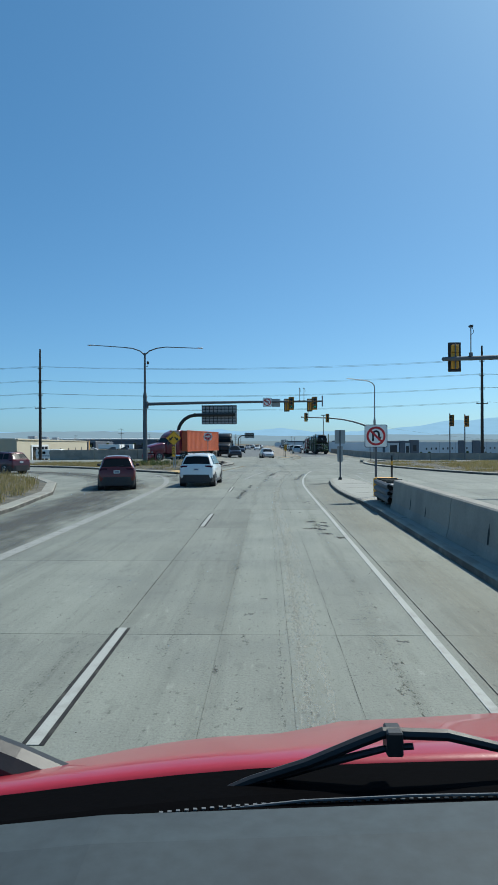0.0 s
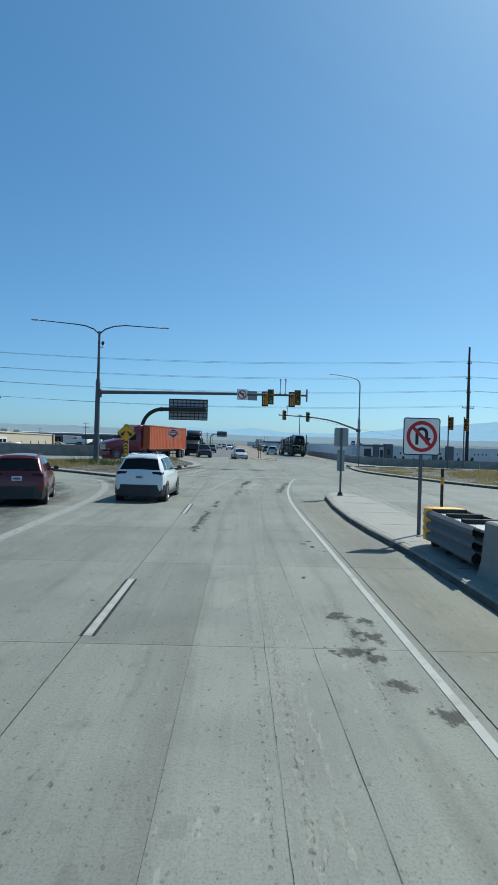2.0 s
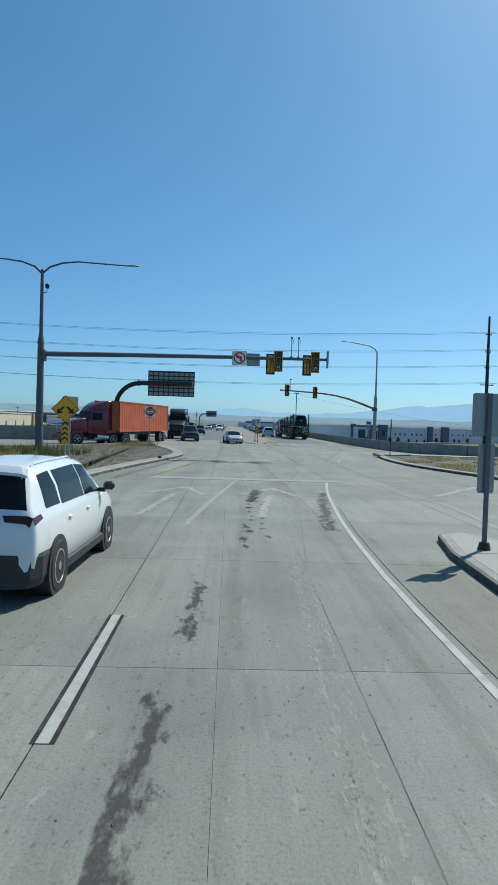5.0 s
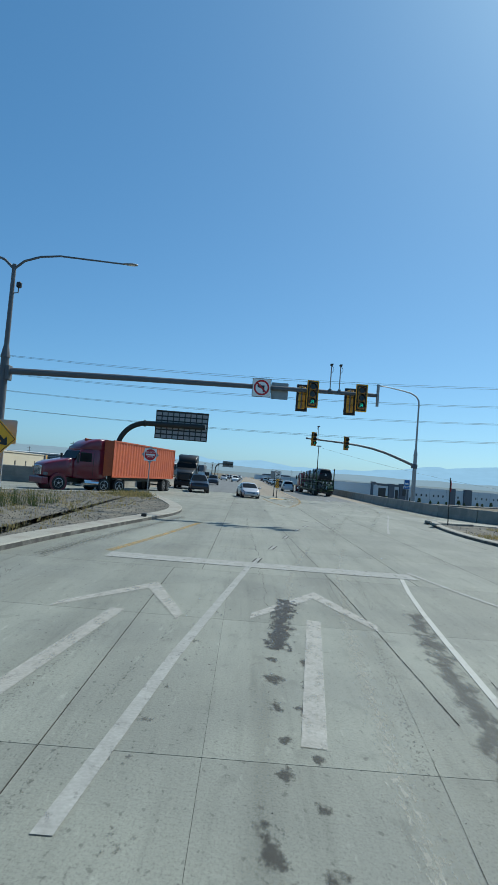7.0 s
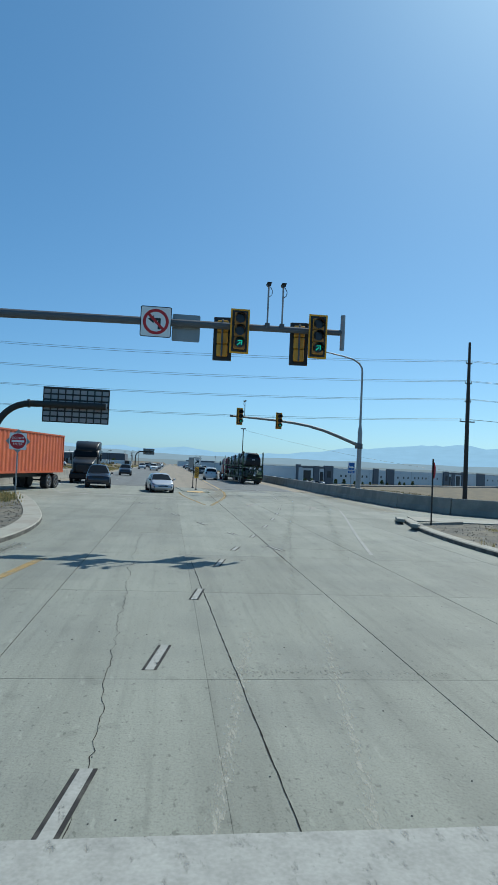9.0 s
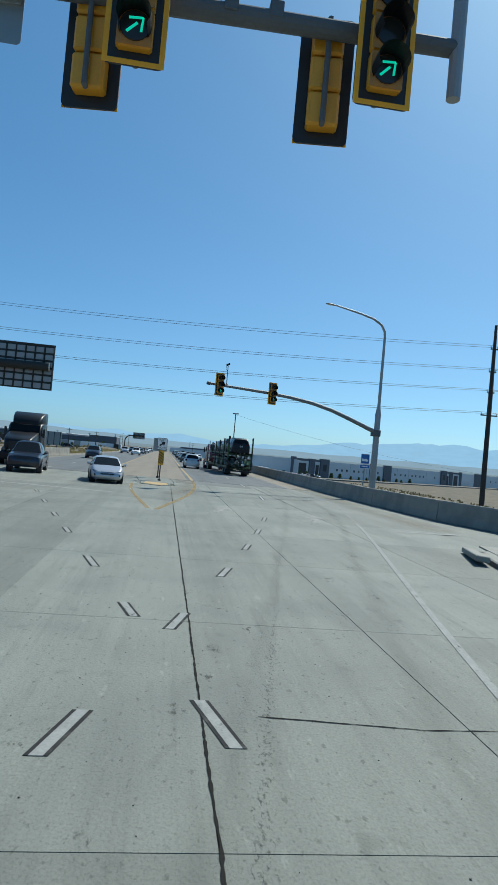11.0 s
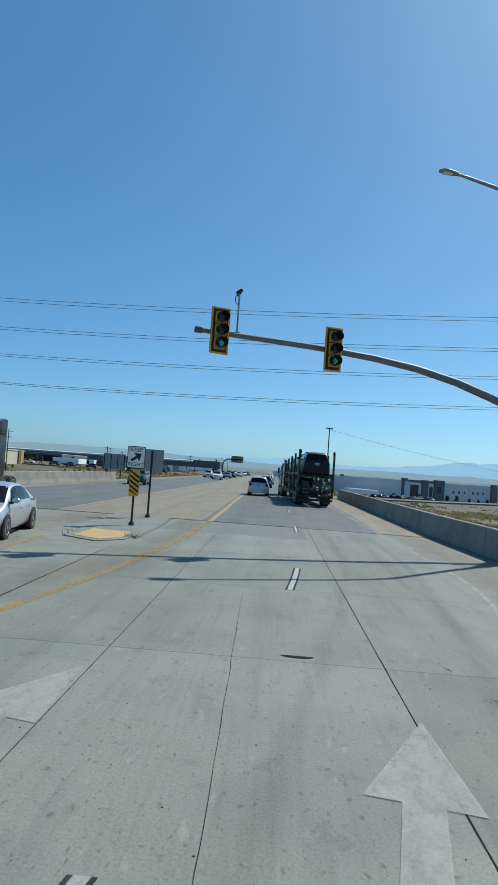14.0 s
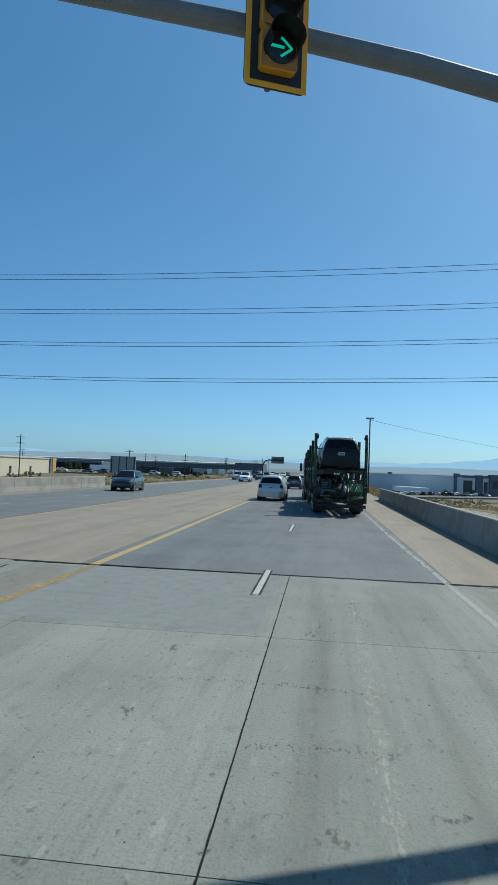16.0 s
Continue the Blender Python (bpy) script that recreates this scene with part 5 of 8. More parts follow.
def shell_patch(rows, quad, off, nu=5, nk=4):
    """A thin panel that follows the shell inside four (u, k) corners, a little proud of it."""
    bm = bmesh.new()
    grid = []
    last = len(rows) - 1
    for a in range(nu + 1):
        line = []
        for c in range(nk + 1):
            s, t = a / nu, c / nk
            u = (quad[0][0] * (1 - s) + quad[1][0] * s) * (1 - t) + (quad[3][0] * (1 - s) + quad[2][0] * s) * t
            k = (quad[0][1] * (1 - s) + quad[1][1] * s) * (1 - t) + (quad[3][1] * (1 - s) + quad[2][1] * s) * t
            p = shell_point(rows, u, k)
            du = shell_point(rows, min(last, u + 0.04), k) - shell_point(rows, max(0, u - 0.04), k)
            dk = shell_point(rows, u, min(18, k + 0.06)) - shell_point(rows, u, max(0, k - 0.06))
            n = dk.cross(du)
            n.normalize()
            if n.dot(p - Vector((0, p.y * 0.8, 0.8))) < 0:
                n.negate()
            line.append((bm.verts.new(p + n * off), bm.verts.new(p - n * 0.01)))
        grid.append(line)
    for a in range(nu):
        for c in range(nk):
            q = [grid[a][c], grid[a + 1][c], grid[a + 1][c + 1], grid[a][c + 1]]
            bm.faces.new([v[0] for v in q])
    rim = [grid[a][0] for a in range(nu + 1)] + [grid[nu][c] for c in range(1, nk + 1)] + [grid[a][nk] for a in range(nu - 1, -1, -1)] + [grid[0][c] for c in range(nk - 1, 0, -1)]
    for p, q in zip(rim, rim[1:] + rim[:1]):
        bm.faces.new((p[0], q[0], q[1], p[1]))
    return bm


def car(m, paint, label, length=4.6, width=1.84, height=1.68, style="suv", group="", category="car", name="car", cladding=True, rims=RIM, wheel_r=0.35):
    """A passenger car that faces +y; its place is the middle of its footprint on the road."""
    root = thing(name, label, category, m, group)
    P = PAINT[paint]
    h, w, L = height, width / 2, length / 2
    rows = car_rows(style, L, w, h)
    belt = rows[6][2]
    bot = rows[6][4]
    boxy = style in ("suv", "jeep", "van")
    bm = bmesh.new()
    steps = [i + s / 3 for i in range(len(rows) - 1) for s in range(3)] + [len(rows) - 1]
    loft(bm, [[tuple(shell_point(rows, u, k)) for k in range(19)] for u in steps])
    part("body", bm, P, root, smooth=True)

    def both(nm, quad, off, mat, lab="", nu=5, nk=4):
        part(nm, shell_patch(rows, quad, off, nu, nk), mat, root, lab)
        part(nm, shell_patch(rows, [(u, 18 - k) for u, k in quad], off, nu, nk), mat, root, lab)

    def u_at(y):
        for i in range(len(rows) - 1):
            if rows[i][0] <= y <= rows[i + 1][0]:
                return i + (y - rows[i][0]) / (rows[i + 1][0] - rows[i][0])
        return 0.0

    part("windscreen", shell_patch(rows, [(8.04, 6.5), (8.95, 6.15), (8.95, 11.85), (8.04, 11.5)], 0.004, 4, 8), GLASS, root, "dark windscreen")
    if boxy:
        part("rear_window", shell_patch(rows, [(3.12, 6.2), (3.94, 6.6), (3.94, 11.4), (3.12, 11.8)], 0.004, 4, 8), GLASS, root, "dark tinted rear window")
        part("spoiler", shell_patch(rows, [(4.0, 6.3), (5.0, 6.5), (5.0, 11.5), (4.0, 11.7)], 0.018, 3, 8), P, root)
        ub, uq = u_at(-L + 1.12), u_at(-L + (0.52 if style == "suv" else 0.36))
        both("quarter_window", [(uq + 0.1, 4.2), (ub - 0.06, 4.2), (ub - 0.06, 5.85), (uq + 0.35, 5.8)], 0.004, GLASS)
    elif style == "sedan":
        part("rear_window", shell_patch(rows, [(3.1, 6.4), (3.95, 6.5), (3.95, 11.5), (3.1, 11.6)], 0.004, 4, 8), GLASS, root, "dark tinted rear window")
        ub = u_at(-L + 1.0)
    else:
        part("rear_window", shell_patch(rows, [(4.3, 6.6), (4.9, 6.7), (4.9, 11.3), (4.3, 11.4)], 0.004, 2, 8), GLASS, root, "dark rear window")
        part("bed", shell_patch(rows, [(3.25, 6.6), (3.96, 6.6), (3.96, 11.4), (3.25, 11.4)], 0.006, 4, 8), TRIM, root, "dark truck bed")
        ub = u_at(-0.4)
    um = u_at(0.02 if style != "pickup" else 0.35)
    if style == "pickup":
        both("side_window", [(ub + 0.05, 4.2), (um - 0.03, 4.2), (um - 0.03, 5.85), (ub + 0.2, 5.85)], 0.004, GLASS)
    else:
        both("side_window", [(ub + 0.04, 4.15), (um - 0.05, 4.15), (um - 0.05, 5.85), (ub + (0.1 if boxy else 0.45), 5.8)], 0.004, GLASS, nu=8)
    both("side_window", [(um + 0.04, 4.15), (8.72, 4.2), (8.1, 5.85), (um + 0.04, 5.85)], 0.004, GLASS, nu=8)
    if boxy:
        for s in (-1, 1):
            x = s * (w - 0.38)
            part("roof_rail", new_tube([(x, -L + 0.75, h - 0.06), (x, -L + 0.85, h - 0.005), (x, 0.1, h + 0.0), (x, 0.25, h - 0.06)], 0.014, 6), P if paint == "white" else TRIM, root)
    # cladding, bumpers, lamps, plate
    if cladding:
        for s in (-1, 1):
            part("sill", new_box((min(s * (w - 0.06), s * (w + 0.004)), -L + 1.15, bot - 0.02), (max(s * (w - 0.06), s * (w + 0.004)), L - 1.25, bot + 0.13), 0.02), TRIM, root)
        bm = bmesh.new()
        loft(bm, [[(x, y, z) for x, y in ((-ww, -L + 0.62), (-ww, -L + 0.22), (-ww * 0.9, -L + 0.03), (-ww * 0.6, -L - 0.03), (ww * 0.6, -L - 0.03), (ww * 0.9, -L + 0.03), (ww, -L + 0.22), (ww, -L + 0.62))] for z, ww in ((bot - 0.01, w * 0.93), (bot + 0.1, w * 0.975), (bot + 0.36, w * 0.985), (bot + 0.4, w * 0.965))])
        part("rear_bumper", bm, TRIM, root, "black lower bumper")
        both("front_bumper", [(11.4, 0.3), (12.97, 0.3), (12.97, 2.2), (11.4, 1.9)], 0.008, TRIM)
    else:
        bm = bmesh.new()
        loft(bm, [[(x, y, z) for x, y in ((-ww, -L + 0.5), (-ww, -L + 0.2), (-ww * 0.88, -L + 0.0), (-ww * 0.6, -L - 0.05), (ww * 0.6, -L - 0.05), (ww * 0.88, -L + 0.0), (ww, -L + 0.2), (ww, -L + 0.5))] for z, ww in ((bot + 0.05, w * 0.9), (bot + 0.12, w * 0.96), (bot + 0.34, w * 0.97), (bot + 0.38, w * 0.94))])
        part("rear_bumper", bm, P, root, smooth=False)
    if style == "jeep":
        both("tail_lamp", [(1.4, 3.5), (2.95, 3.5), (2.95, 7.15), (1.4, 7.1)], 0.008, TAIL, "red tail lamp")
    elif style == "pickup":
        both("tail_lamp", [(1.2, 3.2), (2.9, 3.2), (2.9, 7.1), (1.2, 7.1)], 0.008, TAIL, "red tail lamp")
    else:
        both("tail_lamp", [(2.0, 4.0), (2.98, 4.0), (2.9, 7.75), (2.3, 7.6)], 0.008, TAIL, "red tail lamp")
        both("lamp_wing", [(3.0, 3.35), (3.75, 3.7), (3.65, 4.1), (3.0, 4.1)], 0.008, TAIL, "red tail lamp wrapping the corner")
    if style == "sedan":
        both("headlamp", [(10.75, 3.6), (11.95, 4.0), (11.85, 7.5), (11.0, 5.0)], 0.006, HEAD, "clear headlamp")
        part("grille", shell_patch(rows, [(11.93, 7.8), (12.1, 7.6), (12.1, 10.4), (11.93, 10.2)], 0.006, 2, 6), BLACK, root, "black slim grille")
        part("lower_intake", shell_patch(rows, [(12.5, 7.3), (12.96, 7.5), (12.96, 10.5), (12.5, 10.7)], 0.008, 2, 6), BLACK, root, "black lower intake")
        both("fog_lamp", [(12.1, 2.2), (12.7, 2.2), (12.7, 3.4), (12.1, 3.4)], 0.006, TRIM)
    else:
        both("headlamp", [(11.0, 3.3), (12.1, 3.9), (11.95, 7.4), (11.2, 5.0)], 0.006, HEAD, "clear headlamp")
        part("grille", shell_patch(rows, [(11.9, 7.7), (12.75, 7.7), (12.75, 10.3), (11.9, 10.3)], 0.008, 3, 6), BLACK, root, "black grille")
    for s in (-1, 1):
        cowl = rows[9][0] - 0.18
        mir = part("mirror", new_box((min(s * (w + 0.0), s * (w + 0.19)), cowl - 0.14, belt + 0.02), (max(s * (w + 0.0), s * (w + 0.19)), cowl - 0.02, belt + 0.16), 0.04), TRIM if paint in ("white", "red") else P, root)
        part("arm", new_box((min(s * (w - 0.12), s * (w + 0.03)), cowl - 0.1, belt - 0.02), (max(s * (w - 0.12), s * (w + 0.03)), cowl - 0.05, belt + 0.05)), TRIM, mir)
        for yy in (0.12, -0.85):
            part("handle", new_box((min(s * (w - 0.03), s * (w + 0.016)), yy - 0.17, belt - 0.17), (max(s * (w - 0.03), s * (w + 0.016)), yy, belt - 0.14), 0.008), P, root)
    pt = shell_point(rows, 1.45 if boxy else 1.3, 9)
    pl = part("plate", new_box((-0.155, pt.y - 0.035, pt.z - 0.075), (0.155, pt.y + 0.02, pt.z + 0.075)), PLATE, root, "number plate with a plain bar")
    part("bar", new_box((-0.11, pt.y - 0.039, pt.z - 0.03), (0.11, pt.y - 0.035, pt.z + 0.03)), PLATE_BAR, pl)
    if boxy:
        wp = shell_point(rows, 3.15, 8.8)
        part("wiper", new_tube([(0.02, wp.y - 0.01, wp.z), (0.34, wp.y + 0.03, wp.z + 0.05)], 0.012, 6), BLACK, root)
    for yy in (L - 0.86, -L + 0.82):
        for s in (-1, 1):
            bm = bmesh.new()
            tube(bm, [(s * (w - 0.3), yy, wheel_r), (s * (w + 0.004), yy, wheel_r)], wheel_r * (1.2 if cladding else 1.1), 24)
            # Without cladding, a black disc stands in for the shade in the wheel gap.
            part("arch_and_gap_shade", bm, TRIM if cladding else BLACK, root)
            wheel(root, s * (w - 0.095), yy, wheel_r, 0.22, rims)
    return root


# cars on the road and about it
car(pose(-3.4, 36.0, 0, 0, 0, -2), "white", "white crossover with black lower cladding and tinted rear glass", 4.6, 1.86, 1.72, "suv", name="crossover")
car(pose(-7.55, 33.6, 0, 0, 0, 12), "red", "dark red crossover with tinted glass in the turn lane", 4.5, 1.84, 1.66, "suv", name="crossover")
car(pose(-20.5, 49.8, 0, 0, 0, 62), "darkred", "dark red crossover on the turning road", 4.6, 1.84, 1.66, "suv", name="crossover")
car(pose(6.75, 141, 0, 0, 0, 0), "silver", "silver boxy sport utility car with a roof rack", 4.75, 1.87, 1.74, "jeep", name="sport_utility", cladding=False)
car(pose(0.15, 98.9, 0, 0, 0, 188), "silver", "silver compact sedan facing the crossing", 4.55, 1.78, 1.44, "sedan", name="sedan", cladding=False, wheel_r=0.32)
car(pose(-5.7, 146.5, 0, 0, 0, 183), "navy", "dark navy crossover in the oncoming lane", 4.6, 1.84, 1.68, "suv", name="crossover")
car(pose(-2.9, 205, 0, 0, 0, 180), "white", "white crossover far down the oncoming lane", 4.6, 1.84, 1.68, "suv", name="crossover")
car(pose(-5.0, 103.2, 0, 0, 0, 186), "navy", "dark blue pickup truck turning by the ramp wall", 5.7, 1.98, 1.86, "pickup", name="pickup_truck", wheel_r=0.4)
for x, y, c, st, turn in ((7.0, 172, "grey", "suv", 0), (10.7, 205, "white", "sedan", 0), (7.1, 230, "black", "suv", 0), (-2.8, 246, "black", "suv", 180), (-6.6, 262, "navy", "suv", 180), (-3.0, 285, "silver", "sedan", 180),
                          (10.6, 262, "silver", "suv", 0), (7.2, 196, "white", "suv", 0), (7.0, 212, "silver", "sedan", 0), (10.8, 236, "grey", "van", 0), (-6.4, 222, "silver", "suv", 180), (-2.9, 232, "grey", "sedan", 180), (-6.6, 290, "black", "suv", 180), (7.1, 268, "white", "van", 0), (-2.7, 310, "white", "suv", 180), (-6.7, 318, "white", "van", 180), (7.0, 300, "darkred", "sedan", 0), (-2.9, 345, "grey", "suv", 180), (10.8, 330, "black", "suv", 0)):
    car(pose(x, y, 0, 0, 0, turn), c, "small far car on the straight road", 4.6, 1.83, 1.62 if st != "sedan" else 1.45, st, group="far traffic", name="car")


def tractor(m, paint, label, high_roof=True):
    """A conventional lorry tractor that faces +y; its place is the middle of the rear axles on the road."""
    root = thing("semi_tractor", label, "truck", m)
    P = PAINT[paint]
    bm = bmesh.new()
    loft(bm, [[(x, y, z) for x, z in rounded(wd, hh, 0.12, 0, zc, 2)] for y, wd, hh, zc in ((3.05, 2.2, 1.5, 1.72), (3.9, 2.1, 1.3, 1.62), (4.8, 2.0, 1.15, 1.5), (5.25, 1.85, 0.98, 1.42), (5.45, 1.6, 0.8, 1.38))])
    part("hood", bm, P, root, smooth=True)
    bm = bmesh.new()
    loft(bm, [[(x, y, z) for x, z in rounded(wd, hh, 0.15, 0, zc, 2)] for y, wd, hh, zc in ((0.6, 2.42, 2.3, 2.05), (1.5, 2.44, 2.3, 2.05), (2.72, 2.36, 2.2, 2.0), (3.2, 2.2, 1.3, 1.6))])
    part("cab", bm, P, root, smooth=True)
    if high_roof:
        bm = bmesh.new()
        loft(bm, [[(x, y, z) for x, z in rounded(wd, hh, 0.14, 0, zc, 2)] for y, wd, hh, zc in ((0.58, 2.4, 0.95, 3.55), (1.4, 2.36, 0.92, 3.52), (2.1, 2.2, 0.7, 3.38), (2.75, 1.9, 0.35, 3.1))])
        part("roof_fairing", bm, P, root, smooth=True)
    bm = bmesh.new()
    loft(bm, [[(x, y, z) for x, y, z in ((-a, y0, z0), (a, y0, z0), (a * 0.96, y1, z1), (-a * 0.96, y1, z1))] for a, y0, z0, y1, z1 in ((1.1, 3.22, 2.28, 2.82, 2.98), (1.1, 3.16, 2.27, 2.76, 2.97))])
    part("windscreen", bm, GLASS, root)
    for s in (-1, 1):
        a, b = sorted((s * 1.13, s * 1.222))
        part("side_window", new_box((a, 1.85, 2.2), (b, 2.8, 2.88), 0.03), GLASS, root)
        part("fuel_tank", new_tube([(s * 0.95, 0.75, 0.62), (s * 0.95, 2.3, 0.62)], 0.3, 14), CHROME, root, "polished round fuel tank")
        part("step", new_box((min(s * 0.9, s * 1.2), 2.4, 0.42), (max(s * 0.9, s * 1.2), 3.0, 0.5), 0.01), GALV, root)
        part("door_seam", new_box((min(s * 1.2, s * 1.226), 1.7, 1.1), (max(s * 1.2, s * 1.226), 1.72, 2.9)), BLACK, root)
        mir = part("mirror", new_box((min(s * 1.3, s * 1.48), 3.0, 2.1), (max(s * 1.3, s * 1.48), 3.14, 2.75), 0.03), BLACK, root)
        part("arm", new_box((min(s * 1.1, s * 1.35), 3.02, 2.35), (max(s * 1.1, s * 1.35), 3.08, 2.4)), BLACK, mir)
        part("headlamp", new_box((min(s * 0.62, s * 0.98), 5.12, 1.0), (max(s * 0.62, s * 0.98), 5.42, 1.25), 0.04), HEAD, root)
        part("side_skirt", new_box((min(s * 1.02, s * 1.18), 0.8, 0.95), (max(s * 1.02, s * 1.18), 3.0, 1.15), 0.03), P, root)
        bm = bmesh.new()
        tube(bm, [(s * 0.85, 4.35, 0.55), (s * 1.17, 4.35, 0.55)], 0.68, 20)
        part("fender", bm, P, root, smooth=False)
        wheel(root, s * 1.05, 4.35, 0.52, 0.3, RIM)
        for yy in (-0.65, 0.68):
            wheel(root, s * 1.0, yy - 0.0, 0.52, 0.5, RIM)
        part("exhaust_stack", new_tube([(s * 1.05, 0.45, 0.9), (s * 1.05, 0.45, 3.6)], 0.07, 10), CHROME, root)
    g = part("grille", new_box((-0.55, 5.36, 1.02), (0.55, 5.5, 1.72), 0.04), BLACK if paint == "black" else CHROME, root, "black grille" if paint == "black" else "chrome grille")
    for k in range(7):
        part("slat", new_box((-0.5, 5.495, 1.08 + k * 0.088), (0.5, 5.512, 1.12 + k * 0.088)), BLACK, g)
    part("bumper", new_box((-1.15, 5.1, 0.38), (1.15, 5.6, 0.9), 0.08), P, root)
    part("frame", new_box((-0.45, -1.4, 0.6), (0.45, 5.0, 0.9)), DARK_STEEL, root)
    part("fifth_wheel", new_box((-0.45, -0.55, 0.9), (0.45, 0.45, 1.08), 0.05), DARK_STEEL, root)
    return root


def container_trailer(m, mat, label, length=14.6):
    """A container on a chassis; +y is ahead, its place under the middle of the rear end."""
    root = thing("container_trailer", label, "trailer", m)
    bm = bmesh.new()
    for s in (-1, 1):
        n = int(length / 0.14)
        pts = []
        for k in range(n + 1):
            y = length * k / n
            pts.append((s * (1.2 if k % 4 in (0, 1) else 1.235), y))
        lo = [bm.verts.new((x, y, 1.25)) for x, y in pts]
        hi = [bm.verts.new((x, y, 3.95)) for x, y in pts]
        for k in range(n):
            bm.faces.new((lo[k], lo[k + 1], hi[k + 1], hi[k]))
    part("side_sheet", bm, mat, root, "corrugated steel side")
    part("roof", new_box((-1.2, 0.05, 3.9), (1.2, length - 0.05, 3.97)), mat, root)
    part("front_wall", new_box((-1.2, length - 0.06, 1.25), (1.2, length, 3.95)), mat, root)
    for s in (-1, 1):
        d = part("door", new_box((min(0.01 * s, 1.2 * s), 0.0, 1.28), (max(0.01 * s, 1.2 * s), 0.06, 3.92), 0.01), mat, root)
        for k in (0.35, 0.85):
            part("lock_rod", new_tube([(s * k, -0.03, 1.3), (s * k, -0.03, 3.9)], 0.02, 6), GALV, d)
        for yy in (0.06, length - 0.06):
            part("corner_post", new_box((s * 1.2 - 0.05, yy - 0.06, 1.2), (s * 1.2 + 0.05, yy + 0.06, 4.0)), mat, root)
        part("top_rail", new_box((s * 1.22 - 0.04, 0, 3.9), (s * 1.22 + 0.04, length, 4.0)), mat, root)
        part("bottom_rail", new_box((s * 1.22 - 0.04, 0, 1.17), (s * 1.22 + 0.04, length, 1.3)), mat, root)
        part("frame_rail", new_box((s * 0.45 - 0.08, 0.1, 0.85), (s * 0.45 + 0.08, length - 0.3, 1.17)), DARK_STEEL, root)
        part("landing_leg", new_box((s * 0.75 - 0.07, length - 3.6, 0.25), (s * 0.75 + 0.07, length - 3.45, 1.0)), DARK_STEEL, root)
        for yy in (1.3, 2.6):
            wheel(root, s * 1.0, yy, 0.52, 0.5, RIM)
    part("bumper_bar", new_box((-1.1, -0.03, 0.45), (1.1, 0.07, 0.58)), DARK_STEEL, root)
    return root


# red lorry with an orange container, turning off behind the island
ANG = 168.0
rear = Vector((-8.5, 99.5))
fwd = Vector((math.sin(radians(-ANG)), math.cos(radians(ANG))))
container_trailer(pose(rear.x, rear.y, 0, 0, 0, ANG), ORANGE, "orange corrugated shipping container on a chassis trailer", 14.6)
hitch = rear + fwd * 13.2
tractor(pose(hitch.x, hitch.y, 0, 0, 0, 132), "maroon", "dark red conventional lorry tractor with a tall roof")
# dark lorry in the oncoming lane
tractor(pose(-7.2, 114.5, 0, 0, 0, 181), "black", "black conventional lorry tractor with a tall roof")


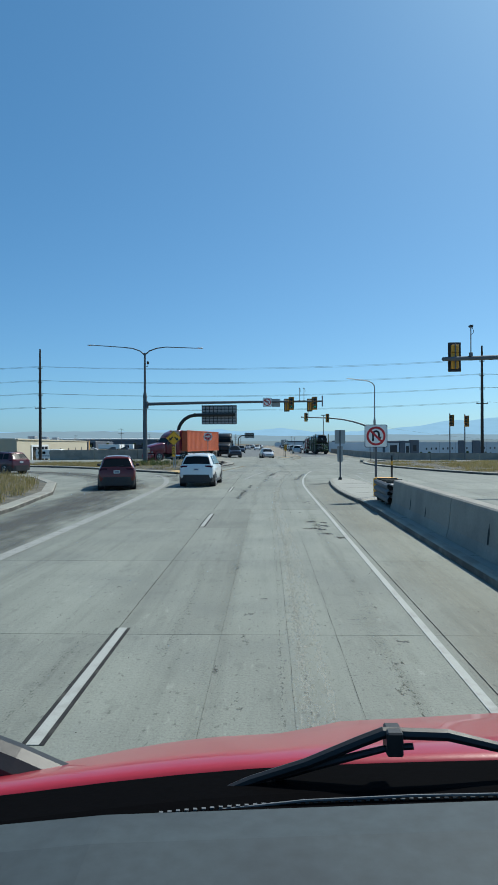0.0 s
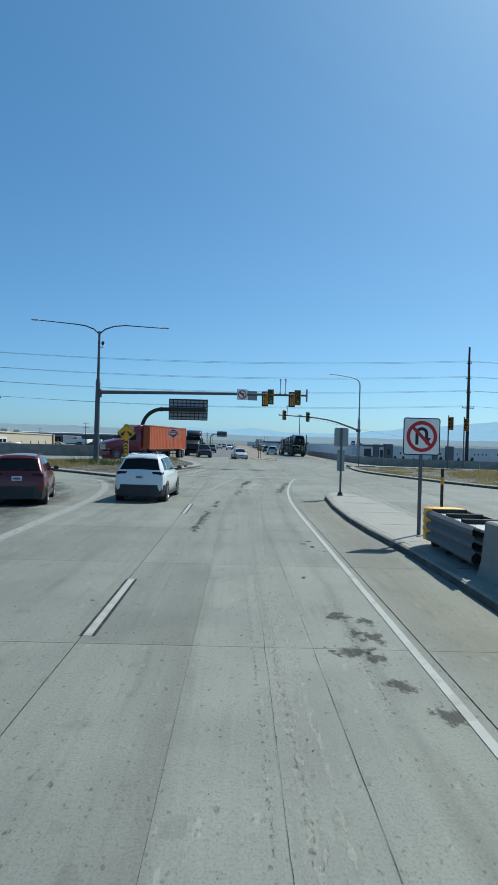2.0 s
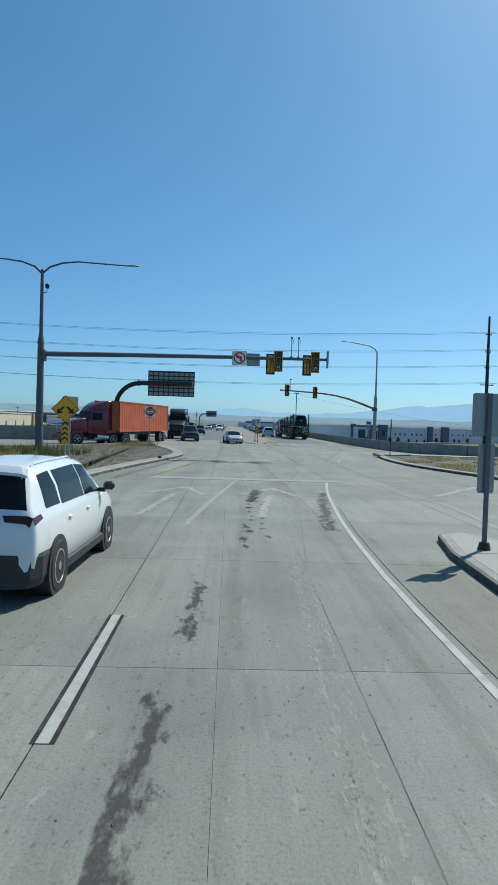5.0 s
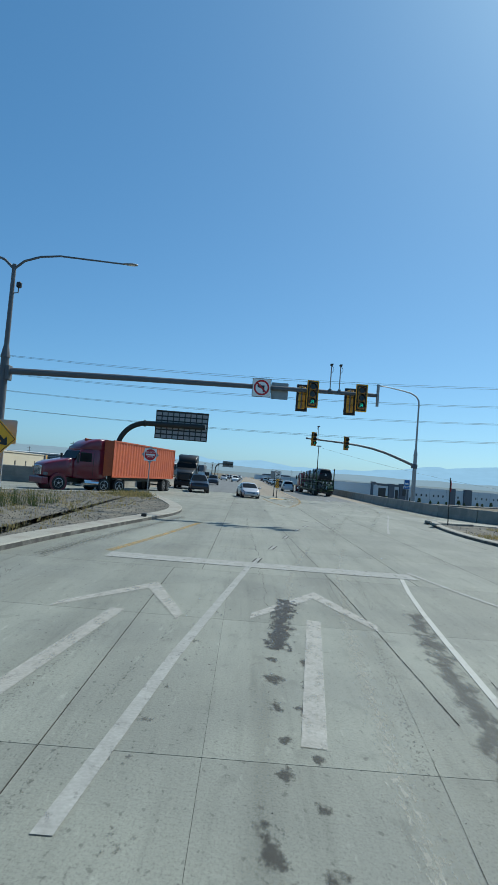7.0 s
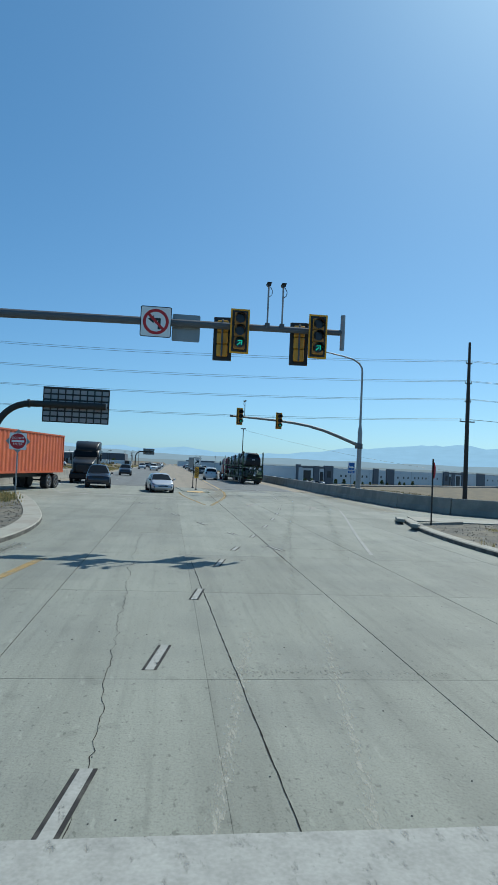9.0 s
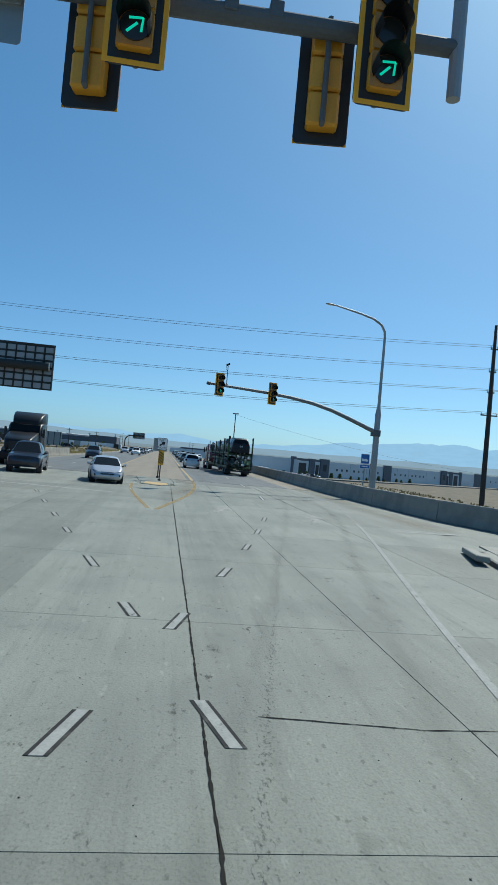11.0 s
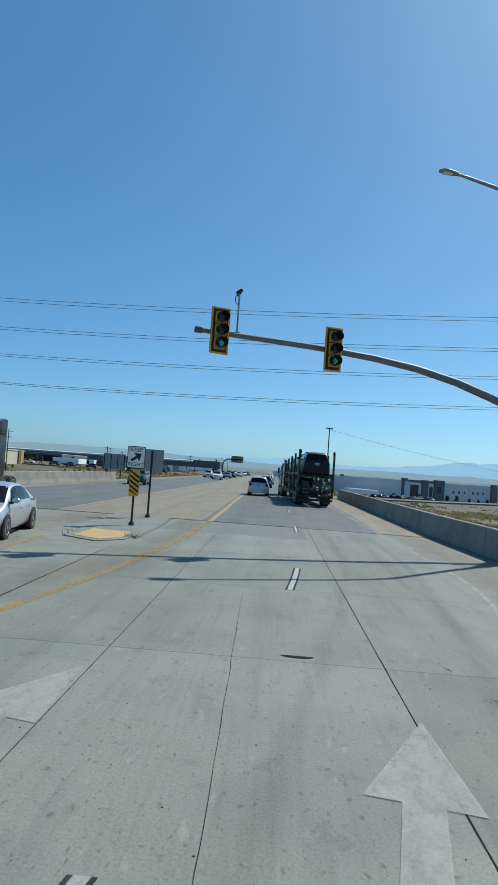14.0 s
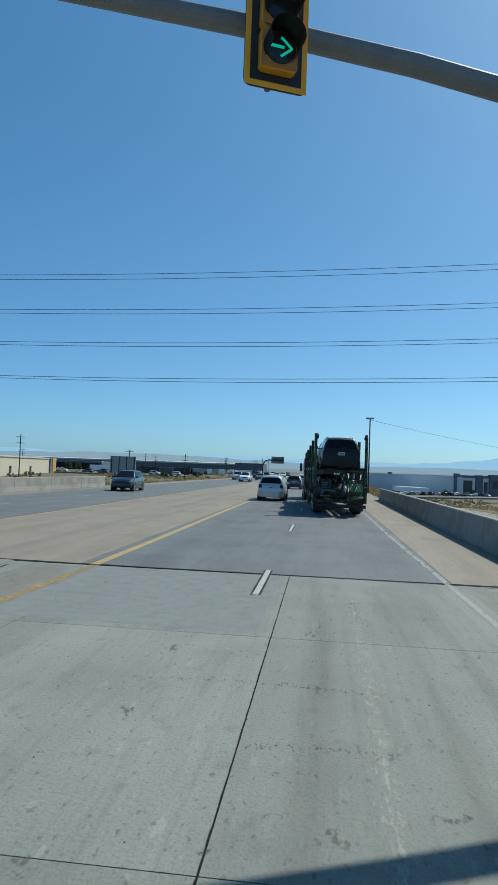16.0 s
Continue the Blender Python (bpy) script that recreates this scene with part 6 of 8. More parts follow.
# ---- car hauler ----
def hauler(m):
    root = thing("car_hauler", "green steel car transporter trailer with open decks and ramps", "trailer", m)
    Lh = 15.0
    for s in (-1, 1):
        part("side_rail", new_box((s * 1.22 - 0.06, 0.3, 0.72), (s * 1.22 + 0.06, Lh, 0.95)), LIME, root)
        part("top_rail", new_box((s * 1.2 - 0.06, 0.6, 2.2), (s * 1.2 + 0.06, Lh + 2.0, 2.36)), LIME, root)
        for k, (yy, top) in enumerate(((0.5, 4.02 if s < 0 else 3.85), (3.6, 3.8), (6.6, 3.65), (9.7, 3.5), (12.8, 3.4))):
            post = part("post", new_box((s * 1.25 - 0.07, yy, 0.6), (s * 1.25 + 0.07, yy + 0.14, top), 0.01), LIME, root)
            part("cylinder", new_tube([(s * 1.17, yy + 0.3, 0.9), (s * 1.17, yy + 0.5, 2.3)], 0.05, 8), DARK_STEEL, post)
        part("brace", new_tube([(s * 1.23, 0.7, 0.95), (s * 1.23, 3.6, 2.35)], 0.045, 8), LIME, root)
        part("brace", new_tube([(s * 1.23, 6.6, 0.95), (s * 1.23, 3.8, 2.35)], 0.045, 8), LIME, root)
        part("brace", new_tube([(s * 1.23, 7.0, 0.95), (s * 1.23, 9.7, 2.35)], 0.045, 8), LIME, root)
        for tr, z, tilt in ((0.62, 2.18, 0), (0.62, 0.54, 0)):
            bm = bmesh.new()
            box(bm, (s * tr - 0.26, 0.2 if z > 1 else 0.4, z - 0.03), (s * tr + 0.26, Lh - 0.5, z + 0.02))
            for k in range(24):
                box(bm, (s * tr - 0.24, 0.4 + k * 0.6, z + 0.02), (s * tr + 0.24, 0.44 + k * 0.6, z + 0.05))
            part("track", bm, DARK_STEEL if z < 1 else LIME, root)
        ramp = part("ramp", new_box((s * 0.62 - 0.26, -1.5, -0.03), (s * 0.62 + 0.26, 0.1, 0.03)), LIME, root, "folded loading ramp")
        ramp.location = (0, 0.35, 0.86)
        ramp.rotation_euler = (radians(-14), 0, 0)
        for k in range(6):
            part("rung", new_box((s * 0.62 - 0.25, -1.4 + k * 0.26, 0.031), (s * 0.62 + 0.25, -1.33 + k * 0.26, 0.07)), GALV, ramp)
        part("tail_lamp", new_box((s * 1.0 - 0.12, -0.02, 0.62), (s * 1.0 + 0.12, 0.05, 0.72)), TAIL, root)
        for yy in (2.2, 3.4):
            wheel(root, s * 1.02, yy, 0.46, 0.42, RIM)
        part("mud_flap", new_box((s * 0.98 - 0.28, 1.35, 0.18), (s * 0.98 + 0.28, 1.38, 0.75)), BLACK, root)
        part("chain_box", new_box((s * 1.3 - 0.08, 5.0, 0.35), (s * 1.3 + 0.08, 6.2, 0.7), 0.02), DARK_STEEL, root)
    for yy, z in ((0.35, 0.62), (4.8, 0.7), (8.0, 0.7), (12, 0.7), (0.55, 2.08), (4.8, 2.08), (9, 2.08), (13.5, 2.08)):
        part("cross_beam", new_box((-1.2, yy, z), (1.2, yy + 0.14, z + 0.16)), LIME, root)
    # folded ramps, struts and hoses about the tail
    rng = random.Random(4)
    for k in range(14):
        x0, y0, z0 = rng.uniform(-1.15, 1.15), rng.uniform(-0.2, 5.0), rng.uniform(0.7, 1.8)
        x1, z1 = max(-1.2, min(1.2, x0 + rng.uniform(-0.6, 0.6))), z0 + rng.uniform(-0.3, 0.5)
        part("strut", new_tube([(x0, y0, z0), (x1, y0 + rng.uniform(-0.1, 1.2), z1)], rng.uniform(0.02, 0.045), 6), LIME if k % 3 else DARK_STEEL, root)
    for k in range(7):
        x = -1.0 + k * 0.33
        part("hose", new_tube([(x, 0.1, 1.85), (x + 0.08, 0.0, 1.5), (x - 0.05, 0.05, 1.2), (x + 0.1, 0.1, 0.9)], 0.022, 6), BLACK, root)
    for s in (-1, 1):
        tilt = part("deck_ramp", new_box((s * 0.7 - 0.24, -0.9, -0.025), (s * 0.7 + 0.24, 0.9, 0.025)), LIME if s < 0 else SUNLIT_GREEN, root, "tilted deck ramp")
        tilt.location, tilt.rotation_euler = (0, 0.3, 1.32), (radians(28), 0, radians(6 * s))
        for k in range(7):
            part("rung", new_box((s * 0.7 - 0.23, -0.82 + k * 0.26, 0.026), (s * 0.7 + 0.23, -0.77 + k * 0.26, 0.06)), GALV, tilt)
        part("winch_box", new_box((s * 1.16 - 0.1, -0.1, 1.05), (s * 1.16 + 0.1, 0.25, 1.45), 0.02), DARK_STEEL, root)
        part("toe_light", new_tube([(s * 1.2, 0.5, 3.8), (s * 1.2, 0.3, 3.95)], [0.09, 0.07], 8), BLACK, root)
    for k in range(7):
        q = part("ramp_strut", new_tube([(0.35 + 0.1 * k, -0.1 - 0.03 * k, 0.75 + 0.02 * k), (0.62 + 0.07 * k, 0.05, 1.55 + 0.05 * (k % 3))], 0.03, 6), SUNLIT_GREEN, root)
    for s in (-1, 1):
        part("deck_side", new_box((s * 1.21 - 0.02, 0.7, 1.55), (s * 1.21 + 0.02, Lh - 1.0, 1.78)), LIME, root, "green side beam of the deck")
        part("hydraulic_hose", new_tube([(s * 1.22, 1.0, 2.3), (s * 1.26, 4.0, 1.9), (s * 1.22, 8.0, 2.2), (s * 1.24, 13.0, 2.0)], 0.03, 6), BLACK, root)
    part("rear_bar", new_box((-1.22, -0.05, 0.4), (1.22, 0.06, 0.56), 0.02), DARK_STEEL, root)
    for k in range(6):
        part("ladder_rung", new_box((-0.25, -0.06, 0.95 + k * 0.18), (0.29, -0.02, 0.98 + k * 0.18)), LIME, root)
    for x in (-0.27, 0.29):
        part("ladder_rail", new_box((x, -0.07, 0.9), (x + 0.04, -0.02, 1.98)), LIME, root)
    return root


HX, HY = 11.12, 126.5
HT = 3.5


def on_hauler(dy, z, rx=0.0, rz=0.0):
    return pose(HX, HY, 0, 0, 0, HT) @ pose(0, dy, z, rx, 0, rz)


hauler(on_hauler(0, 0))
car(on_hauler(2.6, 2.22, 2.5, 0), "black", "dark minivan tied down on the upper deck of the transporter", 4.7, 1.95, 1.72, "van", name="minivan", cladding=False)
car(on_hauler(7.6, 2.22, -3, 0), "grey", "grey crossover tied down on the upper deck", 4.5, 1.84, 1.6, "suv", name="crossover")
car(on_hauler(12.4, 2.22, 2, 0), "darkred", "dark red sedan tied down on the upper deck", 4.5, 1.82, 1.45, "sedan", name="sedan")
car(on_hauler(7.2, 0.56, 0, 180), "grey", "grey sedan parked on the lower deck of the transporter", 4.5, 1.8, 1.42, "sedan", name="sedan", cladding=False)
car(on_hauler(12.2, 0.56, 0, 180), "navy", "dark sedan parked on the lower deck of the transporter", 4.5, 1.8, 1.42, "sedan", name="sedan", cladding=False)
tractor(on_hauler(16.6, 0), "maroon", "dark red tractor pulling the car transporter", False)


# ---- buildings and distance ----
def facade_box(root, a, b, depth, z0, z1, mat, roof=True):
    """A long wall block from plan point a to b, its body behind the line."""
    a, b = Vector(a), Vector(b)
    d = (b - a).normalized()
    nrm = Vector((-d.y, d.x))
    bm = bmesh.new()
    prism(bm, [tuple(a), tuple(b), tuple(b + nrm * depth), tuple(a + nrm * depth)], z0, z1)
    wall = part("wall", bm, mat, root)
    if roof:
        bm = bmesh.new()
        prism(bm, [tuple(a + nrm * 0.6 + d * 0.6), tuple(b + nrm * 0.6 - d * 0.6), tuple(b + nrm * (depth - 0.6) - d * 0.6), tuple(a + nrm * (depth - 0.6) + d * 0.6)], z1, z1 + 0.25)
        part("roof", bm, ROOF, root)
    return wall, d, nrm


def wall_block(root, name, a, d, nrm, s0, s1, out, z0, z1, mat, label="", parent=None):
    """A block proud of a facade from s0 to s1 along it."""
    bm = bmesh.new()
    p, q = a + d * s0, a + d * s1
    prism(bm, [tuple(p - nrm * out), tuple(q - nrm * out), tuple(q + nrm * 0.2), tuple(p + nrm * 0.2)], z0, z1)
    return part(name, bm, mat, parent or root, label)


def warehouse():
    root = thing("warehouse", "long pale grey warehouse with dark slate entrance blocks", "building")
    a = Vector((86, 463))
    d = (Vector((330, 663)) - a).normalized()
    wall, d, nrm = facade_box(root, a - d * 4, a + d * 241, 120, -9, 2.6, TILT_UP)
    # two entrances that mirror each other, with white-framed dark doors between slate blocks
    for base, sgn in ((-4, 1), (241, -1)):
        def span(o0, o1):
            return sorted((base + sgn * o0, base + sgn * o1))
        for o0, o1, zt in ((0, 4, 4.2), (18, 24, 3.7), (30, 40, 4.2)):
            wall_block(root, "entrance_block", a, d, nrm, *span(o0, o1), 1.2, -9, zt, SLATE, "dark slate entrance block")
        for o0, o1, zt in ((4, 18, 2.9), (24, 30, 2.2)):
            frame_ = wall_block(root, "entrance_frame", a, d, nrm, *span(o0 + 0.2, o1 - 0.2), 0.6, -9, zt, TILT_UP, "white entrance frame")
            door = wall_block(root, "entrance_door", a, d, nrm, *span(o0 + 0.25 * (o1 - o0), o1 - 0.2 * (o1 - o0)), 0.75, -9, zt - 2.4, TRIM, "dark entrance glazing", parent=frame_)
        wall_block(root, "entrance_canopy", a, d, nrm, *span(3, 31), 0.9, 2.0, 3.4, SLATE, "dark canopy over the doors")
        wall_block(root, "entrance_window", a, d, nrm, *span(33, 37), 1.3, -4, 0.5, TRIM)
    for s0, s1, zt in ((88, 95, 3.9), (107, 118, 3.9)):
        wall_block(root, "pilaster", a, d, nrm, s0, s1, 0.9, -9, zt, SLATE, "dark slate pilaster")
    for s in (46, 52, 58, 67, 73, 79, 99, 124, 133, 140, 151, 157, 164, 170, 190):
        wall_block(root, "window", a, d, nrm, s, s + 1.7, 0.12, -3.3, -1.7, TRIM)
    for s in (63, 84, 128, 146, 176):
        wall_block(root, "panel_joint", a, d, nrm, s, s + 0.12, 0.06, -9, 2.5, SLATE)
    # side wall towards the road
    c = Vector((66, 640))
    wall, d2, n2 = facade_box(root, c, a - d * 4.2, 5, -9, 2.2, TILT_UP)
    for k in range(26):
        wall_block(root, "window", c, d2, n2, 20 + k * 6, 22 + k * 6, 0.12, -3.2, -1.6, TRIM)
    wall_block(root, "entrance_block", c, d2, n2, 0, 12, 1.0, -9, 4.4, SLATE)


def second_warehouse():
    root = thing("warehouse", "second pale warehouse beyond the first with a slate corner", "building")
    a = Vector((86, 463))
    d = (Vector((330, 663)) - a).normalized()
    wall, d, nrm = facade_box(root, a + d * 270, a + d * 520, 120, -9, 2.8, TILT_UP)
    for s0, s1 in ((270, 288), (330, 340), (400, 410)):
        wall_block(root, "entrance_block", a, d, nrm, s0, s1, 1.0, -9, 4.0, SLATE, "dark slate block")
    for k in range(16):
        wall_block(root, "window", a, d, nrm, 295 + k * 13, 297 + k * 13, 0.12, -3.3, -1.7, TRIM)


second_warehouse()
warehouse()


def far_block(x0, x1, y, depth, z1, mat, label, bands=(), name="far_building"):
    root = thing(name, label, "building")
    facade_box(root, (x0, y), (x1, y), depth, -9, z1, mat)
    a, d, nrm = Vector((x0, y)), Vector((1, 0)), Vector((0, 1))
    for s0, s1, zz0, zz1, m in bands:
        wall_block(root, "band", a, d, nrm, s0, s1, 0.4, zz0, zz1, m)
    return root


def cream_building():
    root = thing("industrial_building", "cream industrial building with an ochre panel and glazed entrance", "building")
    a = Vector((-65, 165.4))
    wall, d, nrm = facade_box(root, a, (-94, 337), 50, -9, 3.5, CREAM)
    wall_block(root, "coping", a, d, nrm, 0, 174, 0.25, 3.3, 3.65, CREAM)
    for s0, s1, z0, z1, mat, lab in ((163.5, 166, -9, 3.6, SLATE, "dark panel"), (167, 171.6, -9, 3.8, OCHRE, "ochre end panel")):
        wall_block(root, "panel", a, d, nrm, s0, s1, 0.5, z0, z1, mat, lab)
    surround = wall_block(root, "entrance_surround", a, d, nrm, 18, 46, 0.3, -9, 2.0, TILT_UP, "white entrance surround")
    for k in range(4):
        wall_block(root, "entrance_glass", a, d, nrm, 20 + k * 6.4, 25 + k * 6.4, 0.4, -3.4, 1.4, GLASS, parent=surround)
    for k in range(5):
        wall_block(root, "window", a, d, nrm, 52 + k * 21.5, 54 + k * 21.5, 0.1, -1.6, 0.6, TRIM)
    for s0 in (60, 84, 110):
        q = a + d * s0 + nrm * 9
        part("roof_unit", new_box((q.x, q.y, 3.6), (q.x + 2.4, q.y + 3, 5.0), 0.1), LAMP_GREY, root)


cream_building()
far_block(-330, -62, 760, 120, 7.6, SLATE, "long grey distribution building with a pale roof edge", [(0, 268, 6.4, 7.4, ROOF)] + [(k * 22 + 3, k * 22 + 16, -5, 1.5, ROOF) for k in range(12)], "distribution_building")
pale_roof = tagged(new("pale_roof_slope"), "long pale sloping roof of the far distribution building", "roof")
bm = bmesh.new()
loft(bm, [[(x, 759.5, 7.7), (x, 820, 8.9), (x, 820, 7.4), (x, 759.5, 7.3)] for x in (-331, -61)])
part("sheet", bm, ROOF, pale_roof)
far_block(-175, -140, 520, 60, 3.8, SLATE, "dark glazed office block", [(2, 33, -3, 2.6, GLASS)], "office_building")
far_block(-136, -84, 560, 60, 0.8, SLATE, "low grey works building", [(k * 6 + 2, k * 6 + 4.5, -4, 0.5, GLASS) for k in range(8)], "works_building")
far_block(-64, -40, 640, 40, 7.5, SLATE, "dark flat-roofed building by the straight road", [], "flat_roofed_building")
far_block(34, 74, 560, 60, 2.6, SLATE, "dark low building with a white roof edge", [(0, 40, 1.6, 2.7, ROOF)], "low_building")
far_block(24, 60, 900, 80, 5.0, SLATE, "dark building standing far off", [], "far_building")


def billboard(x, y, w, h, top):
    root = thing("billboard", "grey back of a roadside hoarding on posts", "billboard", pose(x, y, -8))
    part("panel", new_box((-w / 2, 0, top + 8 - h), (w / 2, 0.15, top + 8)), ALU, root)
    for k in range(4):
        part("rib", new_box((-w / 2 + 0.15 + k * (w - 0.4) / 3, -0.08, top + 8 - h), (-w / 2 + 0.25 + k * (w - 0.4) / 3, 0.0, top + 8)), DARK_STEEL, root)
    for s in (-1, 1):
        part("post", new_tube([(s * w * 0.3, 0.1, 0), (s * w * 0.3, 0.1, top + 8 - h)], 0.12, 8), DARK_STEEL, root)


billboard(-17.2, 181, 3.6, 2.4, 3.3)
copy_thing(gantry, pose(-17.5, 395, -0.5))


def ridge(name, r, base, top, color, strength, rough_scale, seed, label):
    """A far band of hills as a plain backdrop, its haze painted as glowing colour."""
    bm = bmesh.new()
    lo, hi = [], []
    n = 260
    for k in range(n + 1):
        a = radians(-75 + 150 * k / n)
        x, y = r * math.sin(a), r * math.cos(a)
        z = top(math.degrees(a)) * (0.97 + 0.16 * noise.noise((a * rough_scale, seed, 0)) + 0.07 * noise.noise((a * rough_scale * 4, seed, 3)))
        lo.append(bm.verts.new((x, y, base)))
        hi.append(bm.verts.new((x, y, max(base + 1, z))))
    for k in range(n):
        bm.faces.new((lo[k], lo[k + 1], hi[k + 1], hi[k]))
    m = bpy.data.materials.new(name + "_painted_haze")
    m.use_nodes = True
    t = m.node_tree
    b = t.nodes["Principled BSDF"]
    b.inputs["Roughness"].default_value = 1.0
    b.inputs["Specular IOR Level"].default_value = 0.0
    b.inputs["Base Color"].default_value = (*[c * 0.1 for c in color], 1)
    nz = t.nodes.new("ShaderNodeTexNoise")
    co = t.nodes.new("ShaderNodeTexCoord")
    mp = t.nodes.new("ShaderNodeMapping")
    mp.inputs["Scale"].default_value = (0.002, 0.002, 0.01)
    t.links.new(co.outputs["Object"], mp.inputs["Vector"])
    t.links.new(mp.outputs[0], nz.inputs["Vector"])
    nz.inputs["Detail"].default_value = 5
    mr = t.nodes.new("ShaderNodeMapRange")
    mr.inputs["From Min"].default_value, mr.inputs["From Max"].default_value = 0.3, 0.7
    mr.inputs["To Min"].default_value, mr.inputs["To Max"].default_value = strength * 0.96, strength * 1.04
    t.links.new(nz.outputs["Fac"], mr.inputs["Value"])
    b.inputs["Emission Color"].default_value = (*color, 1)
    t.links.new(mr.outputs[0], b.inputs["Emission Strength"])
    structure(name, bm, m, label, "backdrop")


def bump_at(a, c, w):
    return math.exp(-((a - c) / w) ** 2)


CREST = [(-75, 190), (-45, 190), (-34, 140), (-24, 92), (-12, 96), (-4.6, 104), (-2.7, 92), (0.7, 116), (4, 96), (8.5, 92), (12, 112), (15, 160), (18, 165), (20.4, 185), (22.7, 200), (28.4, 205), (40, 190), (75, 150)]
# Distance haze is put into the glowing colour of each band.
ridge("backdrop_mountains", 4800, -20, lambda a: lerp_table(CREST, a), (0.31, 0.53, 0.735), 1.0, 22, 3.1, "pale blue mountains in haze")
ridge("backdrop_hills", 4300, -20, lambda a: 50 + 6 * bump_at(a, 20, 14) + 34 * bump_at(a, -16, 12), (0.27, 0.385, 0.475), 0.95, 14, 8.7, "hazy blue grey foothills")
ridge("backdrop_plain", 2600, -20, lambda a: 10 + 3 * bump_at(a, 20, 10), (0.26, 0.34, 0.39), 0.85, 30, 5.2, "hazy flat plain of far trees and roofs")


# frontage road, parked vehicles and fence below the parapet
bm = bmesh.new()
prism(bm, [(40, 395), (90, 430), (320, 620), (324, 614), (94, 423), (44, 388)], -8.3, -7.55)
structure("frontage_road", bm, ASPHALT, "grey frontage road before the warehouse", "road")
bm = bmesh.new()
prism(bm, [(-160, 330), (-30, 338), (-30, 350), (-160, 342)], -3.0, -1.35)
structure("frontage_road_west", bm, ASPHALT, "grey side road before the cream building", "road")
rng = random.Random(77)
for k in range(16):
    px, py = 44 + k * 3.6 + rng.uniform(-0.5, 0.5), 418 + k * 2.2 + rng.uniform(-2, 2)
    car(pose(px, py, -7.6, 0, 0, rng.choice((35, 125, 215))), rng.choice(("white", "grey", "black", "silver", "white", "navy")), "car parked by the warehouse", 4.6, 1.84, rng.choice((1.5, 1.7, 1.8)), rng.choice(("suv", "sedan", "van")), group="parked cars", name="parked_car")
for k in range(9):
    px, py = -112 + k * 9.2 + rng.uniform(-2, 2), 339.5 + k * 0.6 + rng.uniform(-1, 1)
    car(pose(px, py, -1.35, 0, 0, rng.choice((80, 260))), rng.choice(("white", "grey", "black", "white", "navy")), "car parked beyond the oncoming lanes", 4.6, 1.84, 1.7, "suv", group="parked cars", name="parked_car")


def box_trailer(x, y, turn, z=-8.2, label="pale box trailer parked by the warehouse side", mat=SIGN_WHITE):
    root = thing("box_trailer", label, "trailer", pose(x, y, z, 0, 0, turn), "parked trailers")
    part("box", new_box((-1.3, -7, 1.1), (1.3, 7, 3.9), 0.05), mat, root)
    part("underframe", new_box((-0.5, -6.5, 0.7), (0.5, 6.5, 1.1)), DARK_STEEL, root)
    for s in (-1, 1):
        for yy in (-5.4, -4.2):
            wheel(root, s * 1.05, yy, 0.5, 0.4, RIM)


for k in range(7):
    box_trailer(62 - k * 0.6, 455 + k * 9, 82)
for k in range(12):
    box_trailer(-104 + k * 7.4 + rng.uniform(-2, 2), 425 + rng.uniform(-6, 6), rng.choice((0, 4, 86, 92)), -2.2, "box trailer parked in the far yard", rng.choice((SIGN_WHITE, SLATE, BLACK, ALU, SIGN_WHITE)))
bm = bmesh.new()
prism(bm, [(58, 190), (66, 190), (64, 230), (60, 265), (55, 303), (50, 340), (44, 340), (48, 303), (53, 265), (55, 230)], -8.4, -7.7)
structure("gravel_strip", bm, TAN, "pale gravel track along the foot of the slope", "track")


def fence(a, b, n, z0, z1, label):
    root = thing("wire_fence", label, "fence")
    a, b = Vector(a), Vector(b)
    for k in range(n + 1):
        q = a.lerp(b, k / n)
        z = z0 + (z1 - z0) * k / n
        part("post", new_tube([(q.x, q.y, z), (q.x, q.y, z + 1.9)], 0.06, 6), DARK_STEEL, root)
    for h in (0.3, 0.7, 1.1, 1.5, 1.85):
        part("strand", new_tube([(a.x, a.y, z0 + h), (b.x, b.y, z1 + h)], 0.012, 4), DARK_STEEL, root)


fence((33, 104), (46, 250), 44, -6.6, -7.9, "wire fence along the foot of the slope")

def camper(m):
    root = thing("camper_trailer", "white camper trailer parked behind the ramp wall", "trailer", m)
    bm = bmesh.new()
    loft(bm, [[(x, y, z) for y, z in rounded(7.0, 2.3, 0.35, 0, 1.75, 3)] for x in (-1.2, 1.2)])
    part("body", bm, SIGN_WHITE, root)
    for y in (-2.4, -0.8, 1.2, 2.4):
        part("window", new_box((-1.23, y - 0.45, 1.7), (-1.19, y + 0.45, 2.4), 0.02), GLASS, root)
        part("window", new_box((1.19, y - 0.45, 1.7), (1.23, y + 0.45, 2.4), 0.02), GLASS, root)
    part("stripe", new_box((-1.225, -3.3, 1.15), (-1.2, 3.3, 1.35)), SLATE, root)
    for s in (-1, 1):
        wheel(root, s * 1.05, 0.4, 0.36, 0.24, RIM)


camper(pose(-56, 165, -4.4, 0, 0, 80) @ pose(0, 0, 2.3))
bin_ = thing("steel_cabinet", "dark steel roadside cabinet beside the ramp wall", "cabinet", pose(-11.1, 89.4, 0.0))
part("body", new_box((-0.4, -0.3, 0.05), (0.4, 0.3, 1.25), 0.02), DARK_STEEL, bin_)
part("lid", new_box((-0.43, -0.33, 1.25), (0.43, 0.33, 1.3), 0.01), STEEL, bin_)
part("plinth", new_box((-0.45, -0.35, 0.0), (0.45, 0.35, 0.06)), CURB, bin_)

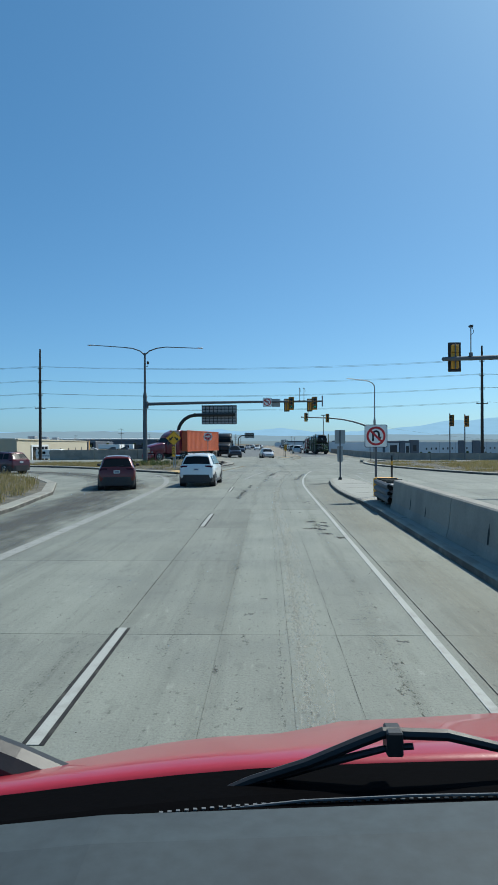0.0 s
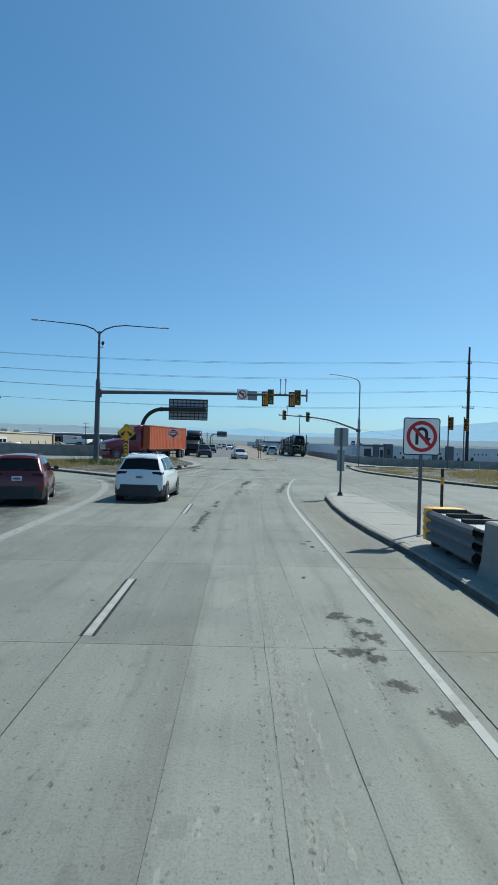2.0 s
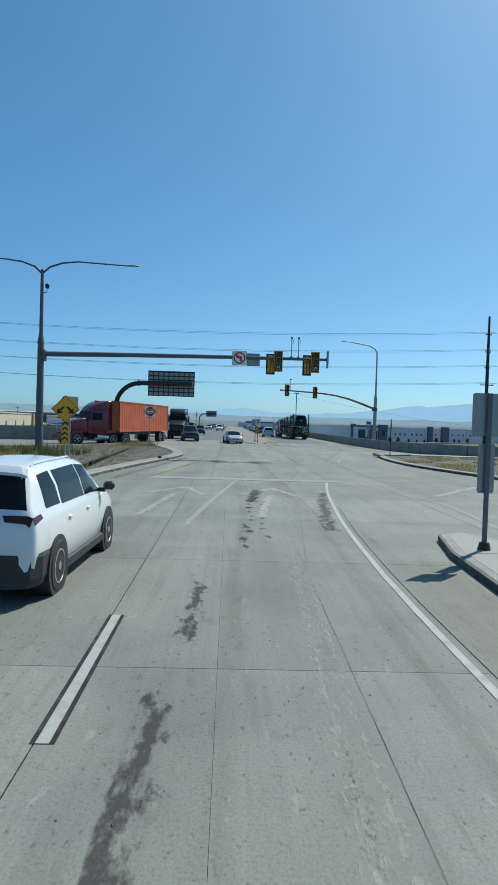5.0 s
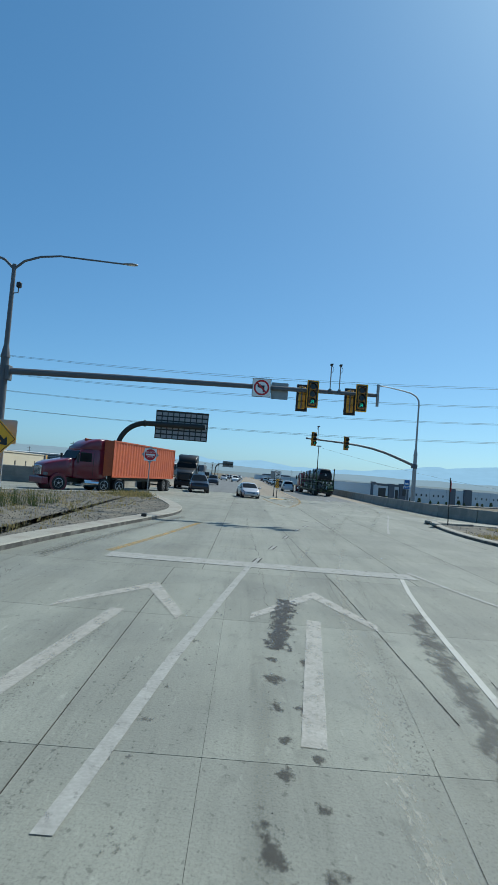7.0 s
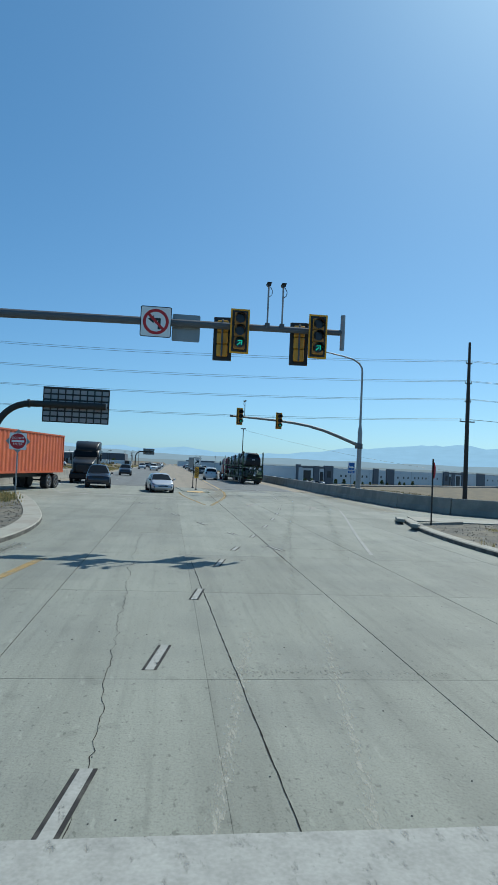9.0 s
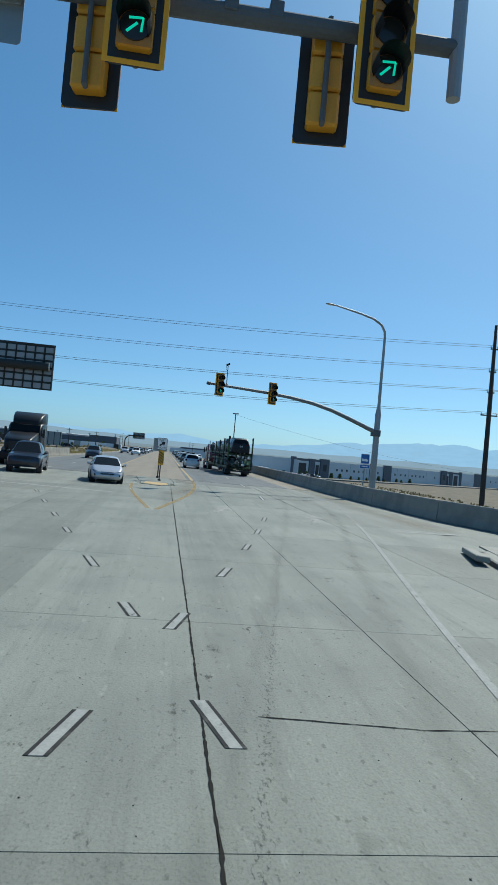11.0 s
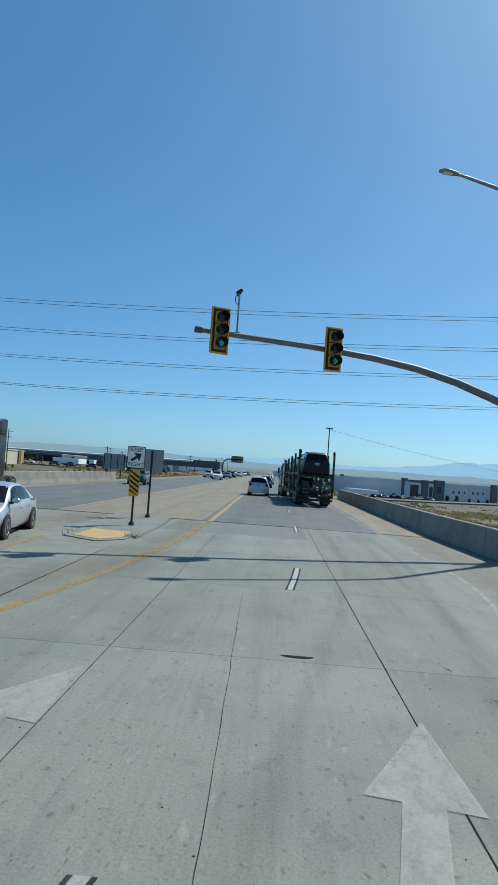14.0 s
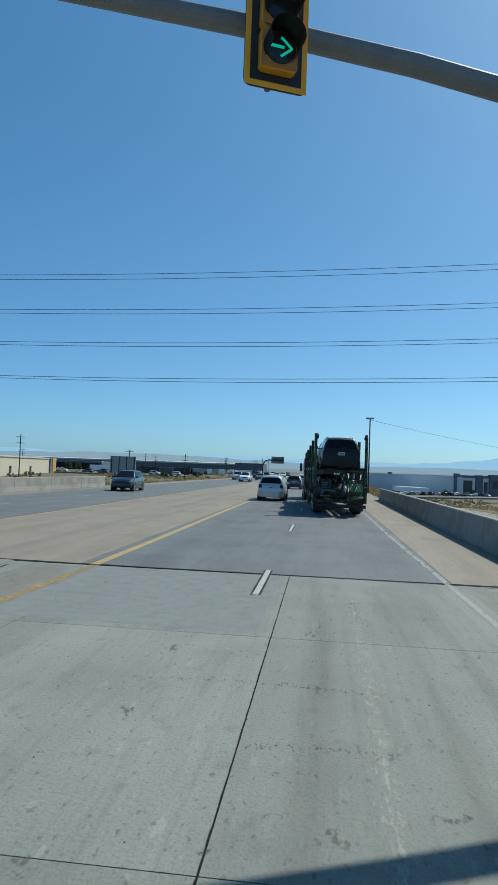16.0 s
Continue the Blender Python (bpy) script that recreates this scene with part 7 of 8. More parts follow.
drain = thing("marker_block", "small black block at the curb edge", "marker", pose(-4.25, 62.9, 0.14) @ Matrix.Scale(0.65, 4))
part("body", new_box((-0.16, -0.14, 0.0), (0.16, 0.14, 0.2), 0.02), BLACK, drain)
part("cap", new_box((-0.17, -0.15, 0.2), (0.17, 0.15, 0.23), 0.008), STEEL, drain)

# ---- trees, weeds and stones ----
def tree(x, y, zb, h, seed, label="small round-crowned green tree", lean=0.0):
    rng = random.Random(seed)
    root = thing("tree", label, "tree", pose(x, y, zb), "far trees")
    part("trunk", new_tube([(0, 0, 0), (0.1 * h * 0.1, 0, h * 0.3), (0.05 * h, 0.02 * h, h * 0.6)], [0.05 * h, 0.035 * h, 0.015 * h], 7), WOOD, root)
    verts, faces = [], []
    for k in range(260):
        a, u = rng.random() * math.tau, rng.random()
        rad = h * 0.34 * math.sqrt(rng.random()) * (1.1 - 0.6 * u)
        p = Vector((rad * math.cos(a), rad * math.sin(a), h * (0.28 + 0.7 * u)))
        s = h * rng.uniform(0.05, 0.1)
        q = Euler((rng.random() * 3, rng.random() * 3, rng.random() * 3)).to_matrix()
        i = len(verts)
        for c in ((-s, -s * 0.6, 0), (s, -s * 0.5, 0), (0, s, s * 0.3)):
            verts.append(tuple(p + q @ Vector(c)))
        faces.append((i, i + 1, i + 2))
    me = bpy.data.meshes.new("crown")
    me.from_pydata(verts, [], faces)
    me.materials.append(SHRUB)
    ob = new("crown", me)
    ob.parent = root
    return root


rng = random.Random(5)
for k in range(26):
    tree(-150 + k * 4.6 + rng.uniform(-1.5, 1.5), 470 + rng.uniform(-25, 25), -2.2, rng.uniform(3.4, 5.4), k)
for k in range(14):
    tree(78 + k * 9 + rng.uniform(-2, 2), 448 + k * 7.3, -9, rng.uniform(2.5, 4.5), 50 + k, "small young tree before the warehouse")
for k in range(8):
    tree(-60 + rng.uniform(-20, 20), 320 + rng.uniform(-10, 60), -2.2, rng.uniform(1.6, 3.0), 90 + k)
for k in range(6):
    tree(18.5 + rng.uniform(-1, 5), 185 + k * 16, -6, rng.uniform(2.5, 5), 130 + k, "dusty green shrub beside the road")


def inside_poly(x, y, poly):
    r = False
    n = len(poly)
    for i in range(n):
        (ax, ay), (bx, by) = poly[i], poly[(i + 1) % n]
        if (ay > y) != (by > y) and x < (bx - ax) * (y - ay) / (by - ay) + ax:
            r = not r
    return r


def weeds(name, count, place, hmin, hmax, mat, label, seed, z=0.1, width=0.008, clump=14):
    """Tufts of thin upright blades, as one mesh."""
    rng = random.Random(seed)
    verts, faces = [], []
    made = 0
    while made < count:
        spot = place(rng)
        if spot is None:
            continue
        made += 1
        cx, cy, zz = spot
        big = rng.uniform(0.5, 1.0)
        for k in range(clump):
            a = rng.random() * math.tau
            r = 0.42 * big * math.sqrt(rng.random())
            bx, by = cx + r * math.cos(a), cy + r * math.sin(a)
            h = rng.uniform(hmin, hmax) * big
            lean = rng.uniform(0.05, 0.45) * h
            w = width * rng.uniform(0.7, 1.6)
            la = rng.random() * math.tau
            dx, dy = math.cos(la) * lean, math.sin(la) * lean
            ox, oy = -math.sin(a) * w, math.cos(a) * w
            i = len(verts)
            verts += [(bx - ox, by - oy, zz), (bx + ox, by + oy, zz), (bx + dx * 0.45 + ox * 0.7, by + dy * 0.45 + oy * 0.7, zz + h * 0.6), (bx + dx * 0.45 - ox * 0.7, by + dy * 0.45 - oy * 0.7, zz + h * 0.6), (bx + dx, by + dy, zz + h)]
            faces += [(i, i + 1, i + 2, i + 3), (i + 3, i + 2, i + 4)]
    me = bpy.data.meshes.new(name)
    me.from_pydata(verts, [], faces)
    me.materials.append(mat)
    tagged(new(name, me), label, "weeds", kind="stuff")


def stones(name, count, place, smin, smax, label, seed, mat=STONE):
    rng = random.Random(seed)
    verts, faces = [], []
    base = [(1, 0, 0), (-0.9, 0.1, 0), (0, 1, 0.1), (0.1, -0.95, 0), (0, 0, 0.8), (0.1, 0, -0.5)]
    tri = [(0, 2, 4), (2, 1, 4), (1, 3, 4), (3, 0, 4), (2, 0, 5), (1, 2, 5), (3, 1, 5), (0, 3, 5)]
    made = 0
    while made < count:
        spot = place(rng)
        if spot is None:
            continue
        made += 1
        s = rng.uniform(smin, smax)
        q = Euler((rng.random(), rng.random(), rng.random() * 6)).to_matrix()
        i = len(verts)
        for c in base:
            verts.append(tuple(Vector(spot) + q @ Vector((c[0] * s, c[1] * s * rng.uniform(0.6, 1), c[2] * s))))
        faces += [(a + i, b + i, c + i) for a, b, c in tri]
    me = bpy.data.meshes.new(name)
    me.from_pydata(verts, [], faces)
    me.materials.append(mat)
    tagged(new(name, me), label, "gravel", kind="stuff")


INNER_W, INNER_E = inset(ISLAND_W, 0.6), inset(ISLAND_E, 0.6)
ISLAND_N = [(-7.9, 2), (-8.0, 14), (-8.4, 22), (-9.4, 29), (-11.4, 35.5), (-14.2, 41), (-20, 46.5), (-32, 49.5), (-50, 50.5), (-50, 2)]
island("traffic_island_north", ISLAND_N, GRAVEL, "broad verge with dry grass behind a pale curb", w=0.5, fill_label="dry earth and gravel")
INNER_N = inset(ISLAND_N, 0.9)


def in_poly(poly, box_, z, bias=None):
    def place(r):
        x, y = r.uniform(box_[0], box_[2]), r.uniform(box_[1], box_[3])
        if not inside_poly(x, y, poly):
            return None
        if bias and noise.noise((x * 0.35, y * 0.35, 7)) < bias:
            return None
        return (x, y, z)
    return place


weeds("dry_weeds_west", 650, in_poly(INNER_W, (-38, 52, -6, 84), 0.1, 0.0), 0.08, 0.3, DRY_GRASS, "dry yellow weeds on the gravel island", 11)
weeds("green_weeds_west", 60, in_poly(INNER_W, (-14, 62, -9, 68), 0.1), 0.3, 0.9, SHRUB, "taller green weeds around the mast foot", 12, clump=24)
weeds("nose_weeds_west", 90, in_poly(INNER_W, (-10, 78, -6.6, 88), 0.1), 0.15, 0.5, DRY_GRASS, "straw coloured weeds at the nose of the island", 19, clump=20)
weeds("nose_weeds_green", 50, in_poly(INNER_W, (-9.5, 80, -6.6, 88), 0.1), 0.12, 0.4, SHRUB, "small green weeds at the nose of the island", 20, clump=20)
weeds("dry_weeds_west_edge", 1000, in_poly(INNER_W, (-24, 57, -12, 70), 0.1), 0.12, 0.45, DRY_GRASS, "tall dry weeds along the island", 13)
weeds("dry_weeds_east", 2200, in_poly(INNER_E, (10.8, 44, 40, 74), 0.1, 0.1), 0.08, 0.3, DRY_GRASS, "dry straw coloured grass on the island", 14)
weeds("dry_weeds_tall_east", 500, in_poly(INNER_E, (16, 44, 30, 62), 0.1), 0.4, 0.8, DRY_GRASS, "tall straw coloured grass clump", 15)
weeds("dry_weeds_north", 3000, in_poly(INNER_N, (-30, 8, -9, 44), 0.1), 0.2, 0.7, DRY_GRASS, "tall dry yellow grass on the verge", 16)
weeds("verge_weeds_east", 1400, lambda r: (r.uniform(15.7, 22), r.uniform(99, 330), -0.9 - r.random() * 1.3), 0.3, 0.9, DRY_GRASS, "dry grass on the slope beyond the parapet", 17, width=0.03)
weeds("verge_weeds_west", 1100, lambda r: (r.uniform(-13.5, -10.2), r.uniform(150, 330), -0.5), 0.3, 0.9, DRY_GRASS, "dry grass beside the oncoming lanes", 18, width=0.03)
def field(x0, x1, y0, y1, bias, seed_z):
    def place(r):
        x, y = r.uniform(x0, x1), r.uniform(y0, y1)
        if outside(x, y) < 2 or noise.noise((x * 0.06, y * 0.03, seed_z)) < bias:
            return None
        d = outside(x, y)
        return (x, y, -0.3 - min(8.0, max(0.0, d - 0.8) * 0.42) + (west_rise(x, y) if x < -14 else 0.0))
    return place


weeds("field_grass_east", 9000, field(16, 90, 84, 330, -0.15, 3), 0.4, 1.0, DRY_GRASS, "dry straw grass in clumps on the low field", 61, width=0.06)
weeds("field_shrubs_east", 2600, field(18, 120, 90, 400, -0.1, 9), 0.4, 1.1, BUSH, "low dusty bushes scattered over the field", 62, width=0.07, clump=16)
weeds("field_grass_west", 2000, field(-80, -11, 96, 330, 0.0, 5), 0.4, 1.1, DRY_GRASS, "dry straw grass in clumps below the ramp", 63, width=0.06)
weeds("field_shrubs_west", 300, field(-110, -14, 110, 400, 0.1, 2), 0.4, 1.1, BUSH, "low dusty bushes below the ramp", 64, width=0.12, clump=40)
def far_spot(r):
    a, d = radians(r.uniform(-36, 36)), r.uniform(620, 2500)
    x, y = d * math.sin(a), d * math.cos(a)
    if -22 < x < 30 or (-340 < x < -50 and y < 900) or (x > 20 and y < 760):
        return None
    return (x, y, -8.5)


stones("far_woods", 1500, far_spot, 3.0, 7.5, "grey green trees tinted for haze, scattered over the far plain", 91, FAR_LEAF)
weeds("gap_weeds", 7, lambda r: r.choice(((2.15, 99.6, 0.0), (3.95, 100.2, 0.0), (2.0, 100.6, 0.0))), 0.05, 0.16, SHRUB, "small green weeds in the joint by the low island", 71, clump=10)
stones("gravel_west", 6000, in_poly(INNER_W, (-16, 50, -3.5, 84), 0.12), 0.015, 0.05, "loose grey gravel on the island", 21)
stones("gravel_east", 2500, in_poly(INNER_E, (10.6, 52, 24, 79), 0.12), 0.015, 0.05, "loose grey gravel on the east island", 22)
stones("gravel_spill", 1500, lambda r: (lambda t, u: (-6.9 + 1.6 * t + u, 43.0 + 6.0 * t + r.gauss(0, 0.5), 0.004))(r.random(), r.gauss(0, 0.4)), 0.006, 0.02, "fine gravel spilled along the turn lane", 23)
stones("road_grit", 4000, lambda r: (r.uniform(-6, 13), r.uniform(-4, 107), 0.002), 0.004, 0.013, "scattered grit on the concrete", 24)


# ---- stains, cracks and concrete slabs ----
def blob(bm, uv, x, y, rx, ry, z, rng):
    """A ragged patch, its UV 1 at the middle and 0 at the rim."""
    n = 14
    ph = rng.random() * 9
    c = bm.verts.new((x, y, z))
    vs = []
    for k in range(n):
        a = math.tau * k / n
        r = 1 + 0.45 * noise.noise((math.cos(a) * 1.3 + ph, math.sin(a) * 1.3, ph))
        vs.append(bm.verts.new((x + rx * r * math.cos(a), y + ry * r * math.sin(a), z)))
    for k in range(n):
        f = bm.faces.new((c, vs[k], vs[(k + 1) % n]))
        for lp in f.loops:
            lp[uv].uv = (1.0, 0.5) if lp.vert is c else (0.0, 0.5)


def flat(name, bm, mat, label, category, kind="structure"):
    me = bpy.data.meshes.new(name)
    bm.to_mesh(me)
    bm.free()
    me.materials.append(mat)
    return tagged(new(name, me), label, category, kind=kind)


def stain_line(name, a, b, n, size, mat, label, seed, spread_x=0.1):
    """Ragged patches one after another along a line, none over the next."""
    rng = random.Random(seed)
    bm = bmesh.new()
    uv = bm.loops.layers.uv.new("UVMap")
    length = math.hypot(b[0] - a[0], b[1] - a[1])
    room = length / n
    for k in range(n):
        t = (k + 0.5 + rng.uniform(-0.12, 0.12)) / n
        rx = size * rng.uniform(0.6, 1.4)
        ry = min(room * 0.5, rx * 2.4) * rng.uniform(0.7, 1.0)
        blob(bm, uv, a[0] + (b[0] - a[0]) * t + rng.gauss(0, spread_x), a[1] + (b[1] - a[1]) * t, rx, ry, 0.003, rng)
    flat(name, bm, mat, label, "stain", "stuff")


def wear_band(name, pts, width, mat, label, z=0.0022):
    """A long strip of wear along plan points, its UV 1 along the middle."""
    line = [Vector(q) for q in curve_pts(pts, 4)]
    bm = bmesh.new()
    uv = bm.loops.layers.uv.new("UVMap")
    rows = []
    for i, q in enumerate(line):
        d = (line[min(i + 1, len(line) - 1)] - line[max(i - 1, 0)]).normalized()
        nrm = Vector((-d.y, d.x)) * width / 2
        rows.append([bm.verts.new((*(q + nrm * s), z)) for s in (-1, 0, 1)])
    mid = {r[1] for r in rows}
    ends = {rows[0][1], rows[-1][1]}
    for a, b in zip(rows, rows[1:]):
        for k in (0, 1):
            f = bm.faces.new((a[k], a[k + 1], b[k + 1], b[k]))
            for lp in f.loops:
                lp[uv].uv = (1.0 if lp.vert in mid and lp.vert not in ends else 0.0, 0.5)
    flat(name, bm, mat, label, "wear")


OILY = "dark oil stains along the lane"
for sd, a, b, n, sz, sx in ((32, (0.02, 37.6), (0.36, 44.6), 9, 0.16, 0.05), (34, (0.5, 38.6), (0.72, 44.6), 7, 0.12, 0.04), (33, (1.45, 19.4), (1.55, 17.2), 3, 0.26, 0.05), (31, (1.24, 21.6), (1.3, 21.0), 1, 0.09, 0.0), (35, (1.86, 24.2), (2.05, 24.0), 2, 0.1, 0.02), (36, (1.75, 15.6), (1.9, 19.2), 5, 0.22, 0.12), (37, (1.6, 24.4), (1.95, 25.6), 3, 0.14, 0.1)):
    stain_line("oil_stain", a, b, n, sz, OIL, OILY, sd, sx)
for sd, a, b, n, sz, sx in ((41, (1.45, 4.5), (1.7, 11.5), 9, 0.22, 0.15), (42, (-0.5, 4.5), (-0.3, 12.5), 8, 0.2, 0.25), (43, (-0.9, 38), (-0.55, 47), 10, 0.25, 0.15), (44, (2.5, 64), (4.5, 72), 9, 0.35, 0.5), (45, (8.4, 98.2), (11.5, 99.3), 4, 0.4, 0.1),
                            (46, (-2.5, 9.8), (-2.2, 11.2), 4, 0.16, 0.1), (47, (8.8, 100), (11.8, 106), 6, 0.3, 0.7), (48, (-1.3, 12.5), (-1.0, 15), 5, 0.25, 0.1), (49, (-1.9, 18), (-1.75, 21), 5, 0.2, 0.05), (50, (6, 70), (11, 90), 14, 0.35, 0.6)):
    stain_line("tyre_scuff", a, b, n, sz, SCUFF, "faint grey rubber scuffs on the concrete", sd, sx)
for line, wd, zz in (([(-1.02, 26.2), (-0.92, 29), (-0.8, 31.5)], 0.5, 0.0032), ([(-0.74, 32.4), (-0.62, 35.5)], 0.42, 0.0032)):
    wear_band("oil_streak", line, wd, OIL_BAND, "dark ragged oil streak along the lane", zz)
wear_band("oil_streak", [(0.40, 44.6), (0.46, 45.4), (0.55, 46.4), (0.68, 47.5), (0.72, 48.1)], 0.5, OIL_THICK, "dark ragged oil patch across the lane arrow", 0.0092)
wear_band("oil_streak", [(2.0, 39.5), (2.3, 42.5), (2.66, 45.5), (3.05, 48.0)], 0.55, OIL_FAINT, "faint grey oil smear beside the edge line", 0.0032)
for line, wd in (([(0.5, -6), (0.56, 8), (0.6, 14), (0.47, 23), (0.62, 32)], 0.34), ([(-0.95, 7), (-0.9, 10), (-1.0, 13)], 0.5), ([(1.5, 4), (1.5, 9)], 0.45), ([(-1.95, 5), (-1.95, 9)], 0.3), ([(-1.75, 38), (-1.2, 44), (-0.6, 49)], 0.4), ([(1.25, 40), (2.0, 47)], 0.5), ([(2.3, 38.5), (2.6, 41.5), (3.0, 45)], 0.45), ([(-2.6, 38), (-2.2, 42), (-1.9, 46)], 0.6), ([(0.28, -6), (0.34, 8), (0.36, 14), (0.25, 23)], 0.22), ([(1.45, 15), (1.55, 21)], 0.5), ([(2.6, 56), (4.3, 66), (6.6, 78)], 0.5), ([(1.3, 55.8), (2.6, 55.9), (4.6, 55.8)], 1.2), ([(2.2, 47.2), (2.5, 50.5), (2.9, 53)], 0.7), ([(0.55, 46.5), (0.6, 51)], 0.3), ([(-2.4, 48.3), (-1.0, 49.2), (-0.6, 50.2)], 0.5), ([(-3.5, 50.2), (-2.2, 51)], 0.7)):
    wear_band("speckled_track", line, wd, SPECK, "dark speckles of scaled concrete along the lane", 0.0026)
for line, wd in (([(8.2, 101.3), (9.5, 101.42), (11.0, 101.3)], 0.5), ([(9.55, 99.95), (10.2, 100.05), (10.95, 100.0)], 0.5), ([(4.5, 96.4), (8.9, 96.5)], 0.3), ([(5.0, 91.8), (10.8, 91.7)], 0.22)):
    wear_band("speckled_joint", line, wd, SPECK, "dark speckles of scaled concrete along a cross joint", 0.0026)
wear_band("wheel_track", [(11.1, 107.4), (11.3, 103), (11.25, 100), (11.1, 94)], 0.5, TRACK, "dusky wheel track along the lane", 0.0016)
structure("slab_patch", film([[(4.3, 103.45), (9.4, 103.3), (9.42, 107.85), (4.3, 107.85)]], 0.0011), PATCH, "paler patched slab before the deck joint", "road")
wear_band("gravel_film", [(-8.0, 47.6), (-7.0, 45.6), (-6.2, 43.6), (-5.6, 41.0), (-5.3, 38.5)], 1.5, GRIT, "gritty gravel washed over the concrete", 0.0042)
wear_band("gravel_film", [(-4.9, 50.5), (-4.3, 56), (-3.4, 63), (-2.9, 67)], 1.0, GRIT, "gritty gravel along the curb", 0.0042)
wear_band("dusky_lane", [(-31, 57), (-17, 50), (-11, 43.5), (-8.0, 35.5), (-6.9, 24), (-6.7, 5)], 3.4, DUSKY, "darker worn surface of the turn lane", 0.0012)
wear_band("worn_track", [(0.5, -6), (0.56, 8), (0.6, 14), (0.47, 23), (0.62, 32), (1.15, 41), (1.7, 48)], 0.52, PALE, "pale scaled strip along the wheel track")
wear_band("worn_track", [(0.72, -6), (0.76, 8), (0.8, 14), (0.66, 24), (0.85, 33), (1.35, 41)], 0.3, PALE, "pale scaled strip along the wheel track", 0.0021)
wear_band("tan_dust", [(3.9, 92), (4.7, 97), (5.0, 103), (4.9, 107.8)], 1.5, BLEACHED, "tan dust on the bleached concrete beside the low island", 0.0018)
wear_band("tan_dust", [(-0.4, 99), (0.4, 103), (0.8, 107.8)], 2.2, BLEACHED, "tan dust on the bleached concrete beside the low island", 0.0018)
wear_band("tan_dust", [(13.8, 84), (13.9, 92), (13.9, 100), (13.9, 107.8)], 2.0, BLEACHED, "tan dust gathered along the parapet", 0.0018)
wear_band("tan_dust", [(2.95, -6), (2.95, 20), (2.95, 30), (3.2, 37)], 1.5, DUSTY, "tan dust gathered between the edge line and the curb", 0.0018)
wear_band("worn_track", [(0.75, 47), (0.98, 50.7), (1.63, 54.8), (2.2, 58)], 0.4, PALE, "pale scaled strip along the wheel track")
wear_band("worn_track", [(1.75, 47.2), (2.07, 50.8), (2.76, 55.0), (3.3, 58)], 0.4, PALE, "pale scaled strip along the wheel track")
wear_band("worn_track", [(10.6, 92), (10.75, 108)], 0.5, PALE, "pale scaled strip along the wheel track")
wear_band("wheel_track", [(1.5, -6), (1.55, 18), (1.6, 32), (2.2, 46)], 0.9, TRACK, "dusky wheel track along the lane", 0.0014)
wear_band("wheel_track", [(-0.4, -6), (-0.35, 20), (-0.2, 34), (0.3, 46)], 0.9, TRACK, "dusky wheel track along the lane", 0.0014)
wear_band("wheel_track", [(-4.2, -6), (-4.2, 20), (-4.0, 34), (-3.2, 46)], 0.9, TRACK, "dusky wheel track along the lane", 0.0014)
wear_band("wheel_track", [(3.2, 62), (6.2, 76), (8.3, 86), (10.0, 97), (10.2, 107.8)], 0.9, TRACK, "dusky wheel track along the lane", 0.0014)
wear_band("wheel_track", [(4.9, 62), (8.0, 76), (10.3, 86), (11.7, 97), (11.8, 107.8)], 0.9, TRACK, "dusky wheel track along the lane", 0.0014)
wear_band("wheel_track", [(-30, 58), (-16, 51), (-10, 44), (-7.2, 36), (-6.2, 24), (-6, 5)], 1.1, TRACK, "dusky wheel track in the turn lane", 0.0014)
wear_band("wheel_track", [(-31, 56), (-17.5, 48.5), (-11.5, 42.5), (-8.6, 35), (-7.4, 24), (-7.1, 5)], 1.0, TRACK, "dusky wheel track in the turn lane", 0.0015)


def crack(name, pts, width, seed, label="dark wandering crack in the concrete", wob=0.06, mat=JOINT, step=0.25):
    rng = random.Random(seed)
    p = [Vector(q) for q in pts]
    line = []
    for a, b in zip(p, p[1:]):
        n = max(2, int((b - a).length / step))
        for k in range(n):
            line.append(a.lerp(b, k / n))
    line.append(p[-1])
    bm = bmesh.new()
    rows = []
    for i, q in enumerate(line):
        d = (line[min(i + 1, len(line) - 1)] - line[max(i - 1, 0)]).normalized()
        nrm = Vector((-d.y, d.x))
        o = q + nrm * (wob * (2.6 * noise.noise((i * step * 1.1, seed, 0)) + 1.5 * noise.noise((i * step * 3.7, seed, 5))) + rng.gauss(0, wob * 0.22))
        w = width * rng.uniform(0.4, 1.5) / 2
        rows.append((bm.verts.new((*(o + nrm * w), 0.005)), bm.verts.new((*(o - nrm * w), 0.005))))
    for a, b in zip(rows, rows[1:]):
        bm.faces.new((a[0], a[1], b[1], b[0]))
    tagged(part(name, bm, mat), label, "crack", kind="structure")


crack("crack", [(0.3, 50.6), (0.36, 53.6), (0.25, 58), (0.1, 64), (0.05, 70)], 0.006, 51, wob=0.035, step=0.1)
crack("crack", [(0.42, 44.6), (0.4, 46.4), (0.35, 47.8), (0.37, 49.8), (0.35, 51.3)], 0.005, 52, wob=0.022, step=0.08)
crack("joint_seal", [(3.92, 64.8), (3.92, 97)], 0.022, 53, "dark ragged joint filler between slabs", 0.004, step=0.06)
crack("joint_seal", [(9.6, 85), (9.6, 107.8)], 0.011, 54, "dark ragged joint filler between slabs", 0.002, step=0.1)
crack("joint_seal", [(-12, 107.98), (3, 108.1), (13, 107.9), (15, 107.8)], 0.07, 55, "dark deck joint across the road", 0.012)
crack("crack", [(1.0, 3), (1.02, 14), (0.96, 21.5), (0.85, 27.4), (1.0, 36), (1.75, 44)], 0.0028, 56, "thin groove worn along the lane", 0.002)
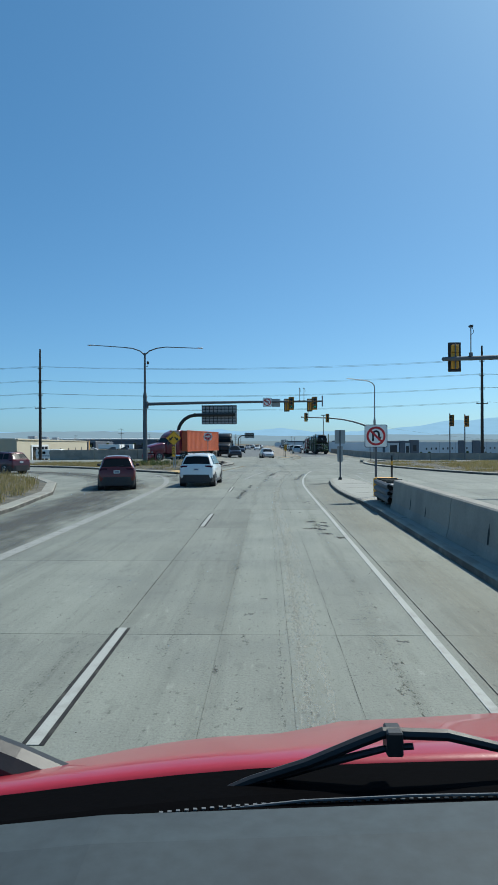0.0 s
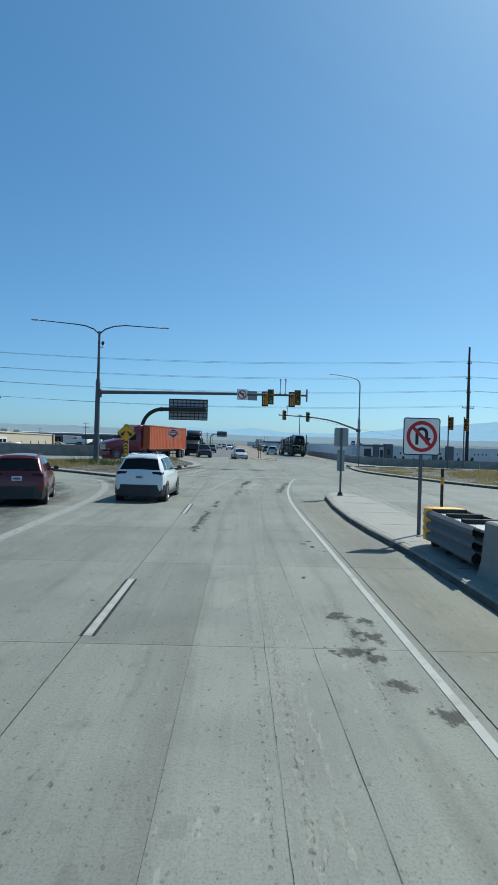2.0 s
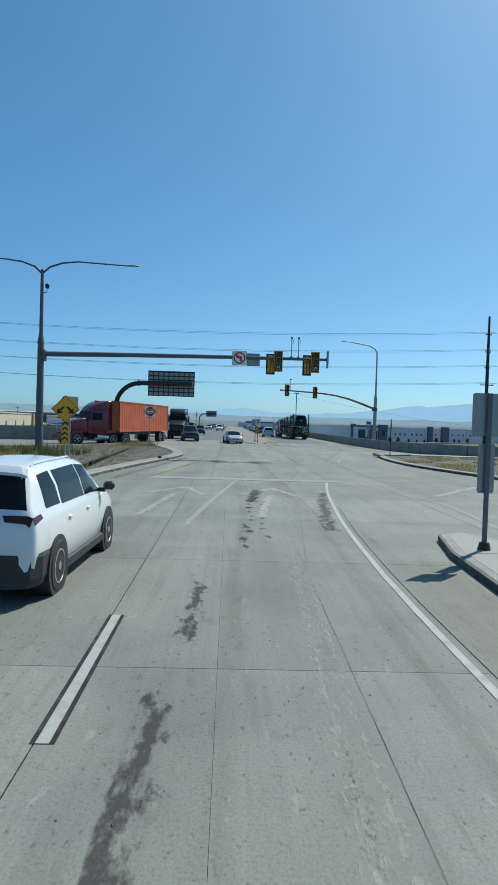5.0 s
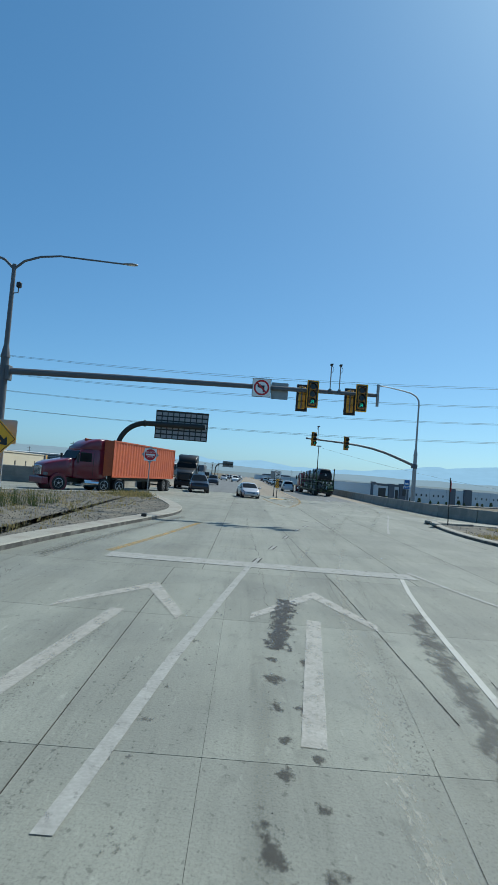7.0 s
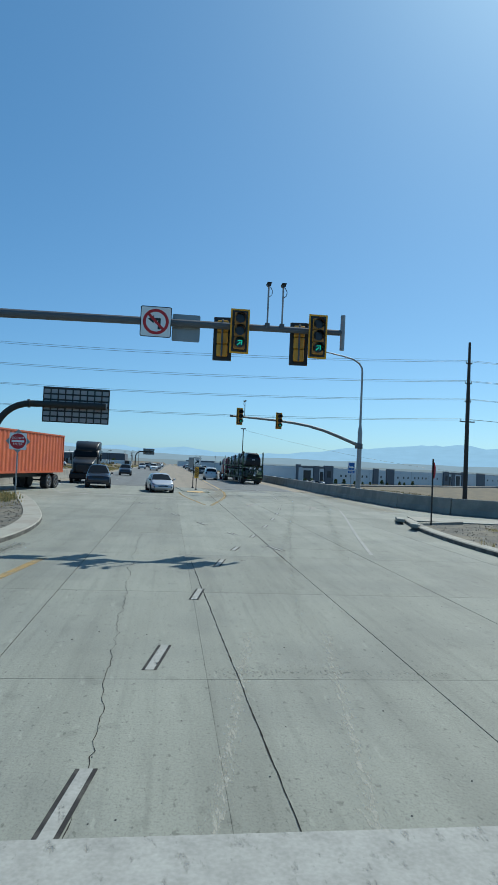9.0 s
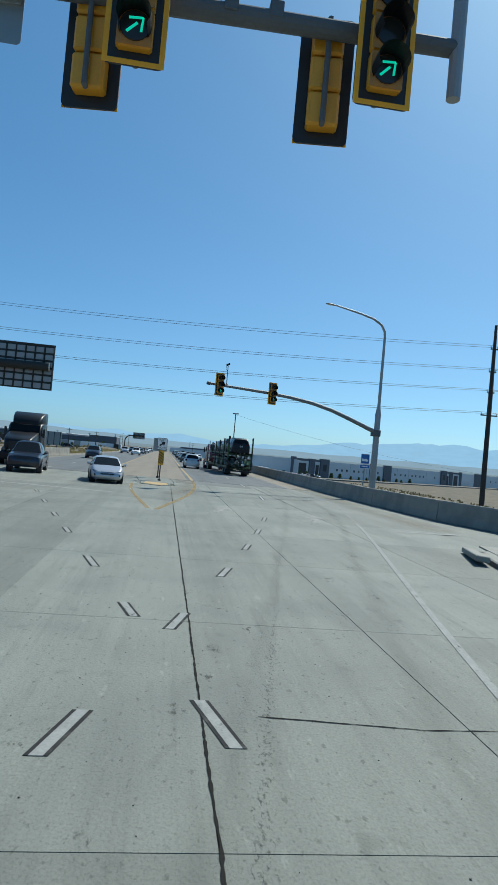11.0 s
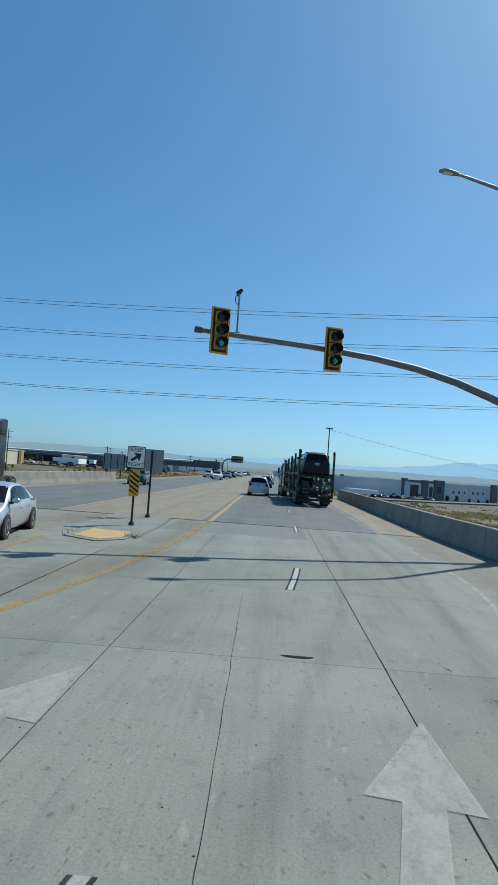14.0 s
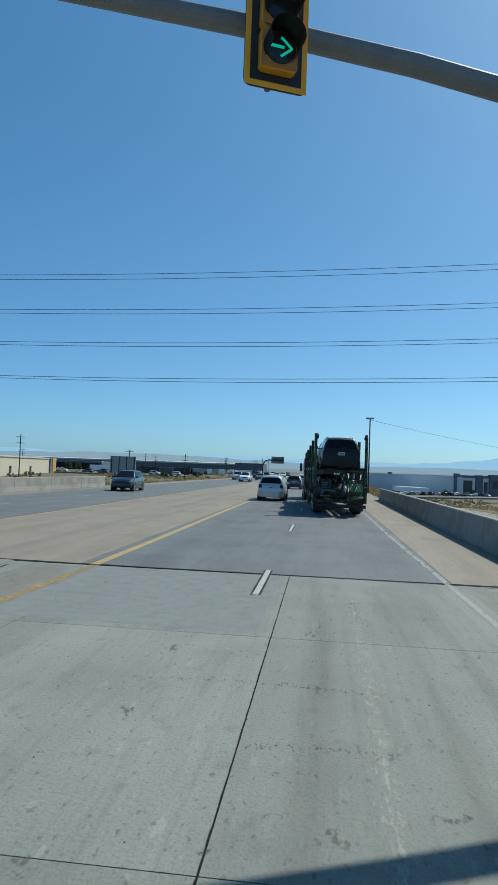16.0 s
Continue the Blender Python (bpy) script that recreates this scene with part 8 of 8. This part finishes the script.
crack("joint_seal", [(2.03, 42.5), (2.0, 45), (1.93, 50), (1.68, 58), (1.5, 64)], 0.011, 58, "dark joint filler along the lane", 0.004, step=0.1)
crack("crack", [(0.4, 23.5), (0.46, 18), (0.44, 8), (0.4, 0)], 0.0022, 59, "thin dark groove along the lane", 0.004, step=0.15)
crack("crack", [(7.85, 82.9), (7.8, 86.6), (7.75, 89), (7.68, 93.1)], 0.004, 60, "thin groove worn along the lane", 0.004)
for line, sd in (([(1.72, 47.4), (1.76, 49.4), (1.9, 51.6)], 64), ([(1.84, 47.3), (1.87, 49)], 65), ([(1.62, 47.9), (1.64, 49.2)], 66), ([(2.35, 49.6), (2.3, 51.4)], 67)):
    crack("crack", line, 0.003, sd, "short dark groove scraped beside the joint", 0.006, step=0.1)
crack("joint_seal", [(4.13, 99.6), (4.16, 101.3), (4.13, 104.5), (3.95, 107.5)], 0.03, 61, "dark open joint beside the low island", 0.012, step=0.12)
crack("crack", [(1.2, 98.3), (2.0, 98.1), (3.3, 98.2)], 0.02, 62, wob=0.02, step=0.1)
crack("crack", [(0.4, 100.6), (1.2, 100.4), (1.95, 100.7)], 0.02, 63, wob=0.02, step=0.1)
crack("crack", [(4.4, 67.0), (5.8, 66.85), (7.4, 66.9)], 0.016, 57, wob=0.006, step=0.08)
bm = bmesh.new()
bm.faces.new([bm.verts.new((8.55 + 0.21 * math.cos(t), 89.13 + (0.085 if math.sin(t) < 0 else 0.02) * math.sin(t), 0.004)) for t in (math.tau * k / 18 for k in range(18))])
structure("gouge", bm, JOINT, "dark gouge broken out of a slab joint", "crack")

bm = bmesh.new()
prism(bm, [(-15.99, -20.3), (13.29, -20.3), (13.29, 107.9), (-11.89, 107.9), (-11.89, 50.9), (-15.99, 50.9)], -0.013, -0.009)
structure("joint_bed", bm, JOINT, "dark gaps between the concrete slabs", "joint")
SOUTH = [-16, -12.4, -8.8, -5.15, -1.63, -0.35, 5.7, 9.4, 13.3]
NORTH = [-11.9, -8.3, -4.6, -1.0, 1.4, 3.92, 6.25, 9.6, 13.3]
rows_y = [107.9 - 4.75 * k for k in range(28)][::-1]
road = thing("road_slabs", "pale worn concrete slabs with dark joints", "road", kind="structure")
for y0, y1 in zip(rows_y, rows_y[1:]):
    cols = SOUTH if y0 < 50 else NORTH
    for x0, x1 in zip(cols, cols[1:]):
        bm = bmesh.new()
        gl, gr = (0.0014 if x in (-0.35, 2.3, 1.4) else 0.0065 for x in (x0, x1))
        g = 0.0045
        box(bm, (x0 + gl, y0 + g, -0.02), (x1 - gr, y1 - g, 0.0))
        part("slab", bm, SLAB, road)


# ---- the vehicle at the start of the way: bonnet, cowl, wipers and dashboard ----
own = thing("truck_front", "red truck bonnet with black wipers and a dusty dashboard", "truck", pose(0.2, 0.6, 0))
TX = 0.46
CREST_X = [(-0.75, 1.30), (-0.593, 1.466), (-0.425, 1.512), (-0.298, 1.541), (-0.13, 1.565), (0.054, 1.579), (0.162, 1.604), (0.289, 1.612), (0.593, 1.63), (0.9, 1.625), (1.2, 1.6), (1.45, 1.53), (1.62, 1.4)]
REAR_X = [(-0.78, 1.70), (-0.6, 1.785), (-0.312, 1.83), (-0.135, 1.853), (0.02, 1.867), (0.312, 1.879), (0.7, 1.885), (1.1, 1.875), (1.4, 1.85), (1.66, 1.74)]


def bonnet(y, mix, drop, side):
    """A cross section of the bonnet; mix 0 at the windscreen, 1 at its crest."""
    pts = []
    for k in range(33):
        u = k / 32
        x = TX - side + 2 * side * u
        z = lerp_table(REAR_X, x) * (1 - mix) + lerp_table(CREST_X, x) * mix - drop
        pts.append((x, y, z))
    return pts + [(TX + side, y, 0.75), (TX - side, y, 0.75)]


bm = bmesh.new()
loft(bm, [bonnet(0.80, 0.0, 0.012, 1.16), bonnet(0.82, 0.02, 0.0, 1.16), bonnet(1.0, 0.26, 0.0, 1.16), bonnet(1.25, 0.6, 0.0, 1.155), bonnet(1.52, 1.0, 0.0, 1.15), bonnet(1.75, 1.0, 0.13, 1.14), bonnet(1.95, 1.0, 0.3, 1.1), bonnet(2.1, 1.0, 0.5, 1.02)])
part("bonnet", bm, PAINT["hood"], own, "glossy red bonnet", smooth=True)
part("bumper", new_box((TX - 1.15, 1.95, 0.3), (TX + 1.15, 2.4, 0.8), 0.06), CHROME, own)
part("grille", new_box((TX - 0.5, 2.05, 0.55), (TX + 0.5, 2.2, 1.05), 0.03), CHROME, own)
part("lower_cab", new_box((TX - 1.1, -0.5, 0.5), (TX + 1.1, 0.78, 1.55), 0.05), PAINT["hood"], own)
part("frame", new_box((TX - 0.45, -0.5, 0.35), (TX + 0.45, 2.1, 0.6)), DARK_STEEL, own)
for s in (-1, 1):
    wheel(own, TX + s * 0.98, 1.5, 0.5, 0.28, RIM)
bm = bmesh.new()
CX = [TX - 1.14 + 2.28 * k / 24 for k in range(25)]
loft(bm, [[(x, y, lerp_table(REAR_X, x) + dz) for x in CX] + [(CX[-1], y, 1.3), (CX[0], y, 1.3)] for y, dz in ((0.57, -0.03), (0.64, 0.0), (0.72, 0.004), (0.799, -0.006))])
part("cowl", bm, COWL, own, "black plastic cowl")
bm = bmesh.new()
for k in range(120):
    x = -0.12 + k * 0.0095
    z = lerp_table(REAR_X, x) + 0.002
    box(bm, (x, 0.7, z), (x + 0.0045, 0.703, z + 0.0025))
part("cowl_grille", bm, STEEL, own, "row of small cowl vents")
bm = bmesh.new()
loft(bm, [[(TX + x, y, z + 0.049 * x) for x, z in ((-1.12, 1.3), (1.12, 1.3), (1.12, zt - 0.02), (0.6, zt), (-0.6, zt), (-1.12, zt - 0.03))] for y, zt in ((-0.4, 1.94), (0.2, 1.965), (0.5, 1.979), (0.55, 1.973), (0.565, 1.958), (0.57, 1.7))])
part("dashboard", bm, DASH, own, "dusty dark grey dashboard", smooth=False)
for x0, lab in ((0.0, "black wiper blade"), (0.95, "black wiper blade")):
    o = Vector((x0 - 0.02, 0, 0.02 * x0))
    at = lambda pts: [tuple(Vector(p) + o) for p in pts]
    blade = part("wiper", new_tube(at([(-0.075, 0.75, 1.838), (0.0, 0.755, 1.866), (0.066, 0.75, 1.890), (0.128, 0.75, 1.916), (0.156, 0.75, 1.927), (0.19, 0.75, 1.926), (0.23, 0.75, 1.925), (0.30, 0.75, 1.909), (0.40, 0.75, 1.885)]), [0.004, 0.006, 0.0065, 0.007, 0.007, 0.007, 0.007, 0.006, 0.005], 8), BLACK, own, lab)
    part("arm", new_tube(at([(0.03, 0.76, 1.868), (0.075, 0.755, 1.884), (0.125, 0.75, 1.9), (0.16, 0.748, 1.91), (0.19, 0.745, 1.914)]), [0.005, 0.005, 0.0045, 0.004, 0.004], 8), BLACK, blade)
    part("clip", new_box(tuple(Vector((0.158, 0.735, 1.905)) + o), tuple(Vector((0.177, 0.765, 1.933)) + o), 0.002), BLACK, blade)
    part("squeegee", new_tube(at([(-0.055, 0.7, 1.86), (0.06, 0.7, 1.874), (0.18, 0.7, 1.881), (0.34, 0.7, 1.886)]), 0.0016, 6), STEEL, blade, "thin grey wiper rail")
    part("pivot_cover", new_box(tuple(Vector((0.3, 0.72, 1.872)) + o), tuple(Vector((0.42, 0.78, 1.888)) + o), 0.006), TRIM, blade, "black pivot cover")
mirror = part("mirror", new_box((-1.06, 1.02, 1.86), (-0.84, 1.1, 2.12), 0.04), BLACK, own, "black fender mirror")
part("mirror_glass", new_box((-1.04, 1.014, 1.88), (-0.86, 1.019, 2.1)), CHROME, mirror)
part("mirror_arm", new_tube([(-0.92, 1.07, 1.92), (-0.62, 1.07, 1.785), (-0.44, 1.08, 1.705), (-0.27, 1.1, 1.62)], [0.03, 0.04, 0.046, 0.046], 12), BLACK, mirror)
